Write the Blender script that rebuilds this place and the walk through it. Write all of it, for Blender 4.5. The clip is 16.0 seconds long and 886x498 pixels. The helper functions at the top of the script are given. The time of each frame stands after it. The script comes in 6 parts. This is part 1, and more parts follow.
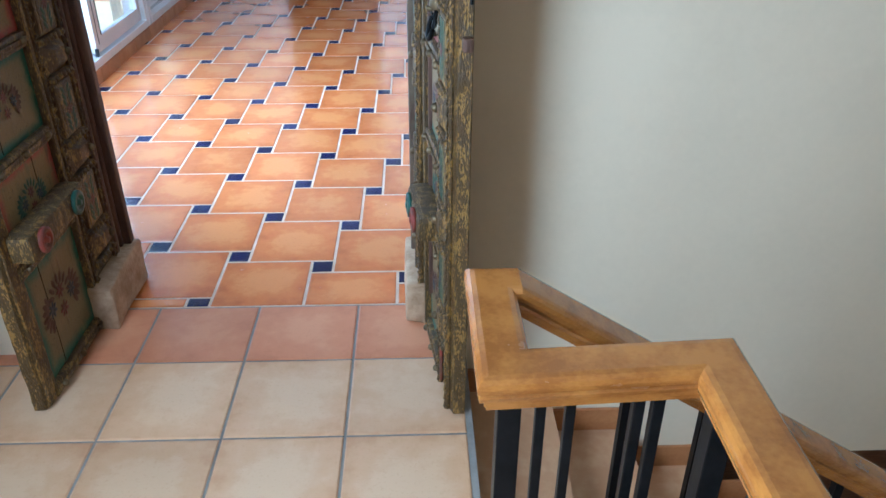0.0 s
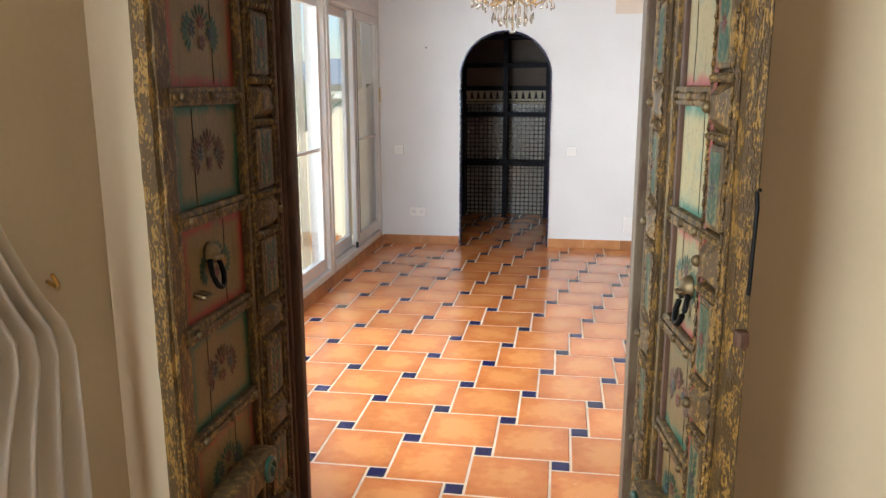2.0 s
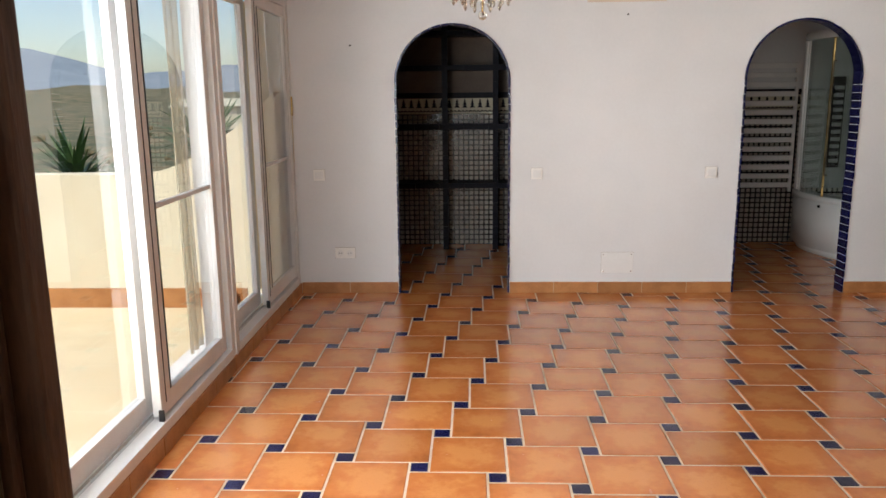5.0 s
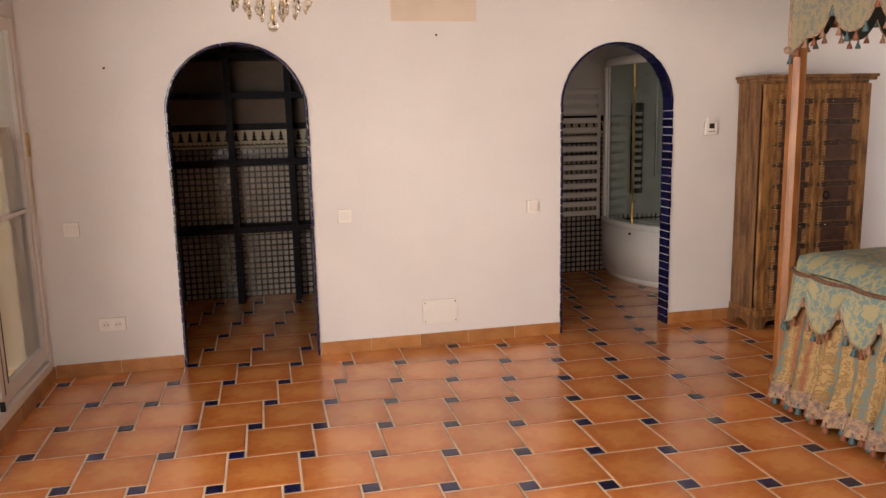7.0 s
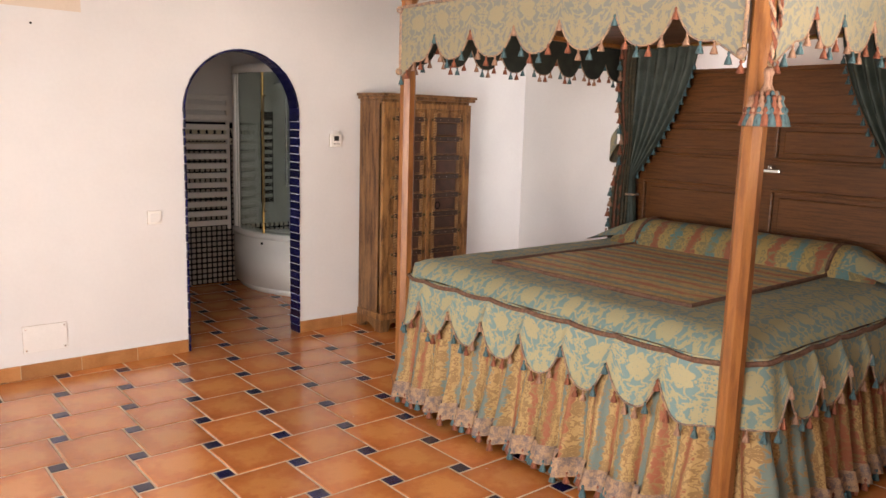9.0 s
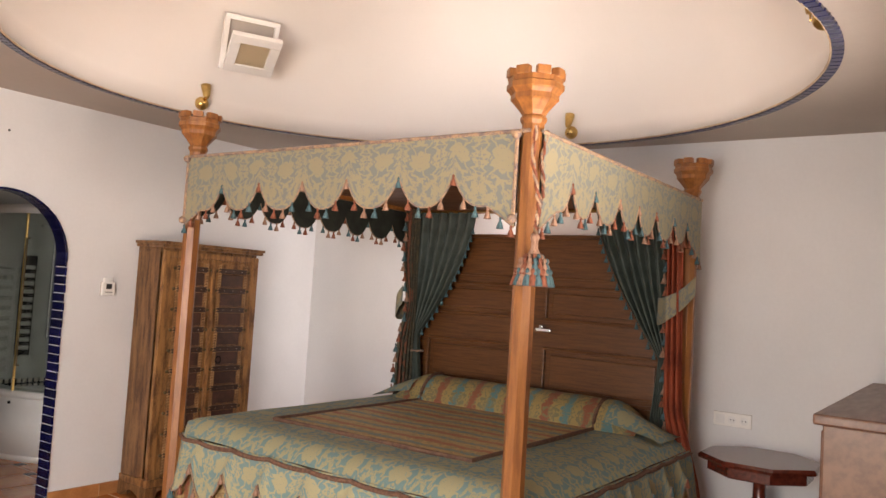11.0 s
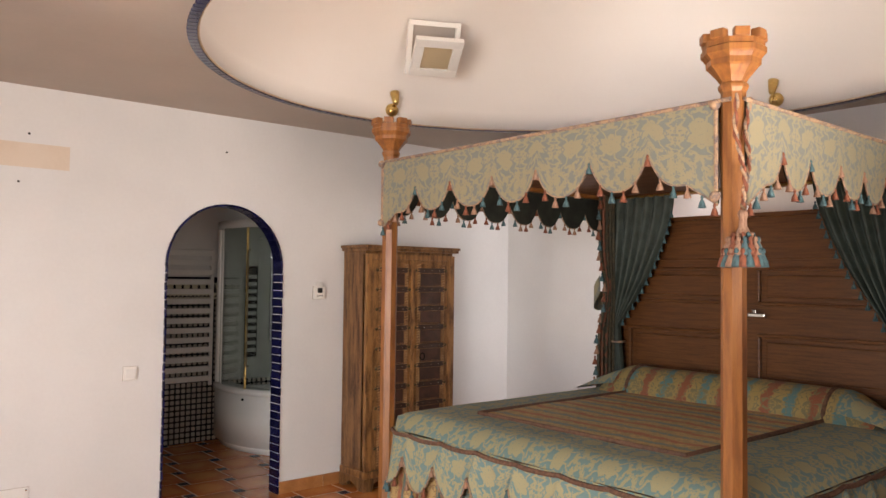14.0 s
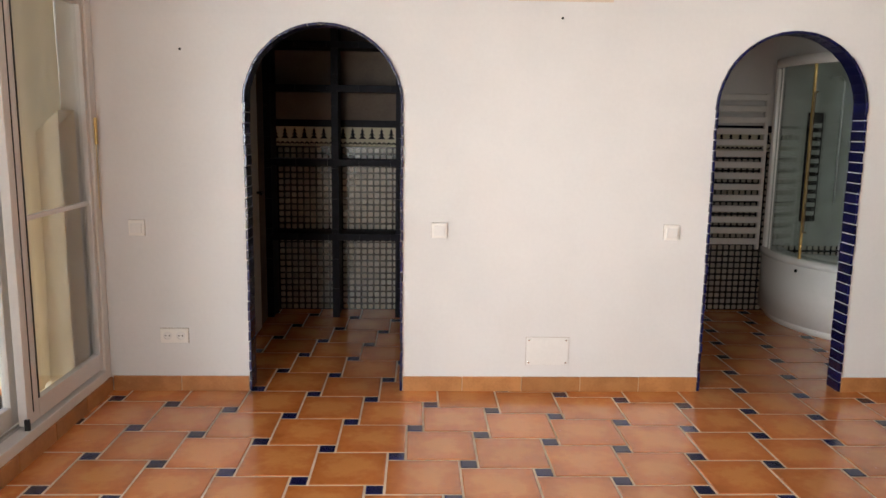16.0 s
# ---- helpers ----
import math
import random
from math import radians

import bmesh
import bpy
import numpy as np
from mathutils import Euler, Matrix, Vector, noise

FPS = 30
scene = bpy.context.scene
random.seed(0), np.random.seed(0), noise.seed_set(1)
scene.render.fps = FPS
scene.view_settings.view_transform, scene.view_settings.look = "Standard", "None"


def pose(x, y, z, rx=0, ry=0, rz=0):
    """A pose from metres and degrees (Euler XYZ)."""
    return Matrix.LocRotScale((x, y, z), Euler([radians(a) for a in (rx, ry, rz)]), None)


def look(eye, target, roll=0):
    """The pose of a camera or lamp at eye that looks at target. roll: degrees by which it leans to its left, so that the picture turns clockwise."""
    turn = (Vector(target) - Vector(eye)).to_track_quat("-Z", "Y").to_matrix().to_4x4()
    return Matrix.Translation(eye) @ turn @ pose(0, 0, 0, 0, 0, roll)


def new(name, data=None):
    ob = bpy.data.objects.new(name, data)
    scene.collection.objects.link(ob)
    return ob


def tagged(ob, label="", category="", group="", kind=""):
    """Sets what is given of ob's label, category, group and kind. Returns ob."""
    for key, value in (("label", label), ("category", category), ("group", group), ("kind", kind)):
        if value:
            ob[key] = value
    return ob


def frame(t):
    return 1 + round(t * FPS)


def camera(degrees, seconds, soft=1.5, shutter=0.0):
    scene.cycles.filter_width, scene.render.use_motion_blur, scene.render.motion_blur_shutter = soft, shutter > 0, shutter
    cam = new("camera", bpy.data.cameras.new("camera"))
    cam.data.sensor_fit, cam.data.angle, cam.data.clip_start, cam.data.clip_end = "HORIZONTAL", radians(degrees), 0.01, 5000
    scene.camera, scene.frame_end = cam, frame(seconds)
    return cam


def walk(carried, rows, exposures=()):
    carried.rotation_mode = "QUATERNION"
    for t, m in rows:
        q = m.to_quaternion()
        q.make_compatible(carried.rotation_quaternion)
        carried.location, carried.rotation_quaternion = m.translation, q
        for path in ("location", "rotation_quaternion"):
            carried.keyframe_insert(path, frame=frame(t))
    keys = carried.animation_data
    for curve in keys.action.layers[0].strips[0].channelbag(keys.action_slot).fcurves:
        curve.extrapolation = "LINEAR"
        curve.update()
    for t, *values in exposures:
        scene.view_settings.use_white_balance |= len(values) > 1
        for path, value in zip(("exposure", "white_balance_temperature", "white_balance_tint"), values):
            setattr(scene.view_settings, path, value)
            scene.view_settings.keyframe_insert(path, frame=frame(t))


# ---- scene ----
cam = camera(60.0, 16.0)
PATH = [
    (0, (0.95, 2.484, 1.498), (1.018, 4.214, 0.497), 0.3),
    (0.5, (0.887, 2.505, 1.476), (0.757, 4.337, 0.685), 0.4),
    (1, (0.827, 2.532, 1.501), (0.619, 4.445, 0.957), 0.5),
    (1.5, (0.771, 2.574, 1.508), (0.518, 4.508, 1.067), 0.2),
    (2, (0.726, 2.693, 1.516), (0.428, 4.627, 1.099), -0.1),
    (2.5, (0.656, 2.923, 1.523), (0.348, 4.863, 1.147), -0.3),
    (3, (0.578, 3.141, 1.522), (0.312, 5.09, 1.162), -0.2),
    (3.5, (0.491, 3.414, 1.535), (0.294, 5.37, 1.165), 0.0),
    (6, (0.317, 4.669, 1.531), (0.38, 6.625, 1.116), -1.3),
    (6.5, (0.309, 4.87, 1.554), (0.524, 6.821, 1.172), -1.4),
    (7, (0.33, 5.011, 1.543), (0.771, 6.931, 1.2), -1.3),
    (7.5, (0.375, 5.042, 1.559), (1.008, 6.909, 1.221), -0.6),
    (8, (0.383, 5.042, 1.554), (1.231, 6.824, 1.227), 0.6),
    (8.5, (0.404, 5.046, 1.55), (1.467, 6.708, 1.226), 1.4),
    (9, (0.428, 5.053, 1.563), (1.688, 6.572, 1.238), 1.6),
    (9.5, (0.44, 5.057, 1.559), (1.873, 6.416, 1.242), 2.2),
    (12, (0.466, 5.033, 1.541), (2.096, 6.146, 1.866), 1.7),
    (12.5, (0.474, 5.039, 1.542), (2.037, 6.231, 1.912), 1.4),
    (13, (0.475, 5.047, 1.542), (1.945, 6.362, 1.874), 1.1),
    (13.5, (0.48, 5.057, 1.542), (1.872, 6.474, 1.782), 0.8),
    (14, (0.488, 5.073, 1.533), (1.78, 6.598, 1.607), 0.7),
    (14.5, (0.483, 5.143, 1.545), (1.601, 6.796, 1.425), 0.9),
    (15, (0.527, 5.31, 1.549), (1.375, 7.099, 1.265), 0.6),
    (15.5, (0.627, 5.509, 1.539), (1.135, 7.416, 1.21), -0.3),
    (16, (0.698, 5.793, 1.497), (0.765, 7.766, 1.173), 0.8),
]
walk(cam, [(t, look(eye, target, roll)) for t, eye, target, roll in PATH],
     exposures=[(0.0, 0.6, 4200, -1), (0.6, 0.6, 4400, -1), (1.4, 0.45, 5600, 4), (3.5, 0.5, 5900, 5), (6.0, -0.2, 7400, 18), (6.6, -0.15, 8200, 24), (7.5, 0.35, 6900, 15), (8.0, 0.35, 6900, 14), (9.5, 0.6, 7200, 19), (12.0, 0.2, 7000, 17), (13.5, 0.15, 6950, 16), (15.0, 0.35, 6800, 15), (16.0, 0.38, 6500, 9)])

# ---- light ----
world = bpy.data.worlds.new("sky")
scene.world = world
world.use_nodes = True
wn = world.node_tree.nodes
sky = wn.new("ShaderNodeTexSky")
sky.sky_type = "NISHITA"
sky.sun_disc = False
sky.sun_elevation = radians(60)
sky.sun_rotation = radians(184)
wn["Background"].inputs["Strength"].default_value = 0.15
world.node_tree.links.new(sky.outputs["Color"], wn["Background"].inputs["Color"])

sun_data = bpy.data.lights.new("sun", "SUN")
sun_data.energy, sun_data.angle, sun_data.color = 3.9, radians(0.5), (1.0, 0.95, 0.86)
sun = new("sun", sun_data)
sun.matrix_world = look((-2.1, 0.0, 14.0), (-1.5, 8.0, 0.0))


def area_lamp(name, where, target, sx, sy, power, colour=(0.96, 0.97, 1.0), spread=180):
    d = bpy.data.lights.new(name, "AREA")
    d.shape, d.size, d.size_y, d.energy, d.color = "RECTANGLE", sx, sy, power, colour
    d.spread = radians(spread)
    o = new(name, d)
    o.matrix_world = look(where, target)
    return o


# sky through the open terrace door, and the sunlit terrace throwing its light up through it
area_lamp("slider_daylight", (-1.02, 5.95, 1.55), (4.6, 9.6, 0.5), 1.9, 1.1, 78, (0.86, 0.93, 1.0), 150)
area_lamp("terrace_bounce", (-1.02, 5.95, 0.56), (3.4, 8.4, 2.9), 1.9, 0.8, 36, (1.0, 0.85, 0.64), 150)
# unseen fill lamp aimed up to brighten the dome; this wall has no window
area_lamp("south_window_daylight", (2.9, 4.87, 1.65), (3.5, 7.5, 3.8), 1.9, 1.2, 38, (1.0, 0.93, 0.86), 80)
# added lamp hidden behind the headboard to brighten the alcove; no window is built
area_lamp("alcove_window_daylight", (5.23, 7.75, 1.3), (4.45, 9.3, 1.75), 0.36, 0.9, 19, (0.95, 0.97, 1.0))
# faint unseen lamp added to lift the bathroom; its wall has no window
area_lamp("bathroom_window_daylight", (2.12, 11.2, 1.6), (4.0, 11.4, 1.0), 0.5, 0.7, 0.12)
area_lamp("landing_daylight", (-0.395, 2.7, 1.4), (1.2, 3.3, 1.1), 1.5, 1.6, 104, (1.0, 0.96, 0.89))


# ---- materials ----
def mat(name, c1, c2=None, rough=0.6, scale=6.0, fine=60.0, bump=0.15, metal=0.0, detail=0.35, stretch=(1, 1, 1), vary=0.0, spec=0.5, coat=0.0, bump_dist=0.004):
    m = bpy.data.materials.new(name)
    m.use_nodes = True
    nt = m.node_tree
    n, l = nt.nodes, nt.links
    b = n["Principled BSDF"]
    c2 = c2 or tuple(v * 0.8 for v in c1)
    tc = n.new("ShaderNodeTexCoord")
    mp = n.new("ShaderNodeMapping")
    mp.inputs["Scale"].default_value = stretch
    l.new(tc.outputs["Object"], mp.inputs["Vector"])
    info = n.new("ShaderNodeObjectInfo")
    add = n.new("ShaderNodeVectorMath")
    add.operation = "ADD"
    sc = n.new("ShaderNodeMath")
    sc.operation = "MULTIPLY"
    sc.inputs[1].default_value = 37.0
    l.new(info.outputs["Random"], sc.inputs[0])
    l.new(mp.outputs["Vector"], add.inputs[0])
    if vary > 0:
        l.new(sc.outputs[0], add.inputs[1])
    big = n.new("ShaderNodeTexNoise")
    big.inputs["Scale"].default_value = scale
    big.inputs["Detail"].default_value = 5
    l.new(add.outputs[0], big.inputs["Vector"])
    small = n.new("ShaderNodeTexNoise")
    small.inputs["Scale"].default_value = fine
    small.inputs["Detail"].default_value = 3
    l.new(add.outputs[0], small.inputs["Vector"])
    mixf = n.new("ShaderNodeMath")
    mixf.operation = "MULTIPLY_ADD"
    l.new(small.outputs["Fac"], mixf.inputs[0])
    mixf.inputs[1].default_value = detail
    l.new(big.outputs["Fac"], mixf.inputs[2])
    ramp = n.new("ShaderNodeValToRGB")
    ramp.color_ramp.elements[0].position, ramp.color_ramp.elements[1].position = 0.38 + detail / 2, 0.66 + detail / 2
    ramp.color_ramp.elements[0].color, ramp.color_ramp.elements[1].color = (*c1, 1), (*c2, 1)
    l.new(mixf.outputs[0], ramp.inputs["Fac"])
    out = ramp.outputs["Color"]
    if vary > 0:
        hsv = n.new("ShaderNodeHueSaturation")
        mr = n.new("ShaderNodeMapRange")
        mr.inputs["To Min"].default_value, mr.inputs["To Max"].default_value = 1 - vary, 1 + vary
        l.new(info.outputs["Random"], mr.inputs["Value"])
        l.new(mr.outputs[0], hsv.inputs["Value"])
        l.new(out, hsv.inputs["Color"])
        out = hsv.outputs["Color"]
    l.new(out, b.inputs["Base Color"])
    rr = n.new("ShaderNodeMapRange")
    rr.inputs["To Min"].default_value, rr.inputs["To Max"].default_value = rough * 0.85, min(1.0, rough * 1.2)
    l.new(big.outputs["Fac"], rr.inputs["Value"])
    l.new(rr.outputs[0], b.inputs["Roughness"])
    b.inputs["Metallic"].default_value = metal
    b.inputs["Specular IOR Level"].default_value = spec
    b.inputs["Coat Weight"].default_value = coat
    b.inputs["Coat Roughness"].default_value = 0.12
    if bump:
        bp = n.new("ShaderNodeBump")
        bp.inputs["Strength"].default_value, bp.inputs["Distance"].default_value = bump, bump_dist
        l.new(mixf.outputs[0], bp.inputs["Height"])
        l.new(bp.outputs[0], b.inputs["Normal"])
    return m


PLASTER = mat("white plaster", (0.74, 0.735, 0.73), (0.69, 0.685, 0.68), 0.9, 1.4, 45, 0.22, detail=0.25)
CREAM = mat("cream plaster", (0.74, 0.62, 0.44), (0.69, 0.575, 0.405), 0.9, 1.6, 50, 0.22, detail=0.25)
# plaster with shade put into its colour: ceilings, plate outlines, hatch reveal
SHADED_PLASTER = mat("shaded plaster", (0.45, 0.40, 0.355), (0.41, 0.365, 0.325), 0.92, 1.2, 40, 0.15, detail=0.2)
# the dome's brighter light is put into a paler plaster colour
BRIGHT_DOME = mat("brightened dome plaster", (0.90, 0.85, 0.80), (0.88, 0.83, 0.78), 0.92, 1.0, 40, 0.1, detail=0.2)
TERRA_EDGE = mat("terracotta skirting", (0.46, 0.21, 0.075), (0.36, 0.15, 0.05), 0.4, 9.0, 80, 0.1, vary=0.15)
BLUE = mat("cobalt glaze", (0.007, 0.008, 0.064), (0.004, 0.005, 0.032), 0.24, 25, 120, 0.12, vary=0.35, coat=0.2)
GROUT = mat("pale grout", (0.62, 0.48, 0.34), (0.48, 0.35, 0.23), 0.9, 9, 120, 0.2)
GROUT_GREY = mat("grey grout", (0.30, 0.28, 0.25), (0.22, 0.2, 0.18), 0.9, 9, 120, 0.2)
WHITE_PAINT = mat("white enamel", (0.80, 0.79, 0.77), (0.74, 0.73, 0.71), 0.35, 3, 60, 0.03)
ALU = mat("white aluminium", (0.74, 0.72, 0.70), (0.68, 0.66, 0.64), 0.4, 3, 60, 0.03)
RUBBER = mat("black gasket", (0.015, 0.015, 0.015), (0.03, 0.03, 0.03), 0.7, 8, 60, 0.1)
PLASTIC = mat("white plastic", (0.86, 0.84, 0.80), (0.83, 0.81, 0.77), 0.35, 3, 50, 0.02)
BLACKM = mat("black iron", (0.006, 0.006, 0.006), (0.011, 0.010, 0.010), 0.3, 12, 90, 0.1, spec=0.06)
NAVY = mat("navy tile edge", (0.004, 0.004, 0.009), (0.008, 0.008, 0.016), 0.4, 15, 100, 0.1, spec=0.1)
OLD_BRASS = mat("dull old brass", (0.20, 0.15, 0.08), (0.09, 0.065, 0.035), 0.5, 14, 90, 0.4, metal=0.8)
BRASS = mat("brass", (0.62, 0.43, 0.16), (0.45, 0.29, 0.1), 0.28, 12, 90, 0.05, metal=1.0)
CHROME = mat("brushed steel", (0.7, 0.7, 0.7), (0.6, 0.6, 0.6), 0.25, 10, 90, 0.03, metal=1.0)
HONEY = mat("honey pine", (0.30, 0.118, 0.030), (0.185, 0.064, 0.017), 0.42, 5, 50, 0.2, stretch=(9, 9, 1.0), detail=0.3)
RAILW = mat("varnished oak rail", (0.40, 0.165, 0.026), (0.27, 0.098, 0.015), 0.25, 5, 45, 0.08, stretch=(3, 3, 8), coat=0.5)
OAK = mat("brown oak", (0.155, 0.058, 0.016), (0.085, 0.030, 0.008), 0.4, 7, 60, 0.3, stretch=(2, 0.7, 12), detail=0.7)
CABW = mat("worn teak", (0.255, 0.125, 0.046), (0.075, 0.032, 0.012), 0.5, 4, 46, 0.4, stretch=(7, 7, 0.9), detail=0.55)
CABL = mat("light worn teak", (0.36, 0.175, 0.058), (0.11, 0.046, 0.016), 0.5, 5, 40, 0.35, stretch=(6, 6, 1.2), detail=0.4)
CABD = mat("dark carved panel", (0.085, 0.036, 0.024), (0.04, 0.018, 0.012), 0.4, 9, 60, 0.3)
MAHOG = mat("red mahogany", (0.13, 0.025, 0.014), (0.07, 0.013, 0.008), 0.25, 5, 40, 0.06, stretch=(2, 8, 8), coat=0.4)
CHESTW = mat("chest walnut", (0.16, 0.07, 0.035), (0.10, 0.04, 0.02), 0.35, 4, 40, 0.08, stretch=(1.5, 8, 8))
STONE = mat("plinth stone", (0.50, 0.36, 0.22), (0.34, 0.22, 0.12), 0.85, 14, 70, 0.9, bump_dist=0.015)
# dressing room's gloom put into its wall colour
DRESSING_SHADE = mat("brown grey for shade", (0.20, 0.16, 0.13), (0.15, 0.12, 0.10), 0.9, 3, 60, 0.2)
SHELFW = mat("dark shelf paint", (0.016, 0.014, 0.014), (0.010, 0.009, 0.010), 0.6, 6, 80, 0.1, spec=0.15)
# white shower back greyed to put the cabin's dark inside into its colour
CABGREY = mat("shower back greyed for shade", (0.30, 0.31, 0.29), (0.24, 0.25, 0.23), 0.4, 8, 60, 0.1)
DOORW = mat("old gilt door wood", (0.27, 0.158, 0.034), (0.075, 0.046, 0.014), 0.5, 19, 120, 0.9, stretch=(2.6, 2.6, 0.6), detail=1.1, bump_dist=0.006)
DOORG = mat("golden ochre paint", (0.28, 0.160, 0.032), (0.075, 0.043, 0.012), 0.45, 21, 120, 0.9, stretch=(2.4, 2.4, 0.8), detail=1.1, bump_dist=0.005)
DOORD = mat("brown door jamb", (0.095, 0.046, 0.026), (0.045, 0.02, 0.012), 0.6, 7, 45, 0.5, stretch=(5, 5, 0.9), detail=0.5)
DOORJ = mat("faded jamb paint", (0.14, 0.105, 0.065), (0.085, 0.048, 0.03), 0.6, 9, 45, 0.4, stretch=(4, 4, 0.9), detail=0.5)
P_RED = mat("worn red border", (0.23, 0.035, 0.022), (0.11, 0.045, 0.024), 0.5, 14, 60, 0.3, detail=0.4)
P_TEAL = mat("teal border", (0.012, 0.085, 0.06), (0.03, 0.05, 0.035), 0.45, 14, 60, 0.3, detail=0.4)
P_PALE = mat("pale rubbed panel", (0.21, 0.175, 0.08), (0.052, 0.088, 0.052), 0.6, 9, 50, 0.3, detail=0.5)
P_LEAF = mat("painted leaf", (0.012, 0.055, 0.03), (0.03, 0.07, 0.03), 0.5, 20, 60, 0.2)
P_BLUE = mat("painted blue petal", (0.02, 0.038, 0.05), (0.04, 0.045, 0.04), 0.5, 20, 60, 0.2)
P_ROSE = mat("painted red petal", (0.13, 0.028, 0.02), (0.07, 0.035, 0.02), 0.5, 20, 60, 0.2)
P_OCHRE = mat("painted ochre petal", (0.26, 0.14, 0.03), (0.2, 0.1, 0.025), 0.5, 20, 60, 0.2)
CORD = mat("braided cord", (0.38, 0.24, 0.14), (0.15, 0.115, 0.11), 0.8, 40, 160, 0.8, detail=0.5)
TRIM = mat("brown braid trim", (0.17, 0.085, 0.05), (0.09, 0.045, 0.03), 0.85, 60, 200, 0.8, detail=0.5)
TAS_R = mat("rust tassel", (0.27, 0.088, 0.045), (0.12, 0.036, 0.02), 0.85, 60, 200, 0.8, stretch=(3, 3, 0.5))
TAS_B = mat("teal tassel", (0.075, 0.15, 0.165), (0.03, 0.06, 0.07), 0.85, 60, 200, 0.8, stretch=(3, 3, 0.5))
TAS_P = mat("pink beige tassel", (0.36, 0.21, 0.14), (0.2, 0.105, 0.065), 0.85, 60, 200, 0.8, stretch=(3, 3, 0.5))
GREENC = mat("green damask lining", (0.050, 0.068, 0.056), (0.030, 0.041, 0.033), 0.6, 12, 120, 0.3)
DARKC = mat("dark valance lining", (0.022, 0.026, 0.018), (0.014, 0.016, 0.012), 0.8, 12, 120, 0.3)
REDV = mat("rust velvet", (0.30, 0.058, 0.022), (0.17, 0.028, 0.010), 0.8, 6, 120, 0.2)
SHEER = mat("white voile", (0.85, 0.84, 0.82), (0.8, 0.79, 0.77), 0.9, 6, 150, 0.2)
TAN = mat("tan curtain", (0.72, 0.61, 0.44), (0.60, 0.50, 0.35), 0.85, 5, 120, 0.2)
TERRACE = mat("terrace tile", (0.72, 0.62, 0.42), (0.66, 0.55, 0.36), 0.7, 3, 60, 0.1)
PARAPET = mat("cream render", (0.80, 0.72, 0.54), (0.76, 0.67, 0.49), 0.9, 3, 60, 0.3)
TUBW = mat("acrylic white", (0.78, 0.78, 0.76), (0.74, 0.74, 0.72), 0.2, 2, 40, 0.0)
PATCH = mat("peach repair paint", (0.70, 0.60, 0.50), (0.66, 0.56, 0.46), 0.85, 5, 60, 0.2)
LAND = mat("dry scrub land", (0.25, 0.185, 0.10), (0.085, 0.09, 0.04), 0.95, 0.12, 0.9, 0.0, detail=0.9)
# distance haze mixed into the hills' blue-grey base colour
HILL = mat("hills tinted for haze", (0.26, 0.30, 0.34), (0.21, 0.25, 0.29), 1.0, 0.01, 0.05, 0.0)
PALM = mat("yucca leaf", (0.06, 0.12, 0.03), (0.10, 0.17, 0.05), 0.5, 8, 60, 0.1)
SHED = mat("pale shed wall", (0.62, 0.58, 0.44), (0.56, 0.52, 0.4), 0.9, 1, 20, 0.1)


def graph(m):
    """Short hands for wiring a material: a maths node, a colour mix and a noise."""
    n, l = m.node_tree.nodes, m.node_tree.links

    def put(sock, v):
        if isinstance(v, (int, float)):
            sock.default_value = v
        elif isinstance(v, tuple):
            sock.default_value = (*v, 1) if len(v) == 3 and sock.type == "RGBA" else v
        else:
            l.new(v, sock)

    def mth(op, a, b=None, c=None):
        q = n.new("ShaderNodeMath")
        q.operation = op
        for k, v in enumerate((a, b, c)):
            if v is not None:
                put(q.inputs[k], v)
        return q.outputs[0]

    def blend(f, a, b):
        q = n.new("ShaderNodeMix")
        q.data_type = "RGBA"
        put(q.inputs["Factor"], f)
        put(q.inputs["A"], a)
        put(q.inputs["B"], b)
        return q.outputs["Result"]

    def cloud(vec, scale, detail=3.0, rough=0.55):
        q = n.new("ShaderNodeTexNoise")
        q.inputs["Scale"].default_value, q.inputs["Detail"].default_value, q.inputs["Roughness"].default_value = scale, detail, rough
        l.new(vec, q.inputs["Vector"])
        return q.outputs["Fac"]

    def step(v, lo, hi):
        q = n.new("ShaderNodeMapRange")
        q.interpolation_type = "SMOOTHSTEP"
        q.inputs["From Min"].default_value, q.inputs["From Max"].default_value = lo, hi
        l.new(v, q.inputs["Value"])
        return q.outputs[0]

    def relief(h, strength, dist):
        q = n.new("ShaderNodeBump")
        q.inputs["Strength"].default_value, q.inputs["Distance"].default_value = strength, dist
        l.new(h, q.inputs["Height"])
        l.new(q.outputs[0], n["Principled BSDF"].inputs["Normal"])

    return n, l, mth, blend, cloud, step, relief


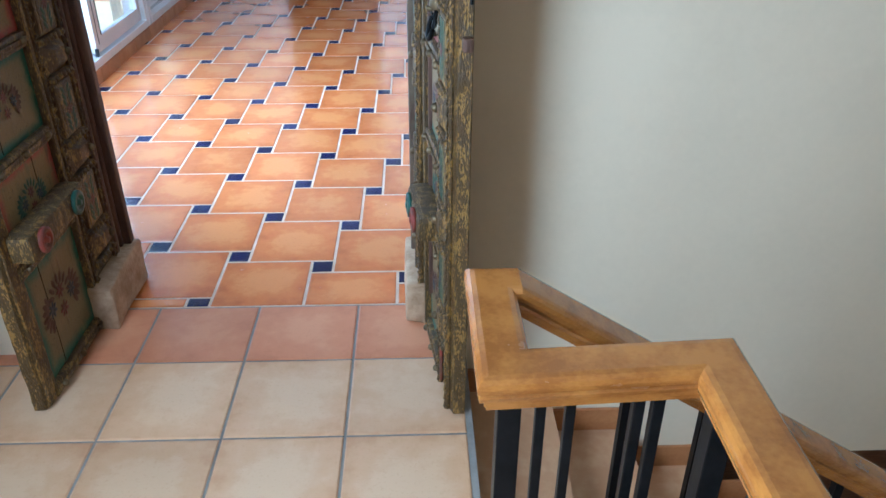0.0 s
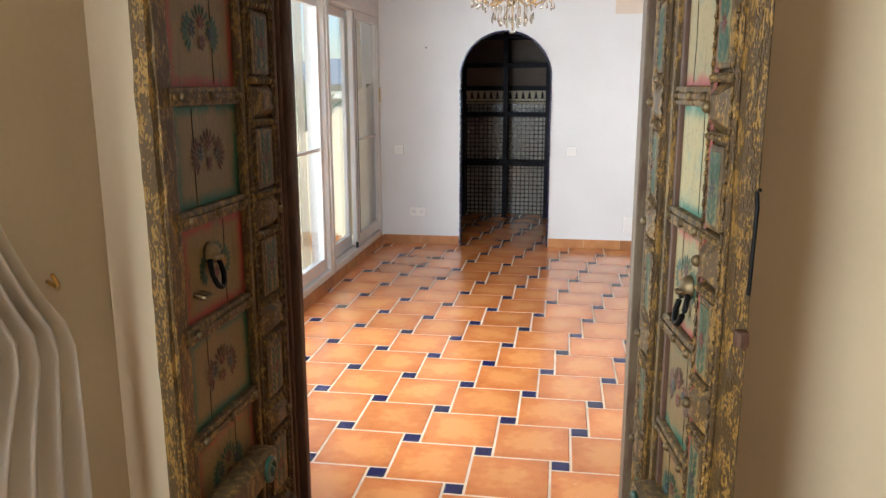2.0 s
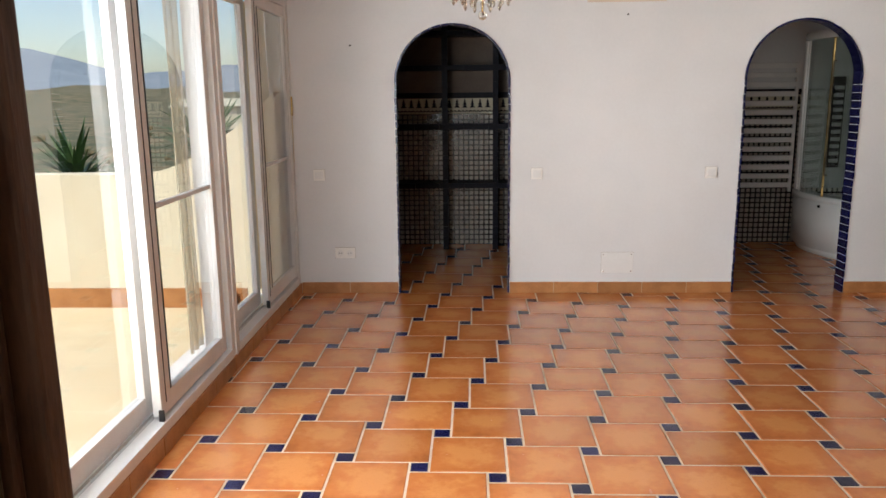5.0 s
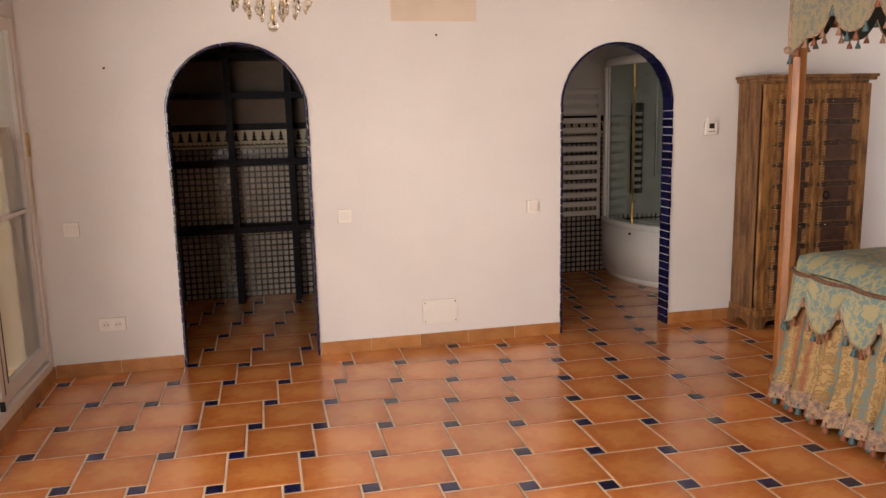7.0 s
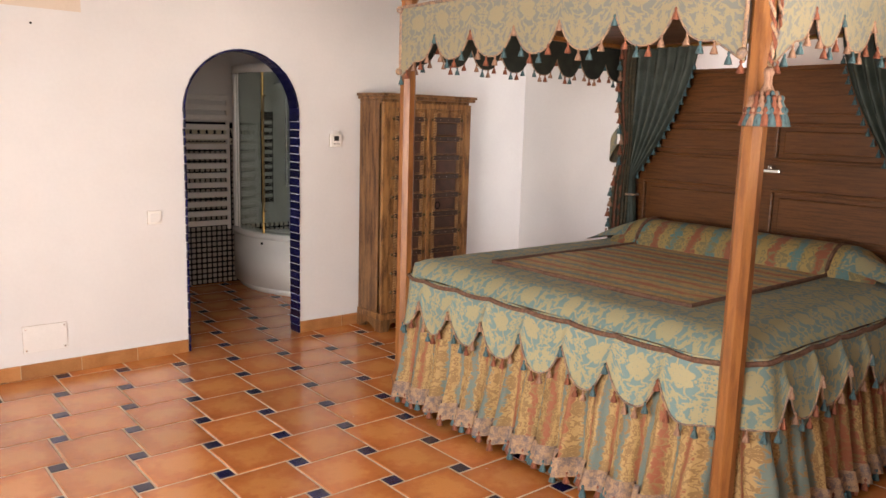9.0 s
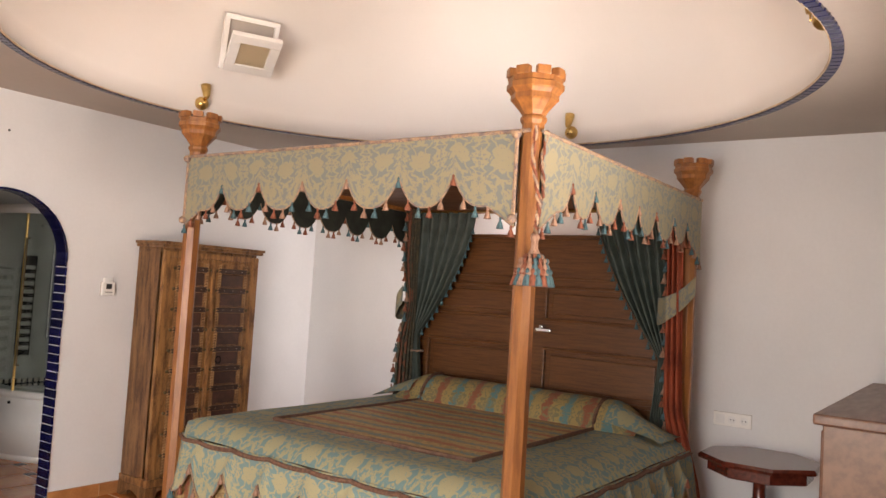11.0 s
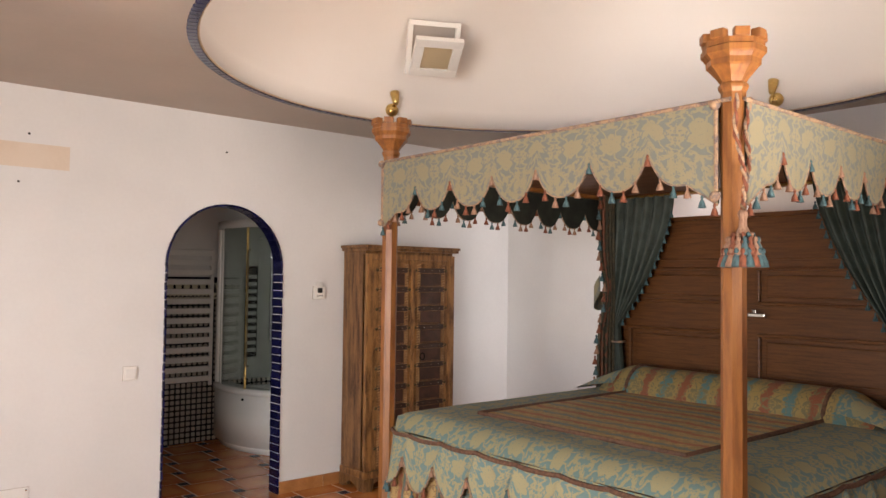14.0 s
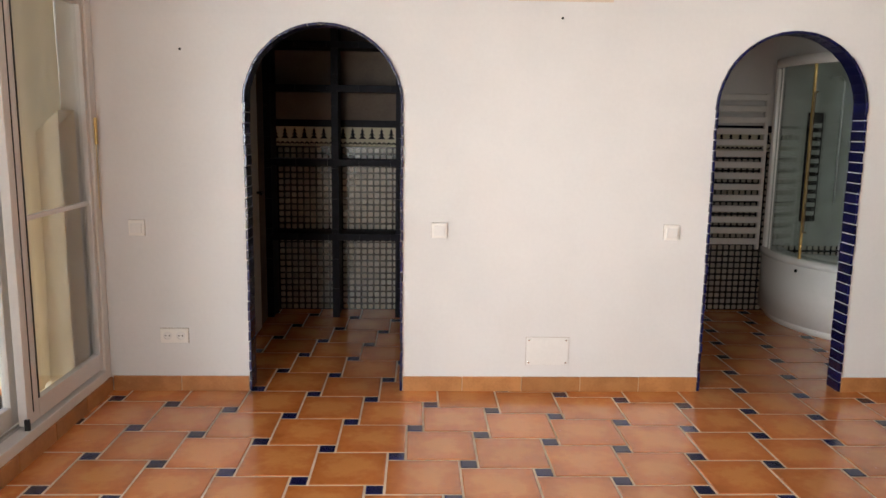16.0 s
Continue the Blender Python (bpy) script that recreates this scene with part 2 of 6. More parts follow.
def fired_tile(name, heart, body, rim_c, rough, coat, vary):
    """Hand-glazed tile: a paler heart that runs out unevenly into a darker fired rim."""
    m = bpy.data.materials.new(name)
    m.use_nodes = True
    n, l, mth, blend, cloud, step, relief = graph(m)
    b = n["Principled BSDF"]
    tc, info, sep = n.new("ShaderNodeTexCoord"), n.new("ShaderNodeObjectInfo"), n.new("ShaderNodeSeparateXYZ")
    geo = n.new("ShaderNodeNewGeometry")
    l.new(tc.outputs["UV"], sep.inputs[0])
    off = n.new("ShaderNodeVectorMath")
    off.operation = "ADD"
    l.new(geo.outputs["Position"], off.inputs[0])
    l.new(mth("MULTIPLY", info.outputs["Random"], 23.0), off.inputs[1])
    pos = off.outputs[0]
    x = mth("ABSOLUTE", mth("MULTIPLY_ADD", sep.outputs["X"], 2.0, -1.0))
    y = mth("ABSOLUTE", mth("MULTIPLY_ADD", sep.outputs["Y"], 2.0, -1.0))
    d = mth("POWER", mth("ADD", mth("POWER", x, 3.2), mth("POWER", y, 3.2)), 0.3125)
    big, mid, fine = cloud(pos, 7.0, 4.0), cloud(pos, 24.0, 4.0), cloud(pos, 130.0, 2.0)
    wander = mth("ADD", mth("MULTIPLY_ADD", big, 1.5, -0.78), mth("MULTIPLY_ADD", mid, 1.0, -0.5))
    e = mth("ADD", d, wander)
    c = blend(step(e, 0.25, 0.85), heart, body)
    c = blend(mth("MULTIPLY", step(e, 0.80, 1.35), 0.62), c, rim_c)
    c = blend(mth("MULTIPLY", step(fine, 0.56, 0.74), 0.22), c, rim_c)
    hsv, mr = n.new("ShaderNodeHueSaturation"), n.new("ShaderNodeMapRange")
    mr.inputs["To Min"].default_value, mr.inputs["To Max"].default_value = 1 - vary, 1 + vary
    l.new(info.outputs["Random"], mr.inputs["Value"])
    l.new(mr.outputs[0], hsv.inputs["Value"])
    l.new(c, hsv.inputs["Color"])
    l.new(hsv.outputs["Color"], b.inputs["Base Color"])
    l.new(mth("MULTIPLY_ADD", mid, rough * 0.6, rough * 0.7), b.inputs["Roughness"])
    b.inputs["Coat Weight"].default_value, b.inputs["Coat Roughness"].default_value = coat, 0.17
    b.inputs["Coat IOR"].default_value = 1.5
    relief(mth("ADD", mth("MULTIPLY", big, 1.6), mth("MULTIPLY", fine, 0.18)), 0.10, 0.004)
    return m


TERRA = fired_tile("terracotta glaze", (0.60, 0.235, 0.068), (0.51, 0.165, 0.041), (0.33, 0.090, 0.022), 0.24, 0.5, 0.12)
LAND_TILE = fired_tile("sand tile", (0.70, 0.49, 0.30), (0.64, 0.41, 0.23), (0.50, 0.27, 0.13), 0.36, 0.15, 0.09)
RED_TILE = fired_tile("red threshold tile", (0.62, 0.29, 0.145), (0.56, 0.235, 0.11), (0.44, 0.16, 0.07), 0.36, 0.2, 0.09)


def worn_panel(name, edge, centre, bare, pale):
    """Painted door panel: a strong border colour rubbed away towards a faded, streaked middle."""
    m = bpy.data.materials.new(name)
    m.use_nodes = True
    n, l, mth, blend, cloud, step, relief = graph(m)
    b = n["Principled BSDF"]
    tc, sep, geo, mp = n.new("ShaderNodeTexCoord"), n.new("ShaderNodeSeparateXYZ"), n.new("ShaderNodeNewGeometry"), n.new("ShaderNodeMapping")
    l.new(tc.outputs["UV"], sep.inputs[0])
    mp.inputs["Scale"].default_value = (3.0, 3.0, 0.35)
    l.new(geo.outputs["Position"], mp.inputs["Vector"])
    grain, blot, fine = cloud(mp.outputs[0], 22.0, 6.0, 0.65), cloud(geo.outputs["Position"], 17.0, 5.0, 0.6), cloud(geo.outputs["Position"], 150.0, 3.0)
    x = mth("SUBTRACT", 0.5, mth("ABSOLUTE", mth("SUBTRACT", sep.outputs["X"], 0.5)))
    y = mth("SUBTRACT", 0.5, mth("ABSOLUTE", mth("SUBTRACT", sep.outputs["Y"], 0.5)))
    d = mth("ADD", mth("MINIMUM", x, y), mth("MULTIPLY_ADD", blot, 0.16, -0.08))
    c = blend(step(d, 0.02, 0.14), edge, centre)
    c = blend(mth("MULTIPLY", step(blot, 0.52, 0.68), pale), c, bare)
    c = blend(mth("MULTIPLY", step(grain, 0.55, 0.72), 0.75), c, (0.075, 0.05, 0.022))
    c = blend(mth("MULTIPLY", step(fine, 0.60, 0.70), 0.6), c, (0.03, 0.022, 0.012))
    l.new(c, b.inputs["Base Color"])
    b.inputs["Roughness"].default_value = 0.5
    relief(mth("ADD", grain, mth("MULTIPLY", fine, 0.3)), 0.5, 0.003)
    return m


W_TEAL = worn_panel("panel edged in teal", (0.011, 0.095, 0.058), (0.165, 0.120, 0.046), (0.21, 0.14, 0.055), 0.6)
W_RED = worn_panel("panel edged in red", (0.27, 0.036, 0.022), (0.19, 0.125, 0.04), (0.10, 0.095, 0.04), 0.6)
W_PALE_TEAL = worn_panel("faded panel edged in teal", (0.045, 0.16, 0.10), (0.36, 0.31, 0.15), (0.20, 0.27, 0.19), 0.8)
W_PALE_RED = worn_panel("faded panel edged in red", (0.30, 0.06, 0.04), (0.30, 0.24, 0.11), (0.17, 0.20, 0.12), 0.8)


def translucent(m, share):
    """Lets light through a thin cloth."""
    n, l = m.node_tree.nodes, m.node_tree.links
    b, out = n["Principled BSDF"], n["Material Output"]
    t = n.new("ShaderNodeBsdfTranslucent")
    t.inputs["Color"].default_value = (0.82, 0.74, 0.58, 1)
    mx = n.new("ShaderNodeMixShader")
    mx.inputs["Fac"].default_value = share
    l.new(b.outputs[0], mx.inputs[1])
    l.new(t.outputs[0], mx.inputs[2])
    l.new(mx.outputs[0], out.inputs["Surface"])


translucent(TAN, 0.6)
translucent(SHEER, 0.45)
VOILE = mat("thin tan voile", (0.80, 0.70, 0.52), (0.74, 0.64, 0.47), 0.9, 5, 150, 0.2)
VOILE.node_tree.nodes["Principled BSDF"].inputs["Alpha"].default_value = 0.42


def glass(name, tint=(1, 1, 1), rough=0.0):
    m = bpy.data.materials.new(name)
    m.use_nodes = True
    b = m.node_tree.nodes["Principled BSDF"]
    b.inputs["Base Color"].default_value = (*tint, 1)
    b.inputs["Transmission Weight"].default_value = 1.0
    b.inputs["Roughness"].default_value = rough
    b.inputs["IOR"].default_value = 1.45
    return m


GLASS = glass("window glass", (0.97, 0.97, 0.95))
SHOWER_GLASS = glass("shower glass", (0.86, 0.92, 0.88))
CRYSTAL = glass("cut crystal", (0.98, 0.95, 0.88))


def cloth(name, ground, figure, third=None, scale=9.0, stripes=0.0, cover=0.5, fourth=None):
    """Woven brocade in cloth coordinates: a leafy figure, or broken stripes, on a ground."""
    m = bpy.data.materials.new(name)
    m.use_nodes = True
    n, l = m.node_tree.nodes, m.node_tree.links
    b = n["Principled BSDF"]
    uv = n.new("ShaderNodeTexCoord")
    warp = n.new("ShaderNodeTexNoise")
    warp.inputs["Scale"].default_value = 9.0
    l.new(uv.outputs["UV"], warp.inputs["Vector"])
    mixv = n.new("ShaderNodeVectorMath")
    mixv.operation = "MULTIPLY_ADD"
    mixv.inputs[1].default_value = (0.07, 0.07, 0.0)
    l.new(warp.outputs["Color"], mixv.inputs[0])
    l.new(uv.outputs["UV"], mixv.inputs[2])
    # the figure is mirrored left and right and repeats, as a damask does
    cut = n.new("ShaderNodeSeparateXYZ")
    l.new(mixv.outputs[0], cut.inputs[0])
    mirror = []
    for axis, half in (("X", 2.9 / scale), ("Y", 3.7 / scale)):
        q = n.new("ShaderNodeMath")
        q.operation = "PINGPONG"
        q.inputs[1].default_value = half
        l.new(cut.outputs[axis], q.inputs[0])
        mirror.append(q)
    fold = n.new("ShaderNodeCombineXYZ")
    l.new(mirror[0].outputs[0], fold.inputs[0])
    l.new(mirror[1].outputs[0], fold.inputs[1])
    no = n.new("ShaderNodeTexNoise")
    no.inputs["Scale"].default_value = scale * 1.15
    no.inputs["Detail"].default_value = 2.5
    no.inputs["Distortion"].default_value = 0.9
    l.new(fold.outputs[0], no.inputs["Vector"])
    vein = n.new("ShaderNodeTexNoise")
    vein.inputs["Scale"].default_value = scale * 4.5
    vein.inputs["Detail"].default_value = 1
    l.new(fold.outputs[0], vein.inputs["Vector"])
    su = n.new("ShaderNodeMath")
    su.operation = "MULTIPLY_ADD"
    su.inputs[1].default_value = 0.28
    l.new(vein.outputs["Fac"], su.inputs[0])
    l.new(no.outputs["Fac"], su.inputs[2])
    th = n.new("ShaderNodeMapRange")
    th.inputs["From Min"].default_value, th.inputs["From Max"].default_value = 0.335 + cover * 0.52, 0.36 + cover * 0.52
    l.new(su.outputs[0], th.inputs["Value"])
    mix = n.new("ShaderNodeMix")
    mix.data_type = "RGBA"
    mix.inputs["A"].default_value, mix.inputs["B"].default_value = (*figure, 1), (*ground, 1)
    l.new(th.outputs[0], mix.inputs["Factor"])
    out = mix.outputs["Result"]
    if stripes:
        sep = n.new("ShaderNodeSeparateXYZ")
        l.new(mixv.outputs[0], sep.inputs[0])
        wv = n.new("ShaderNodeMath")
        wv.operation = "MULTIPLY"
        wv.inputs[1].default_value = stripes
        l.new(sep.outputs["X"], wv.inputs[0])
        sn = n.new("ShaderNodeMath")
        sn.operation = "SINE"
        l.new(wv.outputs[0], sn.inputs[0])
        pm = n.new("ShaderNodeMath")
        pm.operation = "MULTIPLY_ADD"
        pm.inputs[1].default_value = 1.6
        l.new(no.outputs["Fac"], pm.inputs[0])
        l.new(sn.outputs[0], pm.inputs[2])
        mr = n.new("ShaderNodeMapRange")
        mr.inputs["From Min"].default_value, mr.inputs["From Max"].default_value = 1.50, 1.66
        l.new(pm.outputs[0], mr.inputs["Value"])
        mix2 = n.new("ShaderNodeMix")
        mix2.data_type = "RGBA"
        mix2.inputs["B"].default_value = (*third, 1)
        l.new(out, mix2.inputs["A"])
        l.new(mr.outputs[0], mix2.inputs["Factor"])
        out = mix2.outputs["Result"]
        if fourth:
            inv = n.new("ShaderNodeMath")
            inv.operation = "SUBTRACT"
            l.new(pm.outputs[0], inv.inputs[0])
            dbl = n.new("ShaderNodeMath")
            dbl.operation = "MULTIPLY"
            dbl.inputs[1].default_value = 2.0
            l.new(sn.outputs[0], dbl.inputs[0])
            l.new(dbl.outputs[0], inv.inputs[1])
            mr3 = n.new("ShaderNodeMapRange")
            mr3.inputs["From Min"].default_value, mr3.inputs["From Max"].default_value = 1.56, 1.72
            l.new(inv.outputs[0], mr3.inputs["Value"])
            mix3 = n.new("ShaderNodeMix")
            mix3.data_type = "RGBA"
            mix3.inputs["B"].default_value = (*fourth, 1)
            l.new(out, mix3.inputs["A"])
            l.new(mr3.outputs[0], mix3.inputs["Factor"])
            out = mix3.outputs["Result"]
    l.new(out, b.inputs["Base Color"])
    b.inputs["Roughness"].default_value = 0.72
    b.inputs["Sheen Weight"].default_value = 0.04
    weave = n.new("ShaderNodeTexNoise")
    weave.inputs["Scale"].default_value = 420
    l.new(uv.outputs["UV"], weave.inputs["Vector"])
    ad = n.new("ShaderNodeMath")
    ad.operation = "ADD"
    l.new(weave.outputs["Fac"], ad.inputs[0])
    l.new(th.outputs[0], ad.inputs[1])
    bp = n.new("ShaderNodeBump")
    bp.inputs["Strength"].default_value, bp.inputs["Distance"].default_value = 0.45, 0.002
    l.new(ad.outputs[0], bp.inputs["Height"])
    l.new(bp.outputs[0], b.inputs["Normal"])
    return m


BROC = cloth("teal gold brocade", (0.135, 0.225, 0.22), (0.33, 0.30, 0.17), scale=29.0, cover=0.56)
VALC = cloth("faded canopy brocade", (0.165, 0.175, 0.155), (0.265, 0.23, 0.14), scale=29.0, cover=0.56)
SKIRT = cloth("striped skirt brocade", (0.40, 0.26, 0.105), (0.25, 0.15, 0.058), (0.13, 0.175, 0.155), scale=38.0, stripes=30.0, cover=0.5, fourth=(0.27, 0.09, 0.042))
RUG = cloth("striped bed panel", (0.60, 0.40, 0.16), (0.42, 0.30, 0.125), (0.46, 0.16, 0.07), scale=40.0, stripes=30.0, cover=0.5, fourth=(0.20, 0.27, 0.22))
BOLST = cloth("bolster stripe", (0.36, 0.25, 0.085), (0.20, 0.17, 0.08), (0.26, 0.085, 0.04), scale=26.0, stripes=24.0, cover=0.45, fourth=(0.10, 0.20, 0.20))
OLDSTR = cloth("dark stripe drape", (0.075, 0.058, 0.030), (0.045, 0.040, 0.024), (0.17, 0.06, 0.03), scale=20.0, stripes=40.0)


def azulejo(name, cell):
    """White wall tile with a dark star-and-ring repeat."""
    m = bpy.data.materials.new(name)
    m.use_nodes = True
    n, l = m.node_tree.nodes, m.node_tree.links
    b = n["Principled BSDF"]
    tc = n.new("ShaderNodeTexCoord")
    sep = n.new("ShaderNodeSeparateXYZ")
    l.new(tc.outputs["UV"], sep.inputs[0])

    def mth(op, a, c=None, v=None):
        q = n.new("ShaderNodeMath")
        q.operation = op
        l.new(a, q.inputs[0])
        if c is not None:
            l.new(c, q.inputs[1])
        if v is not None:
            q.inputs[1].default_value = v
        return q.outputs[0]

    ax = mth("COSINE", mth("MULTIPLY", sep.outputs["X"], v=2 * math.pi / cell))
    az = mth("COSINE", mth("MULTIPLY", sep.outputs["Y"], v=2 * math.pi / cell))
    prod = mth("ADD", ax, az)
    a2 = mth("COSINE", mth("MULTIPLY", sep.outputs["X"], v=4 * math.pi / cell))
    z2 = mth("COSINE", mth("MULTIPLY", sep.outputs["Y"], v=4 * math.pi / cell))
    f = mth("ADD", prod, mth("MULTIPLY", mth("ADD", a2, z2), v=0.55))
    mr = n.new("ShaderNodeMapRange")
    mr.inputs["From Min"].default_value, mr.inputs["From Max"].default_value = -0.25, 0.15
    l.new(f, mr.inputs["Value"])
    mix = n.new("ShaderNodeMix")
    mix.data_type = "RGBA"
    mix.inputs["A"].default_value, mix.inputs["B"].default_value = (0.40, 0.365, 0.31, 1), (0.008, 0.008, 0.014, 1)
    l.new(mr.outputs[0], mix.inputs["Factor"])
    l.new(mix.outputs["Result"], b.inputs["Base Color"])
    b.inputs["Roughness"].default_value = 0.25
    return m


AZUL = azulejo("patterned azulejo", 0.05)


# ---- building helpers ----
def bx(bm, x0, x1, y0, y1, z0, z1, bevel=0.0):
    r = bmesh.ops.create_cube(bm, size=1.0)
    vs = r["verts"]
    for v in vs:
        v.co = ((x0 + x1) / 2 + v.co.x * (x1 - x0), (y0 + y1) / 2 + v.co.y * (y1 - y0), (z0 + z1) / 2 + v.co.z * (z1 - z0))
    if bevel:
        bmesh.ops.bevel(bm, geom=list({e for v in vs for e in v.link_edges}), offset=bevel, segments=2, profile=0.6, affect="EDGES")
    return bm


def box(*a, **k):
    return bx(bmesh.new(), *a, **k)


def lathe(bm, prof, at=(0, 0, 0), seg=24, turn=0.0):
    """Turned solid from (radius, height) pairs round an upright axis."""
    rings = []
    for r, z in prof:
        rings.append([bm.verts.new((at[0] + r * math.cos(turn + 2 * math.pi * i / seg), at[1] + r * math.sin(turn + 2 * math.pi * i / seg), at[2] + z)) for i in range(seg)])
    for a, b in zip(rings, rings[1:]):
        for i in range(seg):
            bm.faces.new((a[i], a[(i + 1) % seg], b[(i + 1) % seg], b[i]))
    bm.faces.new(rings[0][::-1])
    bm.faces.new(rings[-1])
    return bm


def tube(bm, pts, r, seg=8, closed=False):
    """Round rod along a line of points."""
    pts = [Vector(p) for p in pts]
    rings = []
    for i, p in enumerate(pts):
        a = pts[i - 1] if i or closed else p
        c = pts[(i + 1) % len(pts)] if i < len(pts) - 1 or closed else p
        d = (c - a).normalized()
        u = d.orthogonal().normalized() if abs(d.z) > 0.95 else d.cross(Vector((0, 0, 1))).normalized()
        w = d.cross(u)
        rr = r[i] if isinstance(r, (list, tuple)) else r
        rings.append([bm.verts.new(p + rr * (math.cos(2 * math.pi * k / seg) * u + math.sin(2 * math.pi * k / seg) * w)) for k in range(seg)])
    n = len(rings)
    for i in range(n if closed else n - 1):
        a, b = rings[i], rings[(i + 1) % n]
        for k in range(seg):
            bm.faces.new((a[k], a[(k + 1) % seg], b[(k + 1) % seg], b[k]))
    if not closed:
        bm.faces.new(rings[0][::-1])
        bm.faces.new(rings[-1])
    return bm


def sheet(bm, fn, nu, nv, us=1.0, vs=1.0):
    """Cloth or panel surface from a function of u and v in 0..1, with cloth coordinates in metres."""
    uvl = bm.loops.layers.uv.verify()
    g = [[bm.verts.new(fn(i / nu, j / nv)) for j in range(nv + 1)] for i in range(nu + 1)]
    for i in range(nu):
        for j in range(nv):
            f = bm.faces.new((g[i][j], g[i + 1][j], g[i + 1][j + 1], g[i][j + 1]))
            f.smooth = True
            for lp, (a, b) in zip(f.loops, ((i, j), (i + 1, j), (i + 1, j + 1), (i, j + 1))):
                lp[uvl].uv = (a / nu * us, b / nv * vs)
    return bm


def thicken(bm, d):
    bmesh.ops.recalc_face_normals(bm, faces=bm.faces[:])
    bm.normal_update()
    back = bmesh.ops.duplicate(bm, geom=bm.verts[:] + bm.edges[:] + bm.faces[:])
    dup = [g for g in back["geom"] if isinstance(g, bmesh.types.BMVert)]
    move = [(v, v.normal.copy()) for v in dup]
    for v, nv in move:
        v.co -= nv * d
    return bm


def mesh_of(name, bm, material, smooth=False):
    me = bpy.data.meshes.new(name)
    bmesh.ops.recalc_face_normals(bm, faces=bm.faces[:])
    bm.to_mesh(me)
    bm.free()
    if smooth:
        for p in me.polygons:
            p.use_smooth = True
    me.materials.append(material)
    return me


def part(name, bm, material, parent, label="", smooth=False):
    ob = new(name, mesh_of(name, bm, material, smooth))
    ob.parent = parent
    if parent.parent is None:
        ob.matrix_parent_inverse = Matrix.Translation(-parent.location)
    return tagged(ob, label)


def piece(name, me, parent, m=None):
    """One more object on shared mesh data, at its own place in the world."""
    ob = new(name, me)
    ob.parent = parent
    if parent.parent is None:
        ob.matrix_parent_inverse = Matrix.Translation(-parent.location)
    if m is not None:
        ob.matrix_basis = m
    return ob


def thing(name, at, label, category, group="", kind=""):
    ob = new(name)
    ob.location = at
    ob.empty_display_size = 0.1
    return tagged(ob, label, category, group, kind)


def solid(name, bm, material, label, category, kind="", group="", smooth=False):
    return tagged(new(name, mesh_of(name, bm, material, smooth)), label, category, group, kind)


# ---- large structure ----
XW, XE, YN, YS, CZ = -1.0, 5.42, 9.955, 4.85, 2.605
ARCHES = ((-0.225, 0.612), (2.308, 3.127))
SPRING = 1.585


def arch_z(x, a, b):
    r = (b - a) / 2
    return SPRING + math.sqrt(max(0.0, r * r - (x - (a + b) / 2) ** 2)) * (2.0 - SPRING) / r


def arched_wall(x0, x1, y0, y1, top, openings):
    """Upright wall along x with arched openings cut through it."""
    bm = bmesh.new()
    xs = [x0]
    for a, b in openings:
        bx(bm, xs[-1], a, y0, y1, -0.1, top)
        n = 24
        cut = [a + (b - a) * (1 - math.cos(math.pi * i / n)) / 2 for i in range(n + 1)]
        for p, q in zip(cut, cut[1:]):
            v = [bm.verts.new(c) for c in ((p, y0, arch_z(p, a, b)), (q, y0, arch_z(q, a, b)), (q, y0, top), (p, y0, top), (p, y1, arch_z(p, a, b)), (q, y1, arch_z(q, a, b)), (q, y1, top), (p, y1, top))]
            for f in ((0, 1, 2, 3), (4, 7, 6, 5), (0, 4, 5, 1), (3, 2, 6, 7)):
                bm.faces.new([v[k] for k in f])
        xs.append(b)
    bx(bm, xs[-1], x1, y0, y1, -0.1, top)
    return bm


wall_north = solid("wall_north", arched_wall(XW - 0.3, 4.92, YN, YN + 0.11, CZ + 0.1, ARCHES), PLASTER, "white plastered wall with two arched openings", "wall", "structure")
bm = box(4.92, XE + 0.2, YN + 0.03, YN + 0.23, -0.1, CZ + 0.1)
solid("wall_alcove", bm, PLASTER, "white plastered shallow recess beside the wardrobe", "wall", "structure")
solid("wall_east", box(XE, XE + 0.2, YS - 0.4, YN + 0.03, -0.1, CZ + 0.1), PLASTER, "white plastered wall behind the bed", "wall", "structure")
bm = bmesh.new()
bx(bm, XW - 0.3, XW, YS - 0.4, 4.95, -0.1, CZ + 0.1)
bx(bm, XW - 0.3, XW, 4.95, 9.94, 2.2, CZ + 0.1)
bx(bm, XW - 0.3, XW, 9.94, YN, -0.1, CZ + 0.1)
bx(bm, XW - 0.3, XW, 4.95, 9.94, -0.1, 0.085)
solid("wall_west", bm, PLASTER, "white plastered wall with wide terrace openings", "wall", "structure")
DL, DR, DT = -0.14, 1.02, 2.05
bm = bmesh.new()
bx(bm, XW, DL, 4.45, YS, -0.1, CZ + 0.1)
bx(bm, DR, XE, 4.45, YS, -0.5, CZ + 0.1)
bx(bm, DL, DR, 4.45, YS, DT, CZ + 0.1)
solid("wall_south", bm, CREAM, "cream plastered thick wall with the old doorway", "wall", "structure")
solid("wall_south_lining", box(DR + 0.1, XE, YS, YS + 0.004, 0.0, CZ), PLASTER, "white plastered inner face beside the doorway", "wall", "structure")

# ceiling with the round opening, and the dome over it
DC = (3.44, 7.45)


def rim(t):
    """Radius of the dome opening, bent slightly oval to fit the camera's view."""
    return 1.865 + 0.085 * math.cos(2 * (t - 1.92))


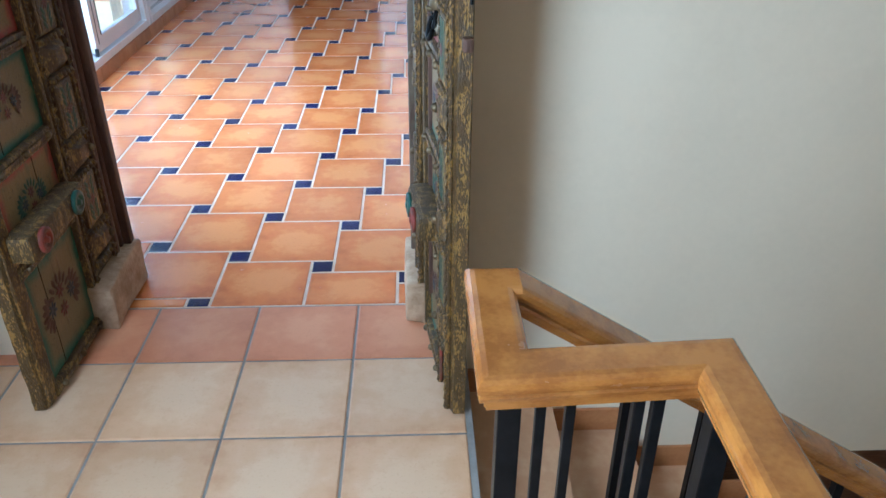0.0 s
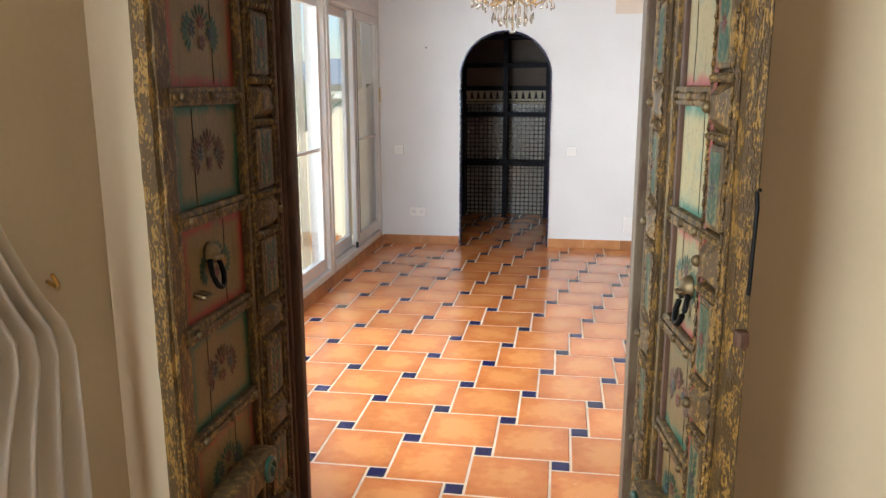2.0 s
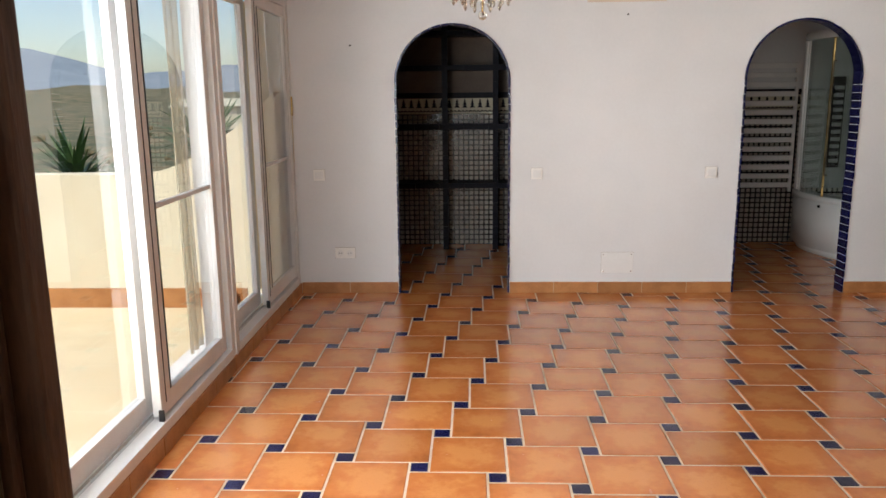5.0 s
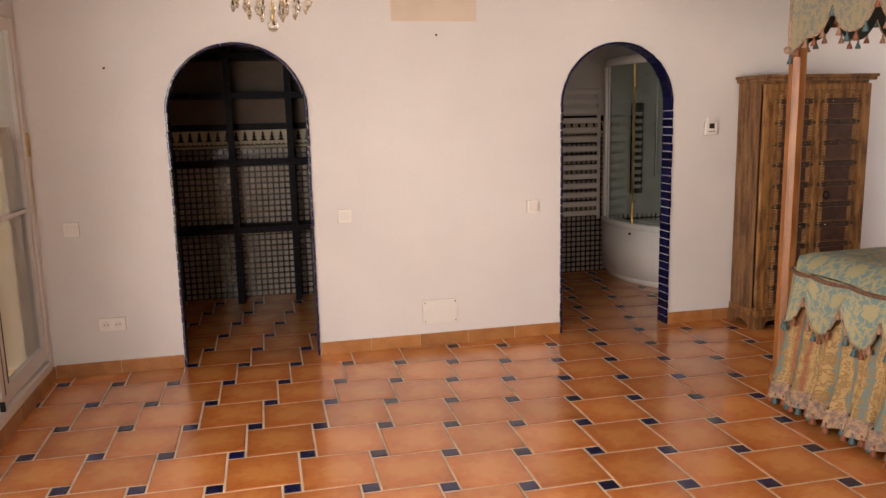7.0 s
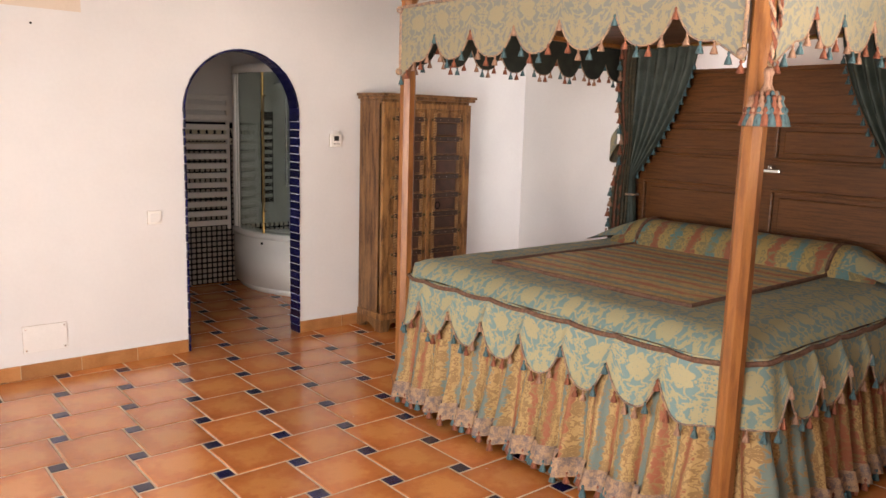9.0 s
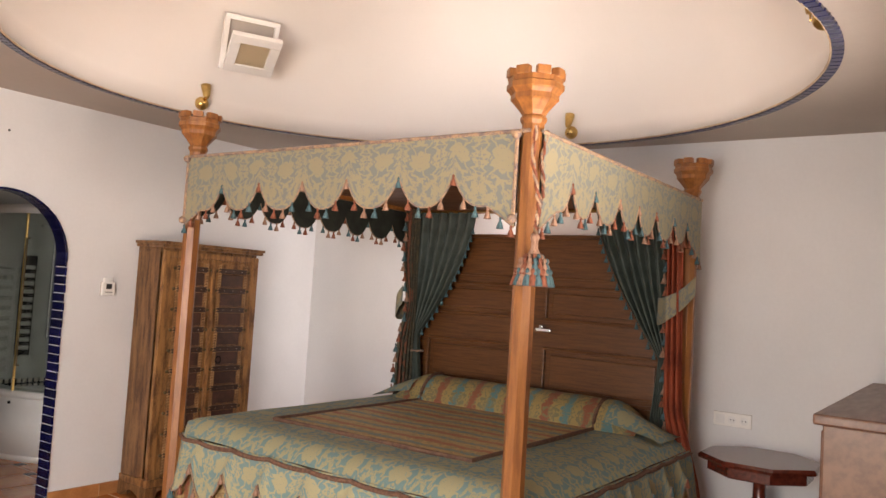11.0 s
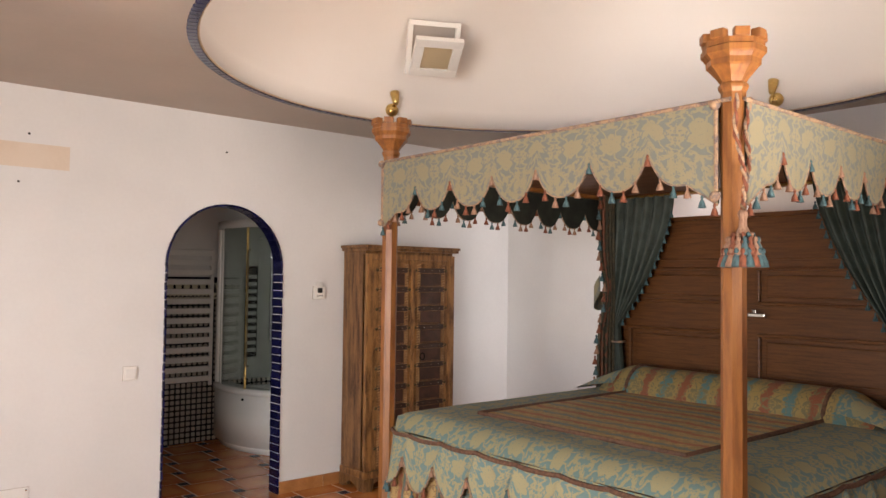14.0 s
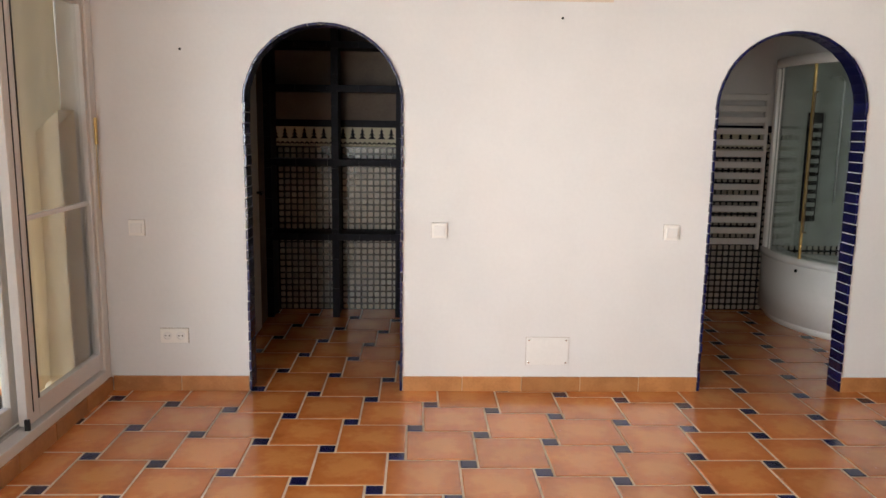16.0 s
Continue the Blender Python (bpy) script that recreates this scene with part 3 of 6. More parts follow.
bm = bmesh.new()
n = 96
inner = [bm.verts.new((DC[0] + rim(2 * math.pi * i / n) * math.cos(2 * math.pi * i / n), DC[1] + rim(2 * math.pi * i / n) * math.sin(2 * math.pi * i / n), CZ)) for i in range(n)]
outer = []
for i in range(n):
    c, s = math.cos(2 * math.pi * i / n), math.sin(2 * math.pi * i / n)
    k = min((XE + 0.1 - DC[0]) / c if c > 1e-6 else 99, (XW - 0.1 - DC[0]) / c if c < -1e-6 else 99, (YN + 0.1 - DC[1]) / s if s > 1e-6 else 99, (YS - 0.1 - DC[1]) / s if s < -1e-6 else 99)
    outer.append(bm.verts.new((DC[0] + k * c, DC[1] + k * s, CZ)))
for i in range(n):
    bm.faces.new((inner[i], inner[(i + 1) % n], outer[(i + 1) % n], outer[i]))
for x, y in ((XE + 0.1, YN + 0.1), (XE + 0.1, YS - 0.1), (XW - 0.1, YN + 0.1), (XW - 0.1, YS - 0.1)):
    d = sorted(outer, key=lambda v: (v.co.x - x) ** 2 + (v.co.y - y) ** 2)[:2]
    bm.faces.new((d[0], d[1], bm.verts.new((x, y, CZ))))
up = bmesh.ops.extrude_face_region(bm, geom=bm.faces[:])
for v in up["geom"]:
    if isinstance(v, bmesh.types.BMVert):
        v.co.z += 0.12
solid("ceiling", bm, SHADED_PLASTER, "plain plastered ceiling round a domed opening", "ceiling", "structure")
bm = bmesh.new()
prof = [(1.0, 0.0), (0.995, 0.12), (0.97, 0.28), (0.92, 0.46), (0.84, 0.64), (0.72, 0.80), (0.56, 0.94), (0.36, 1.04), (0.15, 1.09), (0.01, 1.10)]
rings = [[bm.verts.new((DC[0] + rim(2 * math.pi * i / 72) * 0.99 * r * math.cos(2 * math.pi * i / 72), DC[1] + rim(2 * math.pi * i / 72) * 0.99 * r * math.sin(2 * math.pi * i / 72), CZ + 0.004 + z)) for i in range(72)] for r, z in prof]
for a, b in zip(rings, rings[1:]):
    for i in range(72):
        bm.faces.new((a[i], b[i], b[(i + 1) % 72], a[(i + 1) % 72])).smooth = True
bm.faces.new(rings[-1])
bmesh.ops.recalc_face_normals(bm, faces=bm.faces[:])
bmesh.ops.solidify(bm, geom=bm.faces[:], thickness=-0.1)
solid("ceiling_dome", bm, BRIGHT_DOME, "smooth white plastered shallow dome", "ceiling", "structure")

# landing, dressing room, bathroom: plain closing walls
solid("landing_wall_west", box(-0.61, -0.41, 0.3, 4.45, -0.1, 2.7), CREAM, "cream plastered landing wall beside the doorway", "wall", "structure")
solid("landing_wall_south", box(-0.61, 4.2, 0.1, 0.3, -2.6, 2.7), CREAM, "cream plastered wall behind the landing", "wall", "structure")
solid("landing_wall_east", box(4.0, 4.2, 0.3, 4.45, -2.6, 2.7), CREAM, "cream plastered stairwell wall", "wall", "structure")
solid("landing_ceiling", box(-0.61, 4.2, 0.1, 4.45, 2.64, 2.74), SHADED_PLASTER, "plain plastered landing ceiling", "ceiling", "structure")
solid("lower_floor", box(-0.6, 4.2, 0.2, 6.0, -2.7, -2.6), LAND_TILE, "sand coloured tiled floor below the stairs", "floor", "structure")
bm = bmesh.new()
bx(bm, 1.0, 4.2, 4.9, 5.0, -2.6, -0.1)
solid("lower_wall", bm, OAK, "dark wooden wall below the landing", "wall", "structure")
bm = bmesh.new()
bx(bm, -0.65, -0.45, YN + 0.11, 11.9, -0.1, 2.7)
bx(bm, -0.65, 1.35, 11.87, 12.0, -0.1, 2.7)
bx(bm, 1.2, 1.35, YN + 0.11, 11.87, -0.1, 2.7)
solid("dressing_walls", bm, DRESSING_SHADE, "plastered dressing room walls coloured brown grey to stand for shade", "wall", "structure")
solid("dressing_ceiling", box(-0.65, 1.35, YN + 0.11, 12.0, 2.6, 2.7), SHADED_PLASTER, "plain dressing room ceiling", "ceiling", "structure")
bm = bmesh.new()
bx(bm, 1.95, 2.1, YN + 0.11, 12.0, -0.1, 2.7)
bx(bm, 1.95, 5.0, 11.93, 12.05, -0.1, 2.7)
bx(bm, 4.75, 4.9, YN + 0.11, 11.93, -0.1, 2.7)
solid("bathroom_walls", bm, PLASTER, "white plastered bathroom walls", "wall", "structure")
solid("bathroom_ceiling", box(1.95, 5.0, YN + 0.11, 12.05, 2.6, 2.7), SHADED_PLASTER, "plain bathroom ceiling", "ceiling", "structure")

# floors: grout beds under the tiles
floor = solid("floor", box(XW - 0.3, XE + 0.1, 4.70, 12.0, -0.12, -0.0025), GROUT, "terracotta tiled bedroom floor with small cobalt insets", "floor", "structure")
solid("landing_strip", box(1.1, 1.42, 0.2, 3.24, -0.2, -0.002), LAND_TILE, "sand coloured tiled landing edge under the railing", "floor", "structure")
landing_floor = solid("landing_floor", box(-0.6, 1.1, 0.2, 4.70, -0.2, -0.004), GROUT_GREY, "sand coloured tiled landing with a red threshold row", "floor", "structure")


# ---- terrace and distance ----
terrace = solid("terrace_floor", box(-5.0, XW - 0.3, 2.0, 9.75, -0.2, -0.02), TERRACE, "sunlit pale yellow tiled terrace floor", "floor", "structure")
bm = bmesh.new()
n = 40
pts = []
for i in range(n + 1):
    x = -5.0 + (XW - 0.05 + 5.0) * i / n
    pts.append((x, 0.965 + 0.41 * max(0.0, (x + 2.05) / 0.82) ** 1.65))
for (xa, za), (xb, zb) in zip(pts, pts[1:]):
    v = [bm.verts.new(c) for c in ((xa, 9.62, -0.1), (xb, 9.62, -0.1), (xb, 9.62, zb), (xa, 9.62, za), (xa, 9.80, -0.1), (xb, 9.80, -0.1), (xb, 9.80, zb), (xa, 9.80, za))]
    for f in ((0, 1, 2, 3), (5, 4, 7, 6), (3, 2, 6, 7)):
        bm.faces.new([v[k] for k in f])
bmesh.ops.remove_doubles(bm, verts=bm.verts[:], dist=1e-4)
parapet = solid("terrace_parapet", bm, PARAPET, "cream rendered parapet sweeping up to the house", "wall", "structure")
solid("terrace_side_parapet", box(-5.15, -5.0, 2.0, 9.8, -0.2, 0.9), PARAPET, "cream rendered outer terrace parapet", "wall", "structure")
solid("terrace_skirting", box(-5.0, XW - 0.32, 9.60, 9.62, -0.02, 0.125), TERRA_EDGE, "terracotta skirting along the terrace parapet", "skirting", "structure")
drain = thing("drain_outlet", (-1.42, 9.6, 0.05), "dark round drain hole low in the parapet", "drain")
part("pipe", lathe(bmesh.new(), [(0.045, 0), (0.05, 0.003), (0.05, 0.012), (0.03, 0.012)], (0, 0, 0), 20), BLACKM, drain)
for c in drain.children:
    c.matrix_parent_inverse = Matrix.Identity(4)
    c.matrix_basis = pose(0, -0.004, 0, 90, 0, 0)

bm = bmesh.new()
random.seed(5)
N = 70
grid = []
for i in range(N + 1):
    row = []
    for j in range(N + 1):
        a = math.pi * (0.15 + 0.95 * i / N)
        d = 14 * (3000 / 14) ** (j / N)
        x, y = d * math.cos(a), 8 + d * math.sin(a)
        z = -7 + 0.5 * noise.noise(Vector((x * 0.05, y * 0.05, 0))) * min(1, d / 60)
        if d > 700:
            z += (d - 700) * 0.075 * (0.55 + 0.8 * noise.noise(Vector((a * 3.5, d * 0.0012, 3)))) + 8 * noise.noise(Vector((a * 20, d * 0.004, 1)))
        row.append(bm.verts.new((x, y, z)))
    grid.append(row)
for i in range(N):
    for j in range(N):
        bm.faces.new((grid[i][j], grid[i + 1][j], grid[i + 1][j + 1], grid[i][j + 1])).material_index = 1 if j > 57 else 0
ground = solid("ground", bm, LAND, "dry scrubland running out to hills tinted blue for haze", "landscape", "structure", smooth=True)
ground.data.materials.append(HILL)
bm = bmesh.new()
for k in range(420):
    a = math.pi * (0.5 + 0.5 * random.random())
    d = 20 + 180 * random.random() ** 1.5
    r = 0.3 + 0.8 * random.random()
    x, y = d * math.cos(a), 8 + d * math.sin(a)
    for q in range(3):
        s = bmesh.ops.create_icosphere(bm, subdivisions=1, radius=r * (0.6 + 0.5 * random.random()), matrix=Matrix.Translation((x + r * random.uniform(-0.8, 0.8), y + r * random.uniform(-0.8, 0.8), -7 + r * 0.4)))
        for v in s["verts"]:
            v.co += Vector((random.uniform(-1, 1), random.uniform(-1, 1), random.uniform(-1, 1))) * r * 0.22
solid("scrub_bushes", bm, LAND, "scattered dry green scrub bushes", "bushes", "stuff")
shed = thing("farm_shed", (-60, 190, -7), "pale low farm building far off", "building")
part("wall", box(-70, -48, 185, 198, -7.2, -1.5), SHED, shed)
bm = bmesh.new()
v = [bm.verts.new(c) for c in ((-71, 184, -1.5), (-47, 184, -1.5), (-47, 191, 0.2), (-71, 191, 0.2), (-71, 199, -1.5), (-47, 199, -1.5))]
for f in ((0, 1, 2, 3), (3, 2, 5, 4)):
    bm.faces.new([v[k] for k in f])
part("roof", thicken(bm, 0.3), SHED, shed)


def yucca(x, y, z, r, seed):
    rnd = random.Random(seed)
    t = thing("yucca_plant", (x, y, -7), "green spiky yucca beyond the terrace parapet", "plant", "yuccas")
    part("trunk", tube(bmesh.new(), [(x, y, -7.2), (x + 0.1, y, -3), (x, y, z - 0.1)], [0.16, 0.13, 0.1], 8), OAK, t)
    bm = bmesh.new()
    for k in range(90):
        a, e = rnd.uniform(0, 6.283), rnd.uniform(-0.3, 1.4)
        L = r * rnd.uniform(0.7, 1.1)
        d = Vector((math.cos(a) * math.cos(e), math.sin(a) * math.cos(e), math.sin(e)))
        s = d.cross(Vector((0, 0, 1))).normalized() * 0.022
        base = Vector((x, y, z - 0.1 + 0.25 * rnd.random()))
        m = base + d * L * 0.5
        tip = base + d * L + Vector((0, 0, -0.12 * L))
        up = d.cross(s).normalized() * 0.008
        v = [bm.verts.new(c) for c in (base - s * 0.6, base + s * 0.6, m + s + up, m - s + up, tip)]
        bm.faces.new((v[0], v[1], v[2], v[3]))
        bm.faces.new((v[3], v[2], v[4]))
    part("crown", bm, PALM, t)


yucca(-1.9, 10.6, 1.0, 0.75, 1)
yucca(-3.2, 10.9, 0.75, 0.6, 2)


# ---- sliding terrace windows ----
def slider(name, y0, y1, leaf0, leaf1, back, label):
    w = thing(name, (XW - 0.09, (y0 + y1) / 2, 0.085), label, "window", kind="structure")
    xo, xi = XW - 0.15, XW + 0.004
    for nm, a in (("jamb", (xo, xi, y0, y0 + 0.06, 0.085, 2.2)), ("jamb", (xo, xi, y1 - 0.06, y1, 0.085, 2.2)), ("head", (xo, xi, y0 + 0.06, y1 - 0.06, 2.13, 2.2)), ("sill", (xo, xi + 0.006, y0 + 0.06, y1 - 0.06, 0.085, 0.135))):
        part(nm, box(*a, bevel=0.004), ALU, w)
    part("track", box(XW - 0.07, XW - 0.055, y0 + 0.06, y1 - 0.06, 0.135, 0.15), CHROME, w)
    for k, (a, b, x, lead) in enumerate(((leaf0, leaf1, XW - 0.030, 0.11), (back, leaf0 + 0.07, XW - 0.098, 0.07))):
        s = part("sash", box(x - 0.02, x + 0.02, a, a + lead, 0.15, 2.13, bevel=0.004), ALU, w)
        bm = bmesh.new()
        bx(bm, x - 0.02, x + 0.02, b - 0.07, b, 0.15, 2.13, bevel=0.004)
        bx(bm, x - 0.02, x + 0.02, a + lead, b - 0.07, 0.15, 0.24, bevel=0.004)
        bx(bm, x - 0.02, x + 0.02, a + lead, b - 0.07, 2.06, 2.13, bevel=0.004)
        part("frame", bm, ALU, s)
        if k == 0:
            part("mid_rail", box(x - 0.012, x + 0.016, a + lead, b - 0.07, 1.048, 1.07, bevel=0.003), ALU, s)
            part("glazing_bead", box(x + 0.0205, x + 0.027, b - 0.078, b - 0.068, 0.24, 2.06, bevel=0.002), ALU, s)
            part("pull_groove", box(x + 0.0205, x + 0.023, a + 0.05, a + 0.056, 0.2, 2.1), RUBBER, s)
        part("gasket", box(x + 0.0205, x + 0.024, a + lead - 0.004, a + lead + 0.004, 0.245, 2.06), RUBBER, s)
        g = part("pane", box(x - 0.003, x + 0.003, a + lead - 0.005, b - 0.065, 0.235, 2.065), GLASS, s)
        g.visible_shadow = False
    part("stop", box(XW - 0.02, XW + 0.002, leaf0 - 0.012, leaf0 - 0.001, 0.135, 0.185), RUBBER, w)
    return w


slider("window_1", 4.95, 8.29, 7.285, 8.18, 6.42, "white aluminium sliding terrace door standing half open")
slider("window_2", 8.31, 9.94, 9.06, 9.91, 8.37, "white aluminium sliding terrace door pushed to the corner")
solid("mullion", box(XW - 0.15, XW + 0.012, 8.285, 8.315, 0.085, 2.2), ALU, "white aluminium post between the sliding doors", "frame", "structure")


def drape(name, x, y0, y1, z0, z1, amp, waves, material, label, lean=0.0):
    t = thing(name, (x, (y0 + y1) / 2, z1), label, "curtain")
    bm = sheet(bmesh.new(), lambda u, v: (x + amp * math.sin(u * waves * 6.283 + 1.2 * math.sin(3 * v)) * (0.5 + 0.5 * v), y0 + (y1 - y0) * u + lean * v * (1 - u), z1 + (z0 - z1) * v), int(waves * 10), 14, abs(y1 - y0), z1 - z0)
    part("cloth", thicken(bm, 0.003), material, t)
    return t


drape("terrace_curtain", XW - 0.165, 9.20, 9.89, 0.17, 2.12, 0.016, 3, TAN, "tan fabric curtain hanging behind the sliding glass")
drape("terrace_curtain", XW - 0.165, 8.04, 8.23, 0.17, 2.12, 0.016, 2.5, VOILE, "tan fabric curtain gathered behind the sliding glass")
handle = thing("window_handle", (XW + 0.01, 9.915, 1.42), "small brass shutter strap fitting on the wall corner", "fitting")
part("plate", box(XW + 0.004, XW + 0.014, 9.905, 9.93, 1.36, 1.50, bevel=0.003), BRASS, handle)
part("strap", box(XW + 0.004, XW + 0.008, 9.912, 9.922, 1.02, 1.36), TAN, handle)


# ---- skirting ----
def skirting(x0, x1, y0, y1, along):
    k = 0
    L = (x1 - x0) if along == "x" else (y1 - y0)
    n = max(1, round(L / 0.33))
    root = thing("baseboard", ((x0 + x1) / 2, (y0 + y1) / 2, 0), "terracotta tile skirting with a pale painted edge", "skirting", kind="structure")
    for k in range(n):
        a, b = L * k / n + 0.002, L * (k + 1) / n - 0.002
        if along == "x":
            bm = box(x0 + a, x0 + b, y0, y1, 0.0, 0.085, bevel=0.003)
        else:
            bm = box(x0, x1, y0 + a, y0 + b, 0.0, 0.083, bevel=0.003)
        part("tile", bm, TERRA_EDGE, root)
    back = 0.004
    part("grout_bed", box(x0, x1, y0 + back, y1 - 0.001, 0.0, 0.080) if along == "x" else box(x0 + 0.001, x1 - back, y0, y1, 0.0, 0.078), GROUT, root)


skirting(XW + 0.015, -0.235, YN - 0.014, YN, "x")
skirting(0.622, 2.298, YN - 0.014, YN, "x")
skirting(3.137, 4.92, YN - 0.014, YN, "x")
skirting(4.92, XE - 0.014, YN + 0.016, YN + 0.03, "x")
skirting(XE - 0.014, XE, YS + 0.01, YN + 0.016, "y")
skirting(XW, XW + 0.015, YS, YN - 0.014, "y")
skirting(-0.41, -0.397, 0.4, 4.44, "y")


# ---- arch linings of cobalt tiles ----
def arch_lining(a, b):
    root = thing("arch_lining", ((a + b) / 2, YN, 0), "cobalt glazed tile lining round the arched opening", "trim", kind="structure")
    me = mesh_of("tile", box(-0.026, 0.026, -0.011, 0.115, -0.007, 0.007, bevel=0.003), BLUE)
    c, r = (a + b) / 2, (b - a) / 2
    path = [((a, z), 90) for z in np.arange(0.03, SPRING, 0.057)]
    path += [((b, z), 90) for z in np.arange(0.03, SPRING, 0.057)]
    m = 25
    for i in range(m):
        t = math.pi * (i + 0.5) / m
        path.append(((c + r * math.cos(t), SPRING + (2.0 - SPRING) * math.sin(t)), -math.degrees(t) + 90))
    rnd = random.Random(3)
    for (x, z), ang in path:
        piece("tile", me, root, pose(x + rnd.uniform(-0.002, 0.002), YN - 0.004 + rnd.uniform(-0.004, 0.004), z, 0, ang + rnd.uniform(-2, 2), 0))


for a, b in ARCHES:
    arch_lining(a, b)

ring = thing("dome_ring", (DC[0], DC[1], CZ), "cobalt tile ring round the dome opening", "trim", kind="structure")
me = mesh_of("tile", box(-0.022, 0.022, -0.0235, 0.0235, -0.012, 0.003, bevel=0.003), BLUE)
n = 236
for i in range(n):
    t = 2 * math.pi * i / n
    piece("tile", me, ring, pose(DC[0] + (rim(t) - 0.005) * math.cos(t), DC[1] + (rim(t) - 0.005) * math.sin(t), CZ, 0, 0, math.degrees(t)))
bm = bmesh.new()
tube(bm, [(DC[0] + (rim(2 * math.pi * i / 96) - 0.03) * math.cos(2 * math.pi * i / 96), DC[1] + (rim(2 * math.pi * i / 96) - 0.03) * math.sin(2 * math.pi * i / 96), CZ - 0.002) for i in range(96)], 0.005, 6, True)
part("grout_line", bm, GROUT, ring)


# ---- old doorway: jambs, leaves ----
def flower(bm_sets, c, r, n, rnd, squash=1.0):
    """Petals as thin raised paint: lists of outlines per colour in the panel plane (s, z)."""
    for k in range(n):
        a = 6.283 * k / n
        bm_sets.append((c[0] + r * 0.55 * math.cos(a), c[1] + squash * r * 0.55 * math.sin(a), r * 0.5, a, squash))


def petals(spec, place, lift):
    """Raised painted petals: each is a pointed oval of small thickness on the panel."""
    bm = bmesh.new()
    for s, z, L, a, q in spec:
        ring_ = []
        for t in (0, 0.9, 1.57, 2.24, 3.1416, 4.04, 4.71, 5.38):
            u, w = L * math.cos(t), L * 0.42 * math.sin(t)
            ring_.append(bm.verts.new(place(s + u * math.cos(a) - w * math.sin(a), z + u * math.sin(a) + w * math.cos(a), lift)))
        mid = bm.verts.new(place(s, z, lift + 0.0015))
        for i in range(8):
            bm.faces.new((ring_[i], ring_[(i + 1) % 8], mid))
    return bm


def pilaster(root, place, s0, s1, z0, z1, seed, faded, ear):
    """Carved post: beaded collars, bosses with a nail and small painted fields, one above the other."""
    rnd = random.Random(seed)
    c, hw = (s0 + s1) / 2, (s1 - s0) / 2

    def pbox(a, b, za, zb, d0, d1, bev=0.004):
        bm = box(a, b, d0, d1, za, zb, bevel=bev)
        for v in bm.verts:
            v.co = place(v.co.x, v.co.z, v.co.y)
        return bm

    part("backing", pbox(s0, s1, z0, z1, -0.01, 0.010), DOORW, root)
    for a, b in ((s0, s0 + hw * 0.16), (s1 - hw * 0.16, s1)):
        part("edge_bead", pbox(a, b, z0, z1, 0.010, 0.022), DOORG, root)
        bm = bmesh.new()
        m = (a + b) / 2
        for k in range(int((z1 - z0) / 0.03)):
            z = z0 + 0.03 * k
            tube(bm, [place(m - hw * 0.07, z, 0.022), place(m + hw * 0.05, z + 0.012, 0.026), place(m - hw * 0.04, z + 0.026, 0.022)], 0.004, 5)
        part("carved_scroll", bm, DOORG, root)
    if faded:
        line = s0 + hw * 0.2
        part("red_line", tube(bmesh.new(), [place(line + 0.006 * math.sin(z * 20.6), z, 0.018) for z in np.arange(z0 + 0.02, z1 - 0.02, 0.03)], 0.0045, 6), P_RED, root)
    zb = 1.475 - 0.302 * 4
    while zb < z1 - 0.05:
        if zb - 0.06 > z0:
            for zz in (zb - 0.055, zb + 0.055):
                part("collar", pbox(c - hw * 0.8, c + hw * 0.8, zz - 0.009, zz + 0.009, 0.010, 0.030, 0.006), DOORG, root)
                for k in range(6):
                    bm = bmesh.new()
                    bmesh.ops.create_icosphere(bm, subdivisions=1, radius=hw * 0.11, matrix=Matrix.Translation(place(c - hw * 0.66 + hw * 1.32 * k / 5, zz, 0.030)))
                    part("bead", bm, DOORW, root, "", True)
            bm = bmesh.new()
            low = [bm.verts.new(place(c + sx * hw * 0.72, zb + sz * 0.045, 0.011)) for sx, sz in ((-1, -1), (1, -1), (1, 1), (-1, 1))]
            top = [bm.verts.new(place(c + ear * hw * 0.2 + sx * hw * 0.34, zb + sz * 0.022, 0.034)) for sx, sz in ((-1, -1), (1, -1), (1, 1), (-1, 1))]
            for i in range(4):
                bm.faces.new((low[i], low[(i + 1) % 4], top[(i + 1) % 4], top[i]))
            bm.faces.new(top)
            part("boss", bm, DOORG, root)
            if faded:
                part("boss_ear", petals([(c + ear * hw * 0.62, zb, 0.034, 1.57, 1)], place, 0.029), P_RED, root)
            bm = bmesh.new()
            bmesh.ops.create_uvsphere(bm, u_segments=12, v_segments=8, radius=0.012, matrix=Matrix.Translation(place(c + ear * hw * 0.62, zb, 0.036)))
            part("nail", bm, OLD_BRASS, root, "", True)
        za = zb + 0.07
        if za > z0 and za + 0.165 < z1:
            f = part("field", pbox(c - hw * 0.62, c + hw * 0.62, za, za + 0.162, 0.010, 0.026, 0.007), DOORW, root)
            part("field_face", pbox(c - hw * 0.46, c + hw * 0.46, za + 0.012, za + 0.150, 0.026, 0.0275, 0.001), P_PALE if faded else DOORG, f)
            leaves = [(c + sg * hw * 0.2, za + 0.024 + 0.019 * k, 0.017, 1.57 - sg * 0.75, 1) for k in range(7) for sg in (-1, 1) if k != 3]
            part("painted_leaves", petals(leaves, place, 0.0285), P_LEAF, f)
            fl = []
            flower(fl, (c, za + 0.081), 0.019, 6, rnd)
            part("painted_flower", petals(fl, place, 0.0295), P_BLUE if faded and rnd.random() < 0.4 else P_ROSE, f)
        zb += 0.302
    return root


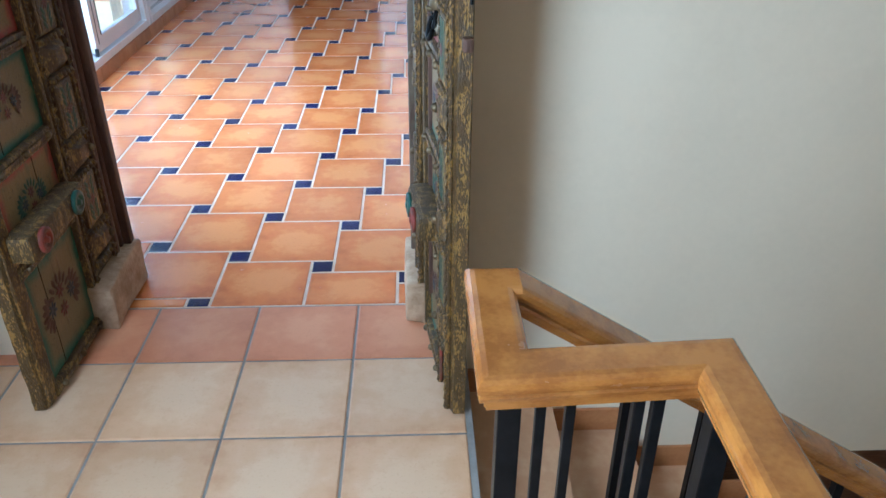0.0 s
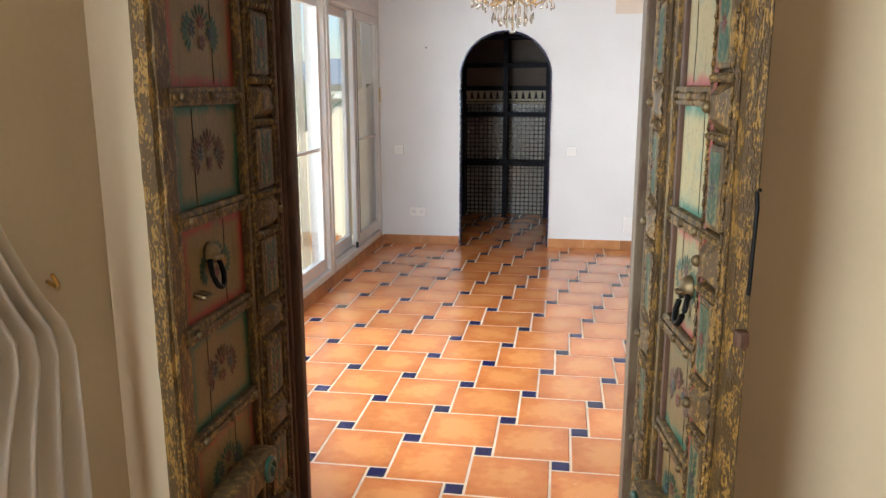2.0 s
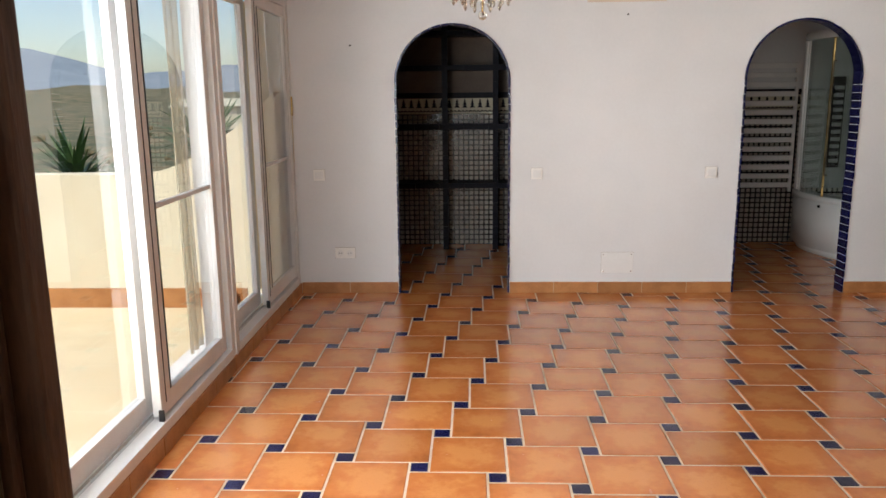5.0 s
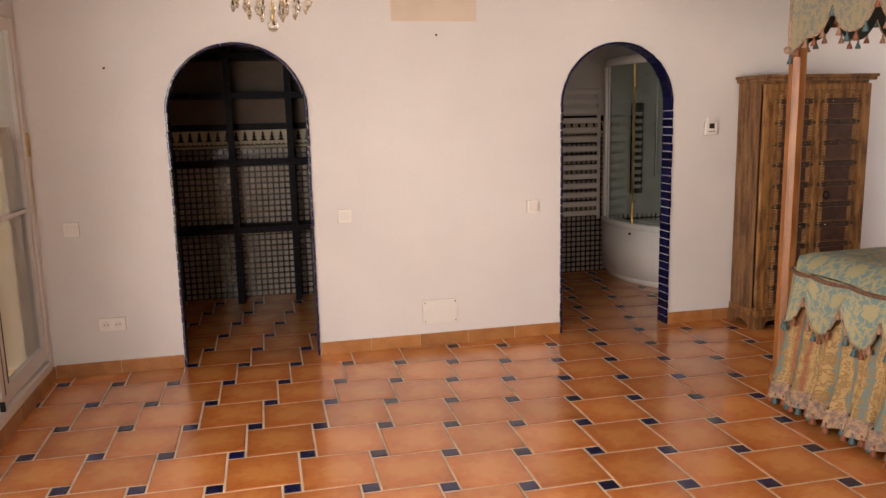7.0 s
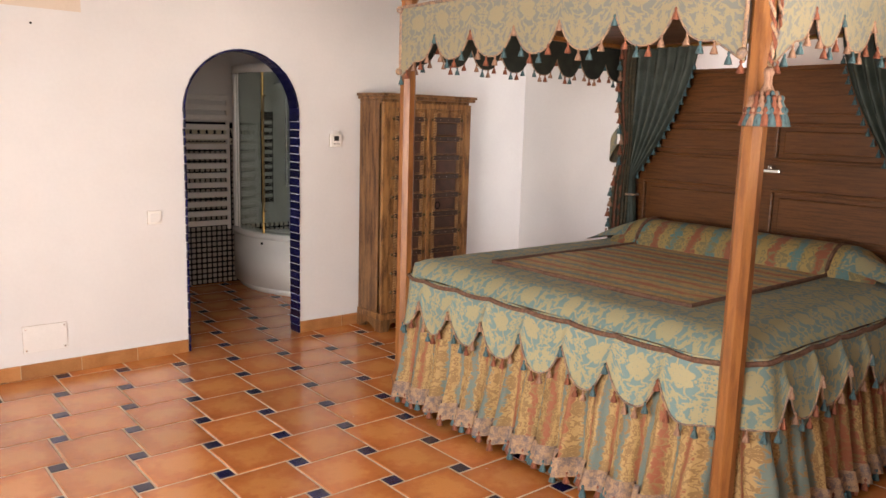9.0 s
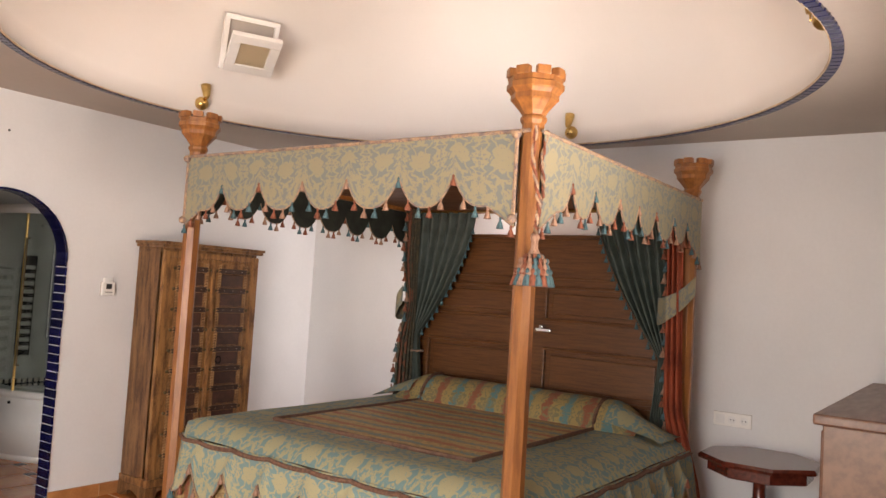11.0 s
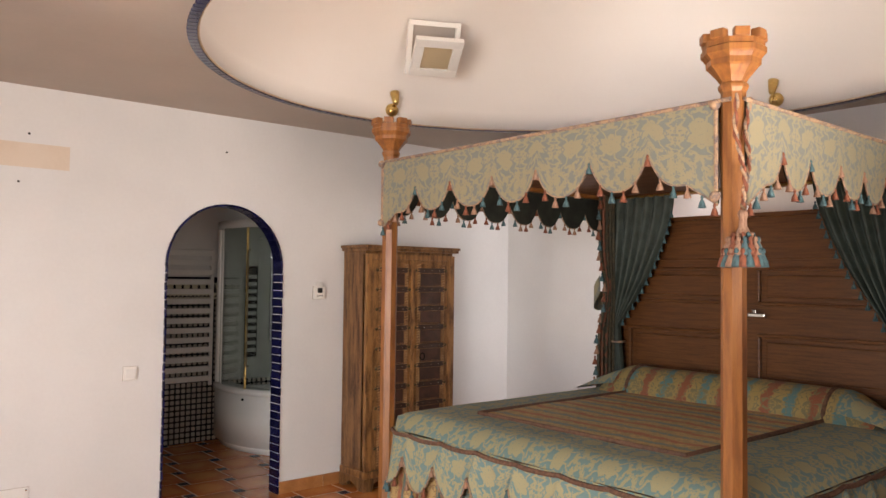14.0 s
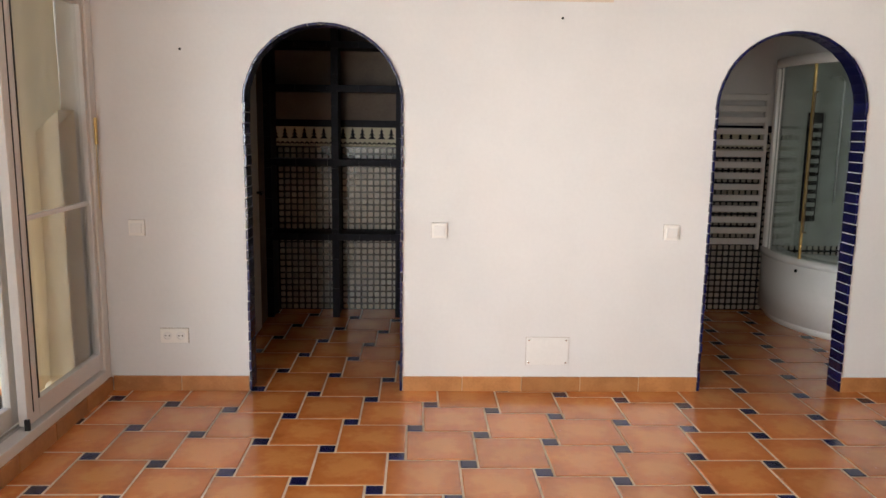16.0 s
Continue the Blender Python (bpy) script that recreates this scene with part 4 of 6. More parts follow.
def door_leaf(name, p0, p1, side, pil, stile_w, knock, label, seed):
    """Carved and painted leaf from its hinge p0 to its free edge p1; its face looks towards side (+1: +x)."""
    rnd = random.Random(seed)
    d = Vector((p1[0] - p0[0], p1[1] - p0[1], 0))
    L = d.length
    d.normalize()
    nrm = Vector((-d.y, d.x, 0)) if (-d.y) * side > 0 else Vector((d.y, -d.x, 0))
    o = Vector((p0[0], p0[1], 0))
    root = thing(name, (*p0, 0.01), label, "door", kind="structure")

    def place(s, z, lift):
        return o + d * s + nrm * lift + Vector((0, 0, z))

    def lb(a, b, za, zb, d0, d1, bev=0.004):
        bm = box(a, b, d0, d1, za, zb, bevel=bev)
        for v in bm.verts:
            v.co = place(v.co.x, v.co.z, v.co.y)
        return bm

    def face_uv(bm, a, b, za, zb):
        uvl = bm.loops.layers.uv.verify()
        for f in bm.faces:
            for lp in f.loops:
                q = lp.vert.co - o
                lp[uvl].uv = ((q.dot(d) - a) / (b - a), (q.z - za) / (zb - za))
        return bm

    Z0, Z1 = 0.01, 2.0
    bm = lb(0, L, Z0, Z1, -0.03, -0.002, 0.006)
    part("plank", bm, DOORW, root)
    # the free edge is gnawed and uneven
    bm = bmesh.new()
    n = 60
    rows = []
    for i in range(n + 1):
        z = Z0 + (Z1 - Z0) * i / n
        w = L + 0.004 + 0.016 * noise.noise(Vector((z * 2.3, seed, 0))) + 0.006 * noise.noise(Vector((z * 17, seed, 5)))
        rows.append([bm.verts.new(place(a, z, lf)) for a, lf in ((L - 0.03, -0.034), (w, -0.026), (w - 0.004, 0.004), (L - 0.03, 0.012))])
    for a, b in zip(rows, rows[1:]):
        for k in range(4):
            bm.faces.new((a[k], a[(k + 1) % 4], b[(k + 1) % 4], b[k]))
    part("worn_edge", bm, DOORG, root)
    pw = 0.15 if pil else 0.0
    e = L - pw
    part("stile", lb(0, 0.02, Z0, Z1, 0, 0.024, 0.005), DOORW, root)
    a0, b0 = 0.02, e - stile_w
    bm = lb(b0, e - (0.0 if pil else 0.012), Z0, Z1, -0.002, 0.014, 0.005)
    bmesh.ops.subdivide_edges(bm, edges=[q for q in bm.edges if q.calc_length() > 1.0], cuts=40)
    for v in bm.verts:
        v.co += d * rnd.uniform(-0.003, 0.003)
    part("stile", bm, DOORG, root)
    if pil:
        pilaster(root, place, e, L - 0.02, Z0, Z1, seed, True, -1)
    rails = [0.01, 0.40, 0.67, 0.935, 1.20, 1.472, 1.755]
    for z in rails:
        r = part("rail", lb(a0, b0 + 0.02, z, z + 0.042, -0.002, 0.020, 0.007), DOORW, root)
        part("rail_ridge", lb(a0, b0 + 0.01, z + 0.014, z + 0.028, 0.020, 0.025, 0.004), DOORG, r)
        for k in range(3):
            bm = bmesh.new()
            bmesh.ops.create_uvsphere(bm, u_segments=10, v_segments=6, radius=0.0105, matrix=Matrix.Translation(place(a0 + 0.03 + (b0 - a0 - 0.05) * k / 2, z + 0.021, 0.025)))
            part("stud", bm, OLD_BRASS, r, "", True)
    tops = rails[1:] + [2.0]
    for i, (za, zb) in enumerate(zip(rails, tops)):
        za += 0.042
        red = i in (1, 3, 5)
        m_ = (W_PALE_RED if red else W_PALE_TEAL) if pil and i > 2 else W_RED if red else W_TEAL
        f = part("panel", face_uv(lb(a0, b0, za, zb, -0.002, 0.004, 0.001), a0, b0, za, zb), m_, root)
        # a split in the boards
        sp = a0 + (b0 - a0) * (0.34 if i % 2 else 0.71)
        part("crack", tube(bmesh.new(), [place(sp + 0.004 * noise.noise(Vector((z * 9, i, seed))), z, 0.0042) for z in np.linspace(za + 0.006, zb - 0.006, 14)], 0.0014, 4), BLACKM, f)
        cx, cz = (a0 + b0) / 2, (za + zb) / 2
        r = min(b0 - a0, zb - za) * 0.19
        if pil and i in (4, 5):
            continue
        fan = []
        for sg in (-1, 1):
            for k in range(7):
                t = (0.0 if sg > 0 else math.pi) + (k - 3) * 0.36
                fan.append((cx + sg * 0.9 * r + 0.75 * r * math.cos(t), cz + 0.75 * r * math.sin(t), r * 0.36, t, 1))
        for k in range(9):
            t = math.pi * (0.5 + (k - 4) * 0.13)
            fan.append((cx + 0.9 * r * math.cos(t), cz + 0.25 * r + 0.9 * r * math.sin(t), r * 0.3, t, 1))
        part("painted_leaves", petals(fan, place, 0.0055), (P_LEAF if i % 2 else DOORD), f)
        for q, (sx, sz, pm) in enumerate(((0, 0.55, P_ROSE), (0, -0.45, P_ROSE), (-1.0, 0.0, P_OCHRE if i == 3 else P_BLUE), (1.0, 0.1, P_OCHRE if i == 3 else P_BLUE))):
            fl = []
            flower(fl, (cx + sx * r, cz + sz * r), r * 0.42, 7, rnd)
            fo = part("painted_flower", petals(fl, place, 0.007), pm, f)
    # knocker ring on its rosette
    ks, kz = knock
    kn = part("knocker_plate", lathe(bmesh.new(), [(0.028, 0), (0.026, 0.006), (0.022, 0.016), (0.014, 0.024), (0.003, 0.028)], (0, 0, 0), 20), OLD_BRASS, root, "dull brass rosette", True)
    kn.matrix_basis = Matrix.Translation(place(ks, kz, 0.004)) @ nrm.to_track_quat("Z", "Y").to_matrix().to_4x4()
    part("knocker_eye", tube(bmesh.new(), [place(ks - 0.010, kz - 0.008, 0.018), place(ks - 0.004, kz - 0.01, 0.036), place(ks + 0.004, kz - 0.01, 0.036), place(ks + 0.010, kz - 0.008, 0.018)], 0.006, 8), OLD_BRASS, root, "", True)
    bm = bmesh.new()
    tube(bm, [place(ks + 0.027 * math.sin(t), kz - 0.045 - 0.038 * math.cos(t), 0.024 + 0.010 * math.cos(t)) for t in np.arange(0, 6.28, 0.25)], 0.0068, 8, True)
    part("knocker_ring", bm, BLACKM, root, "dark iron ring", True)
    part("hasp", tube(bmesh.new(), [place(ks + side * 0.085, kz - 0.085, 0.006), place(ks + side * 0.085, kz - 0.09, 0.03), place(ks + side * 0.055, kz - 0.09, 0.03), place(ks + side * 0.055, kz - 0.085, 0.006)], 0.006, 6), OLD_BRASS, root)
    # carved block low on the leaf
    part("carved_block", lb(0.02, e - 0.04, 0.46, 0.54, 0.0, 0.075, 0.02), DOORW, root)
    for k in range(2):
        b2 = part("rosette", lathe(bmesh.new(), [(0.036, 0), (0.036, 0.01), (0.022, 0.013), (0.02, 0.006), (0.01, 0.006), (0.008, 0.016)], (0, 0, 0), 16), P_RED if k else P_TEAL, root, "", True)
        b2.matrix_basis = Matrix.Translation(place(0.09 + (e - 0.2) * k, 0.50, 0.073)) @ nrm.to_track_quat("Z", "Y").to_matrix().to_4x4()
    if pil:
        # iron latch and its long hook on the free edge
        part("latch", lb(L - 0.004, L + 0.024, 1.04, 1.072, -0.026, -0.002, 0.007), DOORD, root)
        part("latch_hook", tube(bmesh.new(), [place(L + 0.012, 1.14, -0.02), place(L + 0.014, 1.30, -0.022), place(L + 0.012, 1.33, -0.02), place(L + 0.024, 1.335, -0.02)], 0.004, 8), BLACKM, root)
    return root


door_leaf("door_1", (-0.105, 4.60), (-0.110, 4.18), 1, False, 0.07, (0.215, 1.125), "old carved and painted wooden door leaf standing open", 3)
door_leaf("door_2", (0.996, 4.565), (1.050, 4.125), -1, True, 0.015, (0.19, 1.085), "old carved and painted wooden door leaf with pilaster, open", 7)

for nm, x, sg, y0 in (("door_jamb_1", -0.135, 1, 4.605), ("door_jamb_2", 1.015, -1, 4.575)):
    root = thing(nm, (x, 4.7, 0.0), "carved and painted door frame post with plain outer board", "door frame", kind="structure")
    y1 = y0 + (0.19 if sg > 0 else 0.155)
    pilaster(root, lambda s, z, lift, x=x, sg=sg: Vector((x + sg * (0.035 + lift), s, z)), y0, y1, 0.16, 2.05, 3 if sg > 0 else 8, sg < 0, 1)
    part("frame_core", box(*((x, x + 0.028) if sg > 0 else (x - 0.028, x)), y0 - 0.06, y1, 0.16, 2.05, bevel=0.003), DOORD, root)
    for k in range(3):
        a = y1 + 0.002 + 0.021 * k
        part("moulding", box(*((x, x + 0.062 - 0.007 * (k % 2)) if sg > 0 else (x - 0.062 + 0.007 * (k % 2), x)), a, a + 0.019, 0.16, 2.05, bevel=0.007), (DOORD, DOORW, DOORD)[k] if sg > 0 else DOORG, root)
    a = y1 + 0.066
    part("board", box(*((x, x + 0.085) if sg > 0 else (x - 0.085, x)), a, 4.895, 0.16, 2.05, bevel=0.006), DOORD if sg > 0 else DOORJ, root)
    bm = box(*((x, x + 0.105) if sg > 0 else (x - 0.105, x)), 4.575, 4.9, 0.0, 0.16, bevel=0.014)
    bmesh.ops.subdivide_edges(bm, edges=bm.edges[:], cuts=2, use_grid_fill=True)
    for v in bm.verts:
        v.co += 0.009 * noise.noise_vector(v.co * 24)
        v.co.z = max(0.0, v.co.z)
    part("plinth", bm, STONE, root, "rough broken stone block", True)
solid("door_lintel", box(DL + 0.09, DR - 0.09, 4.56, 4.845, 2.0, 2.05, bevel=0.005), DOORD, "dark wooden door lintel", "door frame", "structure")


# ---- landing: stairs, rail, curtain ----
stairs = thing("staircase", (2.2, 3.8, -1.0), "tiled staircase going down beside the landing", "stairs", kind="structure")
for k in range(10):
    x0, z = 1.1 + 0.28 * k, -0.18 * (k + 1)
    part("tread", box(x0, x0 + 0.28, 3.25, 4.45, z - 0.04, z, bevel=0.004), LAND_TILE, stairs)
    part("riser", box(x0 - 0.012, x0, 3.25, 4.45, z, z + 0.18 - 0.042), RED_TILE, stairs)
    part("carriage", box(x0, x0 + 0.28, 3.27, 4.44, z - 0.25, z - 0.042), CREAM, stairs)
    part("skirting_tile", box(x0, x0 + 0.28, 4.438, 4.449, z, z + 0.09), TERRA_EDGE, stairs)


def rail_run(bm, pts, w=0.075, h=0.055):
    """Moulded handrail along points: a broad top over a narrower lower lip."""
    half = [(0.30, 1.0), (0.40, 0.97), (0.47, 0.88), (0.5, 0.76), (0.5, 0.66), (0.44, 0.62), (0.44, 0.56), (0.48, 0.50), (0.46, 0.38), (0.37, 0.30), (0.37, 0.16), (0.33, 0.12), (0.33, 0.0)]
    prof = half + [(-a, b) for a, b in half[::-1]]
    pts = [Vector(p) for p in pts]
    rings = []
    for i, p in enumerate(pts):
        din = (p - pts[i - 1]).normalized() if i else None
        dout = (pts[i + 1] - p).normalized() if i < len(pts) - 1 else None
        sides = [Vector((v.y, -v.x, 0)).normalized() for v in (din, dout) if v is not None]
        s = sum(sides, Vector()).normalized()
        s = s / max(0.4, s.dot(sides[0]))
        rings.append([bm.verts.new(p + s * (a * w) + Vector((0, 0, (b - 1) * h))) for a, b in prof])
    for a, b in zip(rings, rings[1:]):
        for k in range(len(prof)):
            bm.faces.new((a[k], a[(k + 1) % len(prof)], b[(k + 1) % len(prof)], b[k]))
    bm.faces.new(rings[0])
    bm.faces.new(rings[-1][::-1])
    return bm


balustrade = thing("stair_balustrade", (1.07, 3.3, 0.0), "varnished oak handrail on black iron balusters", "railing")
RA, RB, RC = (1.06, 3.46, 0.882), (1.06, 3.255, 0.882), (1.342, 3.27, 0.882)
part("handrail", rail_run(bmesh.new(), [(2.6, 3.47, -0.075), (1.105, 3.46, 0.882), RA, RB, RC, (1.357, 0.9, 0.882)]), RAILW, balustrade)
for x, y, zb, r in ((1.07, 3.27, 0.0, 0.016), (1.112, 3.26, -0.18, 0.007), (1.152, 3.26, -0.18, 0.007), (1.245, 3.265, -0.18, 0.008), (1.272, 3.265, -0.18, 0.008), (1.35, 3.24, -0.36, 0.016)):
    part("baluster", box(x - r, x + r, y - r, y + r, zb, 0.83, bevel=0.002), BLACKM, balustrade)
for k in range(8):
    x = 1.3 + 0.14 * k
    z = 0.88 - (x - 1.11) * 0.642
    part("baluster", box(x - 0.008, x + 0.008, 3.457, 3.473, z - 1.0, z - 0.05), BLACKM, balustrade)
for k in range(18):
    y = 3.13 - 0.12 * k
    part("baluster", box(1.352, 1.368, y - 0.008, y + 0.008, 0.0, 0.83), BLACKM, balustrade)

cur = thing("landing_curtain", (-0.37, 3.9, 2.4), "white voile curtain tied back on the landing wall", "curtain")


def voile(u, v):
    w = 0.62 - 0.34 * math.exp(-((v - 0.56) / 0.16) ** 2) + 0.05 * v
    z = 2.25 - 1.95 * v
    edge = 4.18 - 0.55 * (max(0.0, z - 1.0) / 1.25) ** 0.7
    y = edge - w * (1 - u)
    return (-0.355 + 0.022 * math.sin(u * 44 + 2 * v), y, z)


part("cloth", thicken(sheet(bmesh.new(), voile, 90, 30, 0.6, 2.0), 0.002), SHEER, cur)
bm = tube(bmesh.new(), [(-0.40, 4.20, 1.09), (-0.36, 4.18, 1.08), (-0.345, 4.16, 1.095), (-0.35, 4.15, 1.12)], 0.005, 8)
part("tieback_hook", bm, BRASS, cur)


# ---- four-poster bed ----
BX0, BX1, BY0, BY1 = 3.02, 4.99, 6.475, 8.52
bed = thing("four_poster_bed", (4.0, 7.48, 0.0), "honey pine four-poster bed with carved capitals and scalloped canopy", "bed")


def octa(bm, cx, cy, prof):
    return lathe(bm, prof, (cx, cy, 0), 8, math.pi / 8)


for cx, cy in ((BX0, BY0), (BX0, BY1), (BX1, BY0), (BX1, BY1)):
    p = part("post", octa(bmesh.new(), cx, cy, [(0.062, 0.0), (0.062, 0.07), (0.068, 0.08), (0.068, 0.10), (0.06, 0.115), (0.052, 0.13), (0.045, 0.15), (0.043, 2.20)]), HONEY, bed)
    c = part("capital", octa(bmesh.new(), cx, cy, [(0.043, 2.20), (0.052, 2.215), (0.052, 2.225), (0.045, 2.235), (0.055, 2.25), (0.085, 2.285), (0.094, 2.292), (0.094, 2.312), (0.104, 2.325), (0.112, 2.332), (0.112, 2.352), (0.106, 2.357), (0.106, 2.377), (0.09, 2.377)]), HONEY, p)
    bm = bmesh.new()
    for k in range(8):
        a = math.pi / 4 * k
        b2 = box(0.078, 0.112, -0.026, 0.026, 2.376, 2.408, bevel=0.004)
        b2.transform(Matrix.Translation((cx, cy, 0)) @ Matrix.Rotation(a, 4, "Z"))
        tmp = bpy.data.meshes.new("merlon")
        b2.to_mesh(tmp)
        b2.free()
        bm.from_mesh(tmp)
        bpy.data.meshes.remove(tmp)
    part("battlement", bm, HONEY, c)

hb = part("headboard", box(5.02, 5.06, BY0 + 0.05, BY1 - 0.05, 0.35, 1.93, bevel=0.004), OAK, bed, "brown panelled oak headboard")
for z0, z1 in ((0.90, 1.215), (1.385, 1.62)):
    for y0, y1 in ((6.60, 7.42), (7.56, 8.36)):
        w = 0.022
        for q in ((y0, y1, z0, z0 + w), (y0, y1, z1 - w, z1), (y0, y0 + w, z0 + w, z1 - w), (y1 - w, y1, z0 + w, z1 - w)):
            part("moulding", box(4.992, 5.02, *q, bevel=0.009), OAK, hb)
        part("raised_field", box(5.006, 5.02, y0 + 0.055, y1 - 0.055, z0 + 0.05, z1 - 0.05, bevel=0.010), OAK, hb)
part("rail_bead", box(5.008, 5.02, BY0 + 0.06, BY1 - 0.06, 1.665, 1.678, bevel=0.005), OAK, hb)
part("top_rail", box(5.0, 5.065, BY0 + 0.05, BY1 - 0.05, 1.93, 1.955, bevel=0.006), OAK, hb)
part("bed_frame", box(BX0 + 0.04, BX1, BY0 + 0.05, BY1 - 0.05, 0.25, 0.42, bevel=0.005), HONEY, bed)
part("slat_board", box(BX0 + 0.05, BX1 - 0.02, BY0 + 0.06, BY1 - 0.06, 0.42, 0.50), HONEY, bed)
te = part("tester", box(BX0, BX1, BY0 + 0.02, BY1 - 0.02, 2.125, 2.135), OAK, bed, "dark wooden canopy board")
for q in ((BX0 - 0.015, BX1 + 0.015, BY0 - 0.02, BY0 + 0.02), (BX0 - 0.015, BX1 + 0.015, BY1 - 0.02, BY1 + 0.02), (BX0 - 0.02, BX0 + 0.02, BY0 + 0.02, BY1 - 0.02), (BX1 - 0.02, BX1 + 0.02, BY0 + 0.02, BY1 - 0.02)):
    part("tester_rail", box(*q, 2.10, 2.165, bevel=0.004), HONEY, bed)

# tassels share three meshes
def tassel_bm(h=0.042, r=0.013):
    return lathe(bmesh.new(), [(0.0015, 0.0), (0.005, -0.004), (0.006, -0.010), (0.0035, -0.014), (r * 0.6, -h * 0.55), (r * 0.85, -h * 0.8), (r, -h), (r * 0.5, -h * 1.02)], (0, 0, 0), 8)


TASSELS = [mesh_of("tassel", tassel_bm(0.046, 0.015), m_, True) for m_ in (TAS_R, TAS_B, TAS_P)]


def scallop(s, L, n, lo, hi, tail):
    """Lower hem of a scalloped cloth at run s: lobes between pointed notches, longer tails at the ends."""
    k = s / L * n
    f = k - math.floor(k)
    z = lo + (hi - lo) * abs(2 * f - 1) ** 2.6
    e = min(s, L - s)
    if e < 0.12:
        z = min(z, lo + (tail - lo) * (1 - e / 0.12))
    return z


def valance(a, b, top, lo, hi, tail, n, out, nm, material, parent, every=5, lining=None, wob=0.006):
    """Hanging scalloped strip from a to b, with cord along its hem and tassels."""
    a, b, out = Vector((*a, 0)), Vector((*b, 0)), Vector((*out, 0))
    L = (b - a).length
    cols = n * 16

    def fn(u, v):
        z = top + (scallop(u * L, L, n, lo, hi, tail) - top) * v
        return a + (b - a) * u + out * (wob * math.sin(u * 19) * v) + Vector((0, 0, z))

    w = part(nm, thicken(sheet(bmesh.new(), fn, cols, 8, L, top - lo), 0.004), material, parent)
    part("hem_cord", tube(bmesh.new(), [fn(i / cols, 1.0) + out * 0.003 for i in range(cols + 1)], 0.0045, 5), CORD, w)
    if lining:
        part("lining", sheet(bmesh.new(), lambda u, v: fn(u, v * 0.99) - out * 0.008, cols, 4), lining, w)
    m = n * every
    for i in range(m + 1):
        u = min(0.995, max(0.005, (i + (0.0 if i % every else 0.0)) / m))
        p = fn(u, 1.0) + out * 0.006
        q = piece("tassel", TASSELS[(i * 7 + i // 3) % 3], w, Matrix.Translation(p))
    return w


valance((BX0 - 0.05, BY0 + 0.03), (BX0 - 0.05, BY1 - 0.0), 2.165, 1.88, 2.01, 1.80, 7, (-1, 0), "canopy_valance", VALC, bed, lining=DARKC)
valance((BX0 + 0.0, BY0 - 0.05), (BX1 + 0.02, BY0 - 0.05), 2.165, 1.88, 2.01, 1.80, 8, (0, -1), "canopy_valance", VALC, bed, lining=DARKC)
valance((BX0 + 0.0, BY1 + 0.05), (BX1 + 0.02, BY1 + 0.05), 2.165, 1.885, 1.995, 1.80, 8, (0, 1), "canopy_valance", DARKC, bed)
for pts in ([(BX0 - 0.055, BY0 - 0.02, 2.168), (BX0 - 0.055, BY1 + 0.02, 2.168)], [(BX0 - 0.02, BY0 - 0.055, 2.168), (BX1 + 0.02, BY0 - 0.055, 2.168)]):
    part("edge_cord", tube(bmesh.new(), pts, 0.008, 8), CORD, bed)
for x, y in ((BX0 - 0.055, BY0 + 0.035), (BX0 - 0.055, BY1)):
    part("corner_cord", tube(bmesh.new(), [(x, y, 2.16), (x, y, 1.82)], 0.008, 8), CORD, bed)
    for z in (2.155, 1.83):
        bm = bmesh.new()
        bmesh.ops.create_icosphere(bm, subdivisions=2, radius=0.02, matrix=Matrix.Translation((x - 0.008, y, z)))
        part("cord_knot", bm, CORD, bed, "", True)

# big hanging tassel on the near foot post
key = thing("key_tassel", (BX0 - 0.08, BY0 - 0.03, 2.0), "large rust, teal and cream tassel on twisted cord round the bedpost", "tassel")
kx, ky = BX0 - 0.055, BY0 - 0.065
for sg in (-1, 1):
    pts = [(BX0 - 0.02 + sg * 0.045, BY0 - 0.05 - sg * 0.0, 2.18), (BX0 - 0.055 + sg * 0.035, BY0 - 0.055, 2.05), (kx + sg * 0.028, ky - 0.01, 1.95), (kx + sg * 0.004, ky - 0.012, 1.875), (kx, ky, 1.80), (kx, ky, 1.765)]
    dense = []
    for i in range(len(pts) - 1):
        for k in range(8):
            dense.append(Vector(pts[i]).lerp(Vector(pts[i + 1]), k / 8))
    for ph in (0, 3.14):
        tw = [p + Vector((0.005 * math.cos(i * 0.9 + ph), 0.005 * math.sin(i * 0.9 + ph), 0)) for i, p in enumerate(dense)]
        part("cord", tube(bmesh.new(), tw, 0.0055, 6), CORD if ph else TAS_R, key)
bm = lathe(bmesh.new(), [(0.014, 0.075), (0.018, 0.06), (0.013, 0.045), (0.014, 0.02), (0.024, 0.0), (0.03, -0.012)], (kx, ky, 1.70), 16)
part("neck", bm, TAS_P, key, "", True)
rnd = random.Random(9)
for ringk, (rad, zz, cnt, h) in enumerate(((0.032, 1.70, 12, 0.055), (0.050, 1.685, 16, 0.06), (0.045, 1.655, 14, 0.06), (0.064, 1.645, 20, 0.055))):
    for k in range(cnt):
        a = 6.283 * k / cnt + ringk
        q = piece("tassel", TASSELS[rnd.randrange(3)], key, Matrix.Translation((kx + rad * math.cos(a), ky + rad * math.sin(a), zz)) @ Matrix.Scale(1.4, 4))

# bedspread, its skirt and panels
spread = thing("bedspread", (4.0, 7.48, 0.5), "teal and gold brocade bedspread with scalloped hem and striped gathered skirt", "bedspread")
SX0, SX1, SY0, SY1, ST = 2.985, 4.98, 6.425, 8.535, 0.80


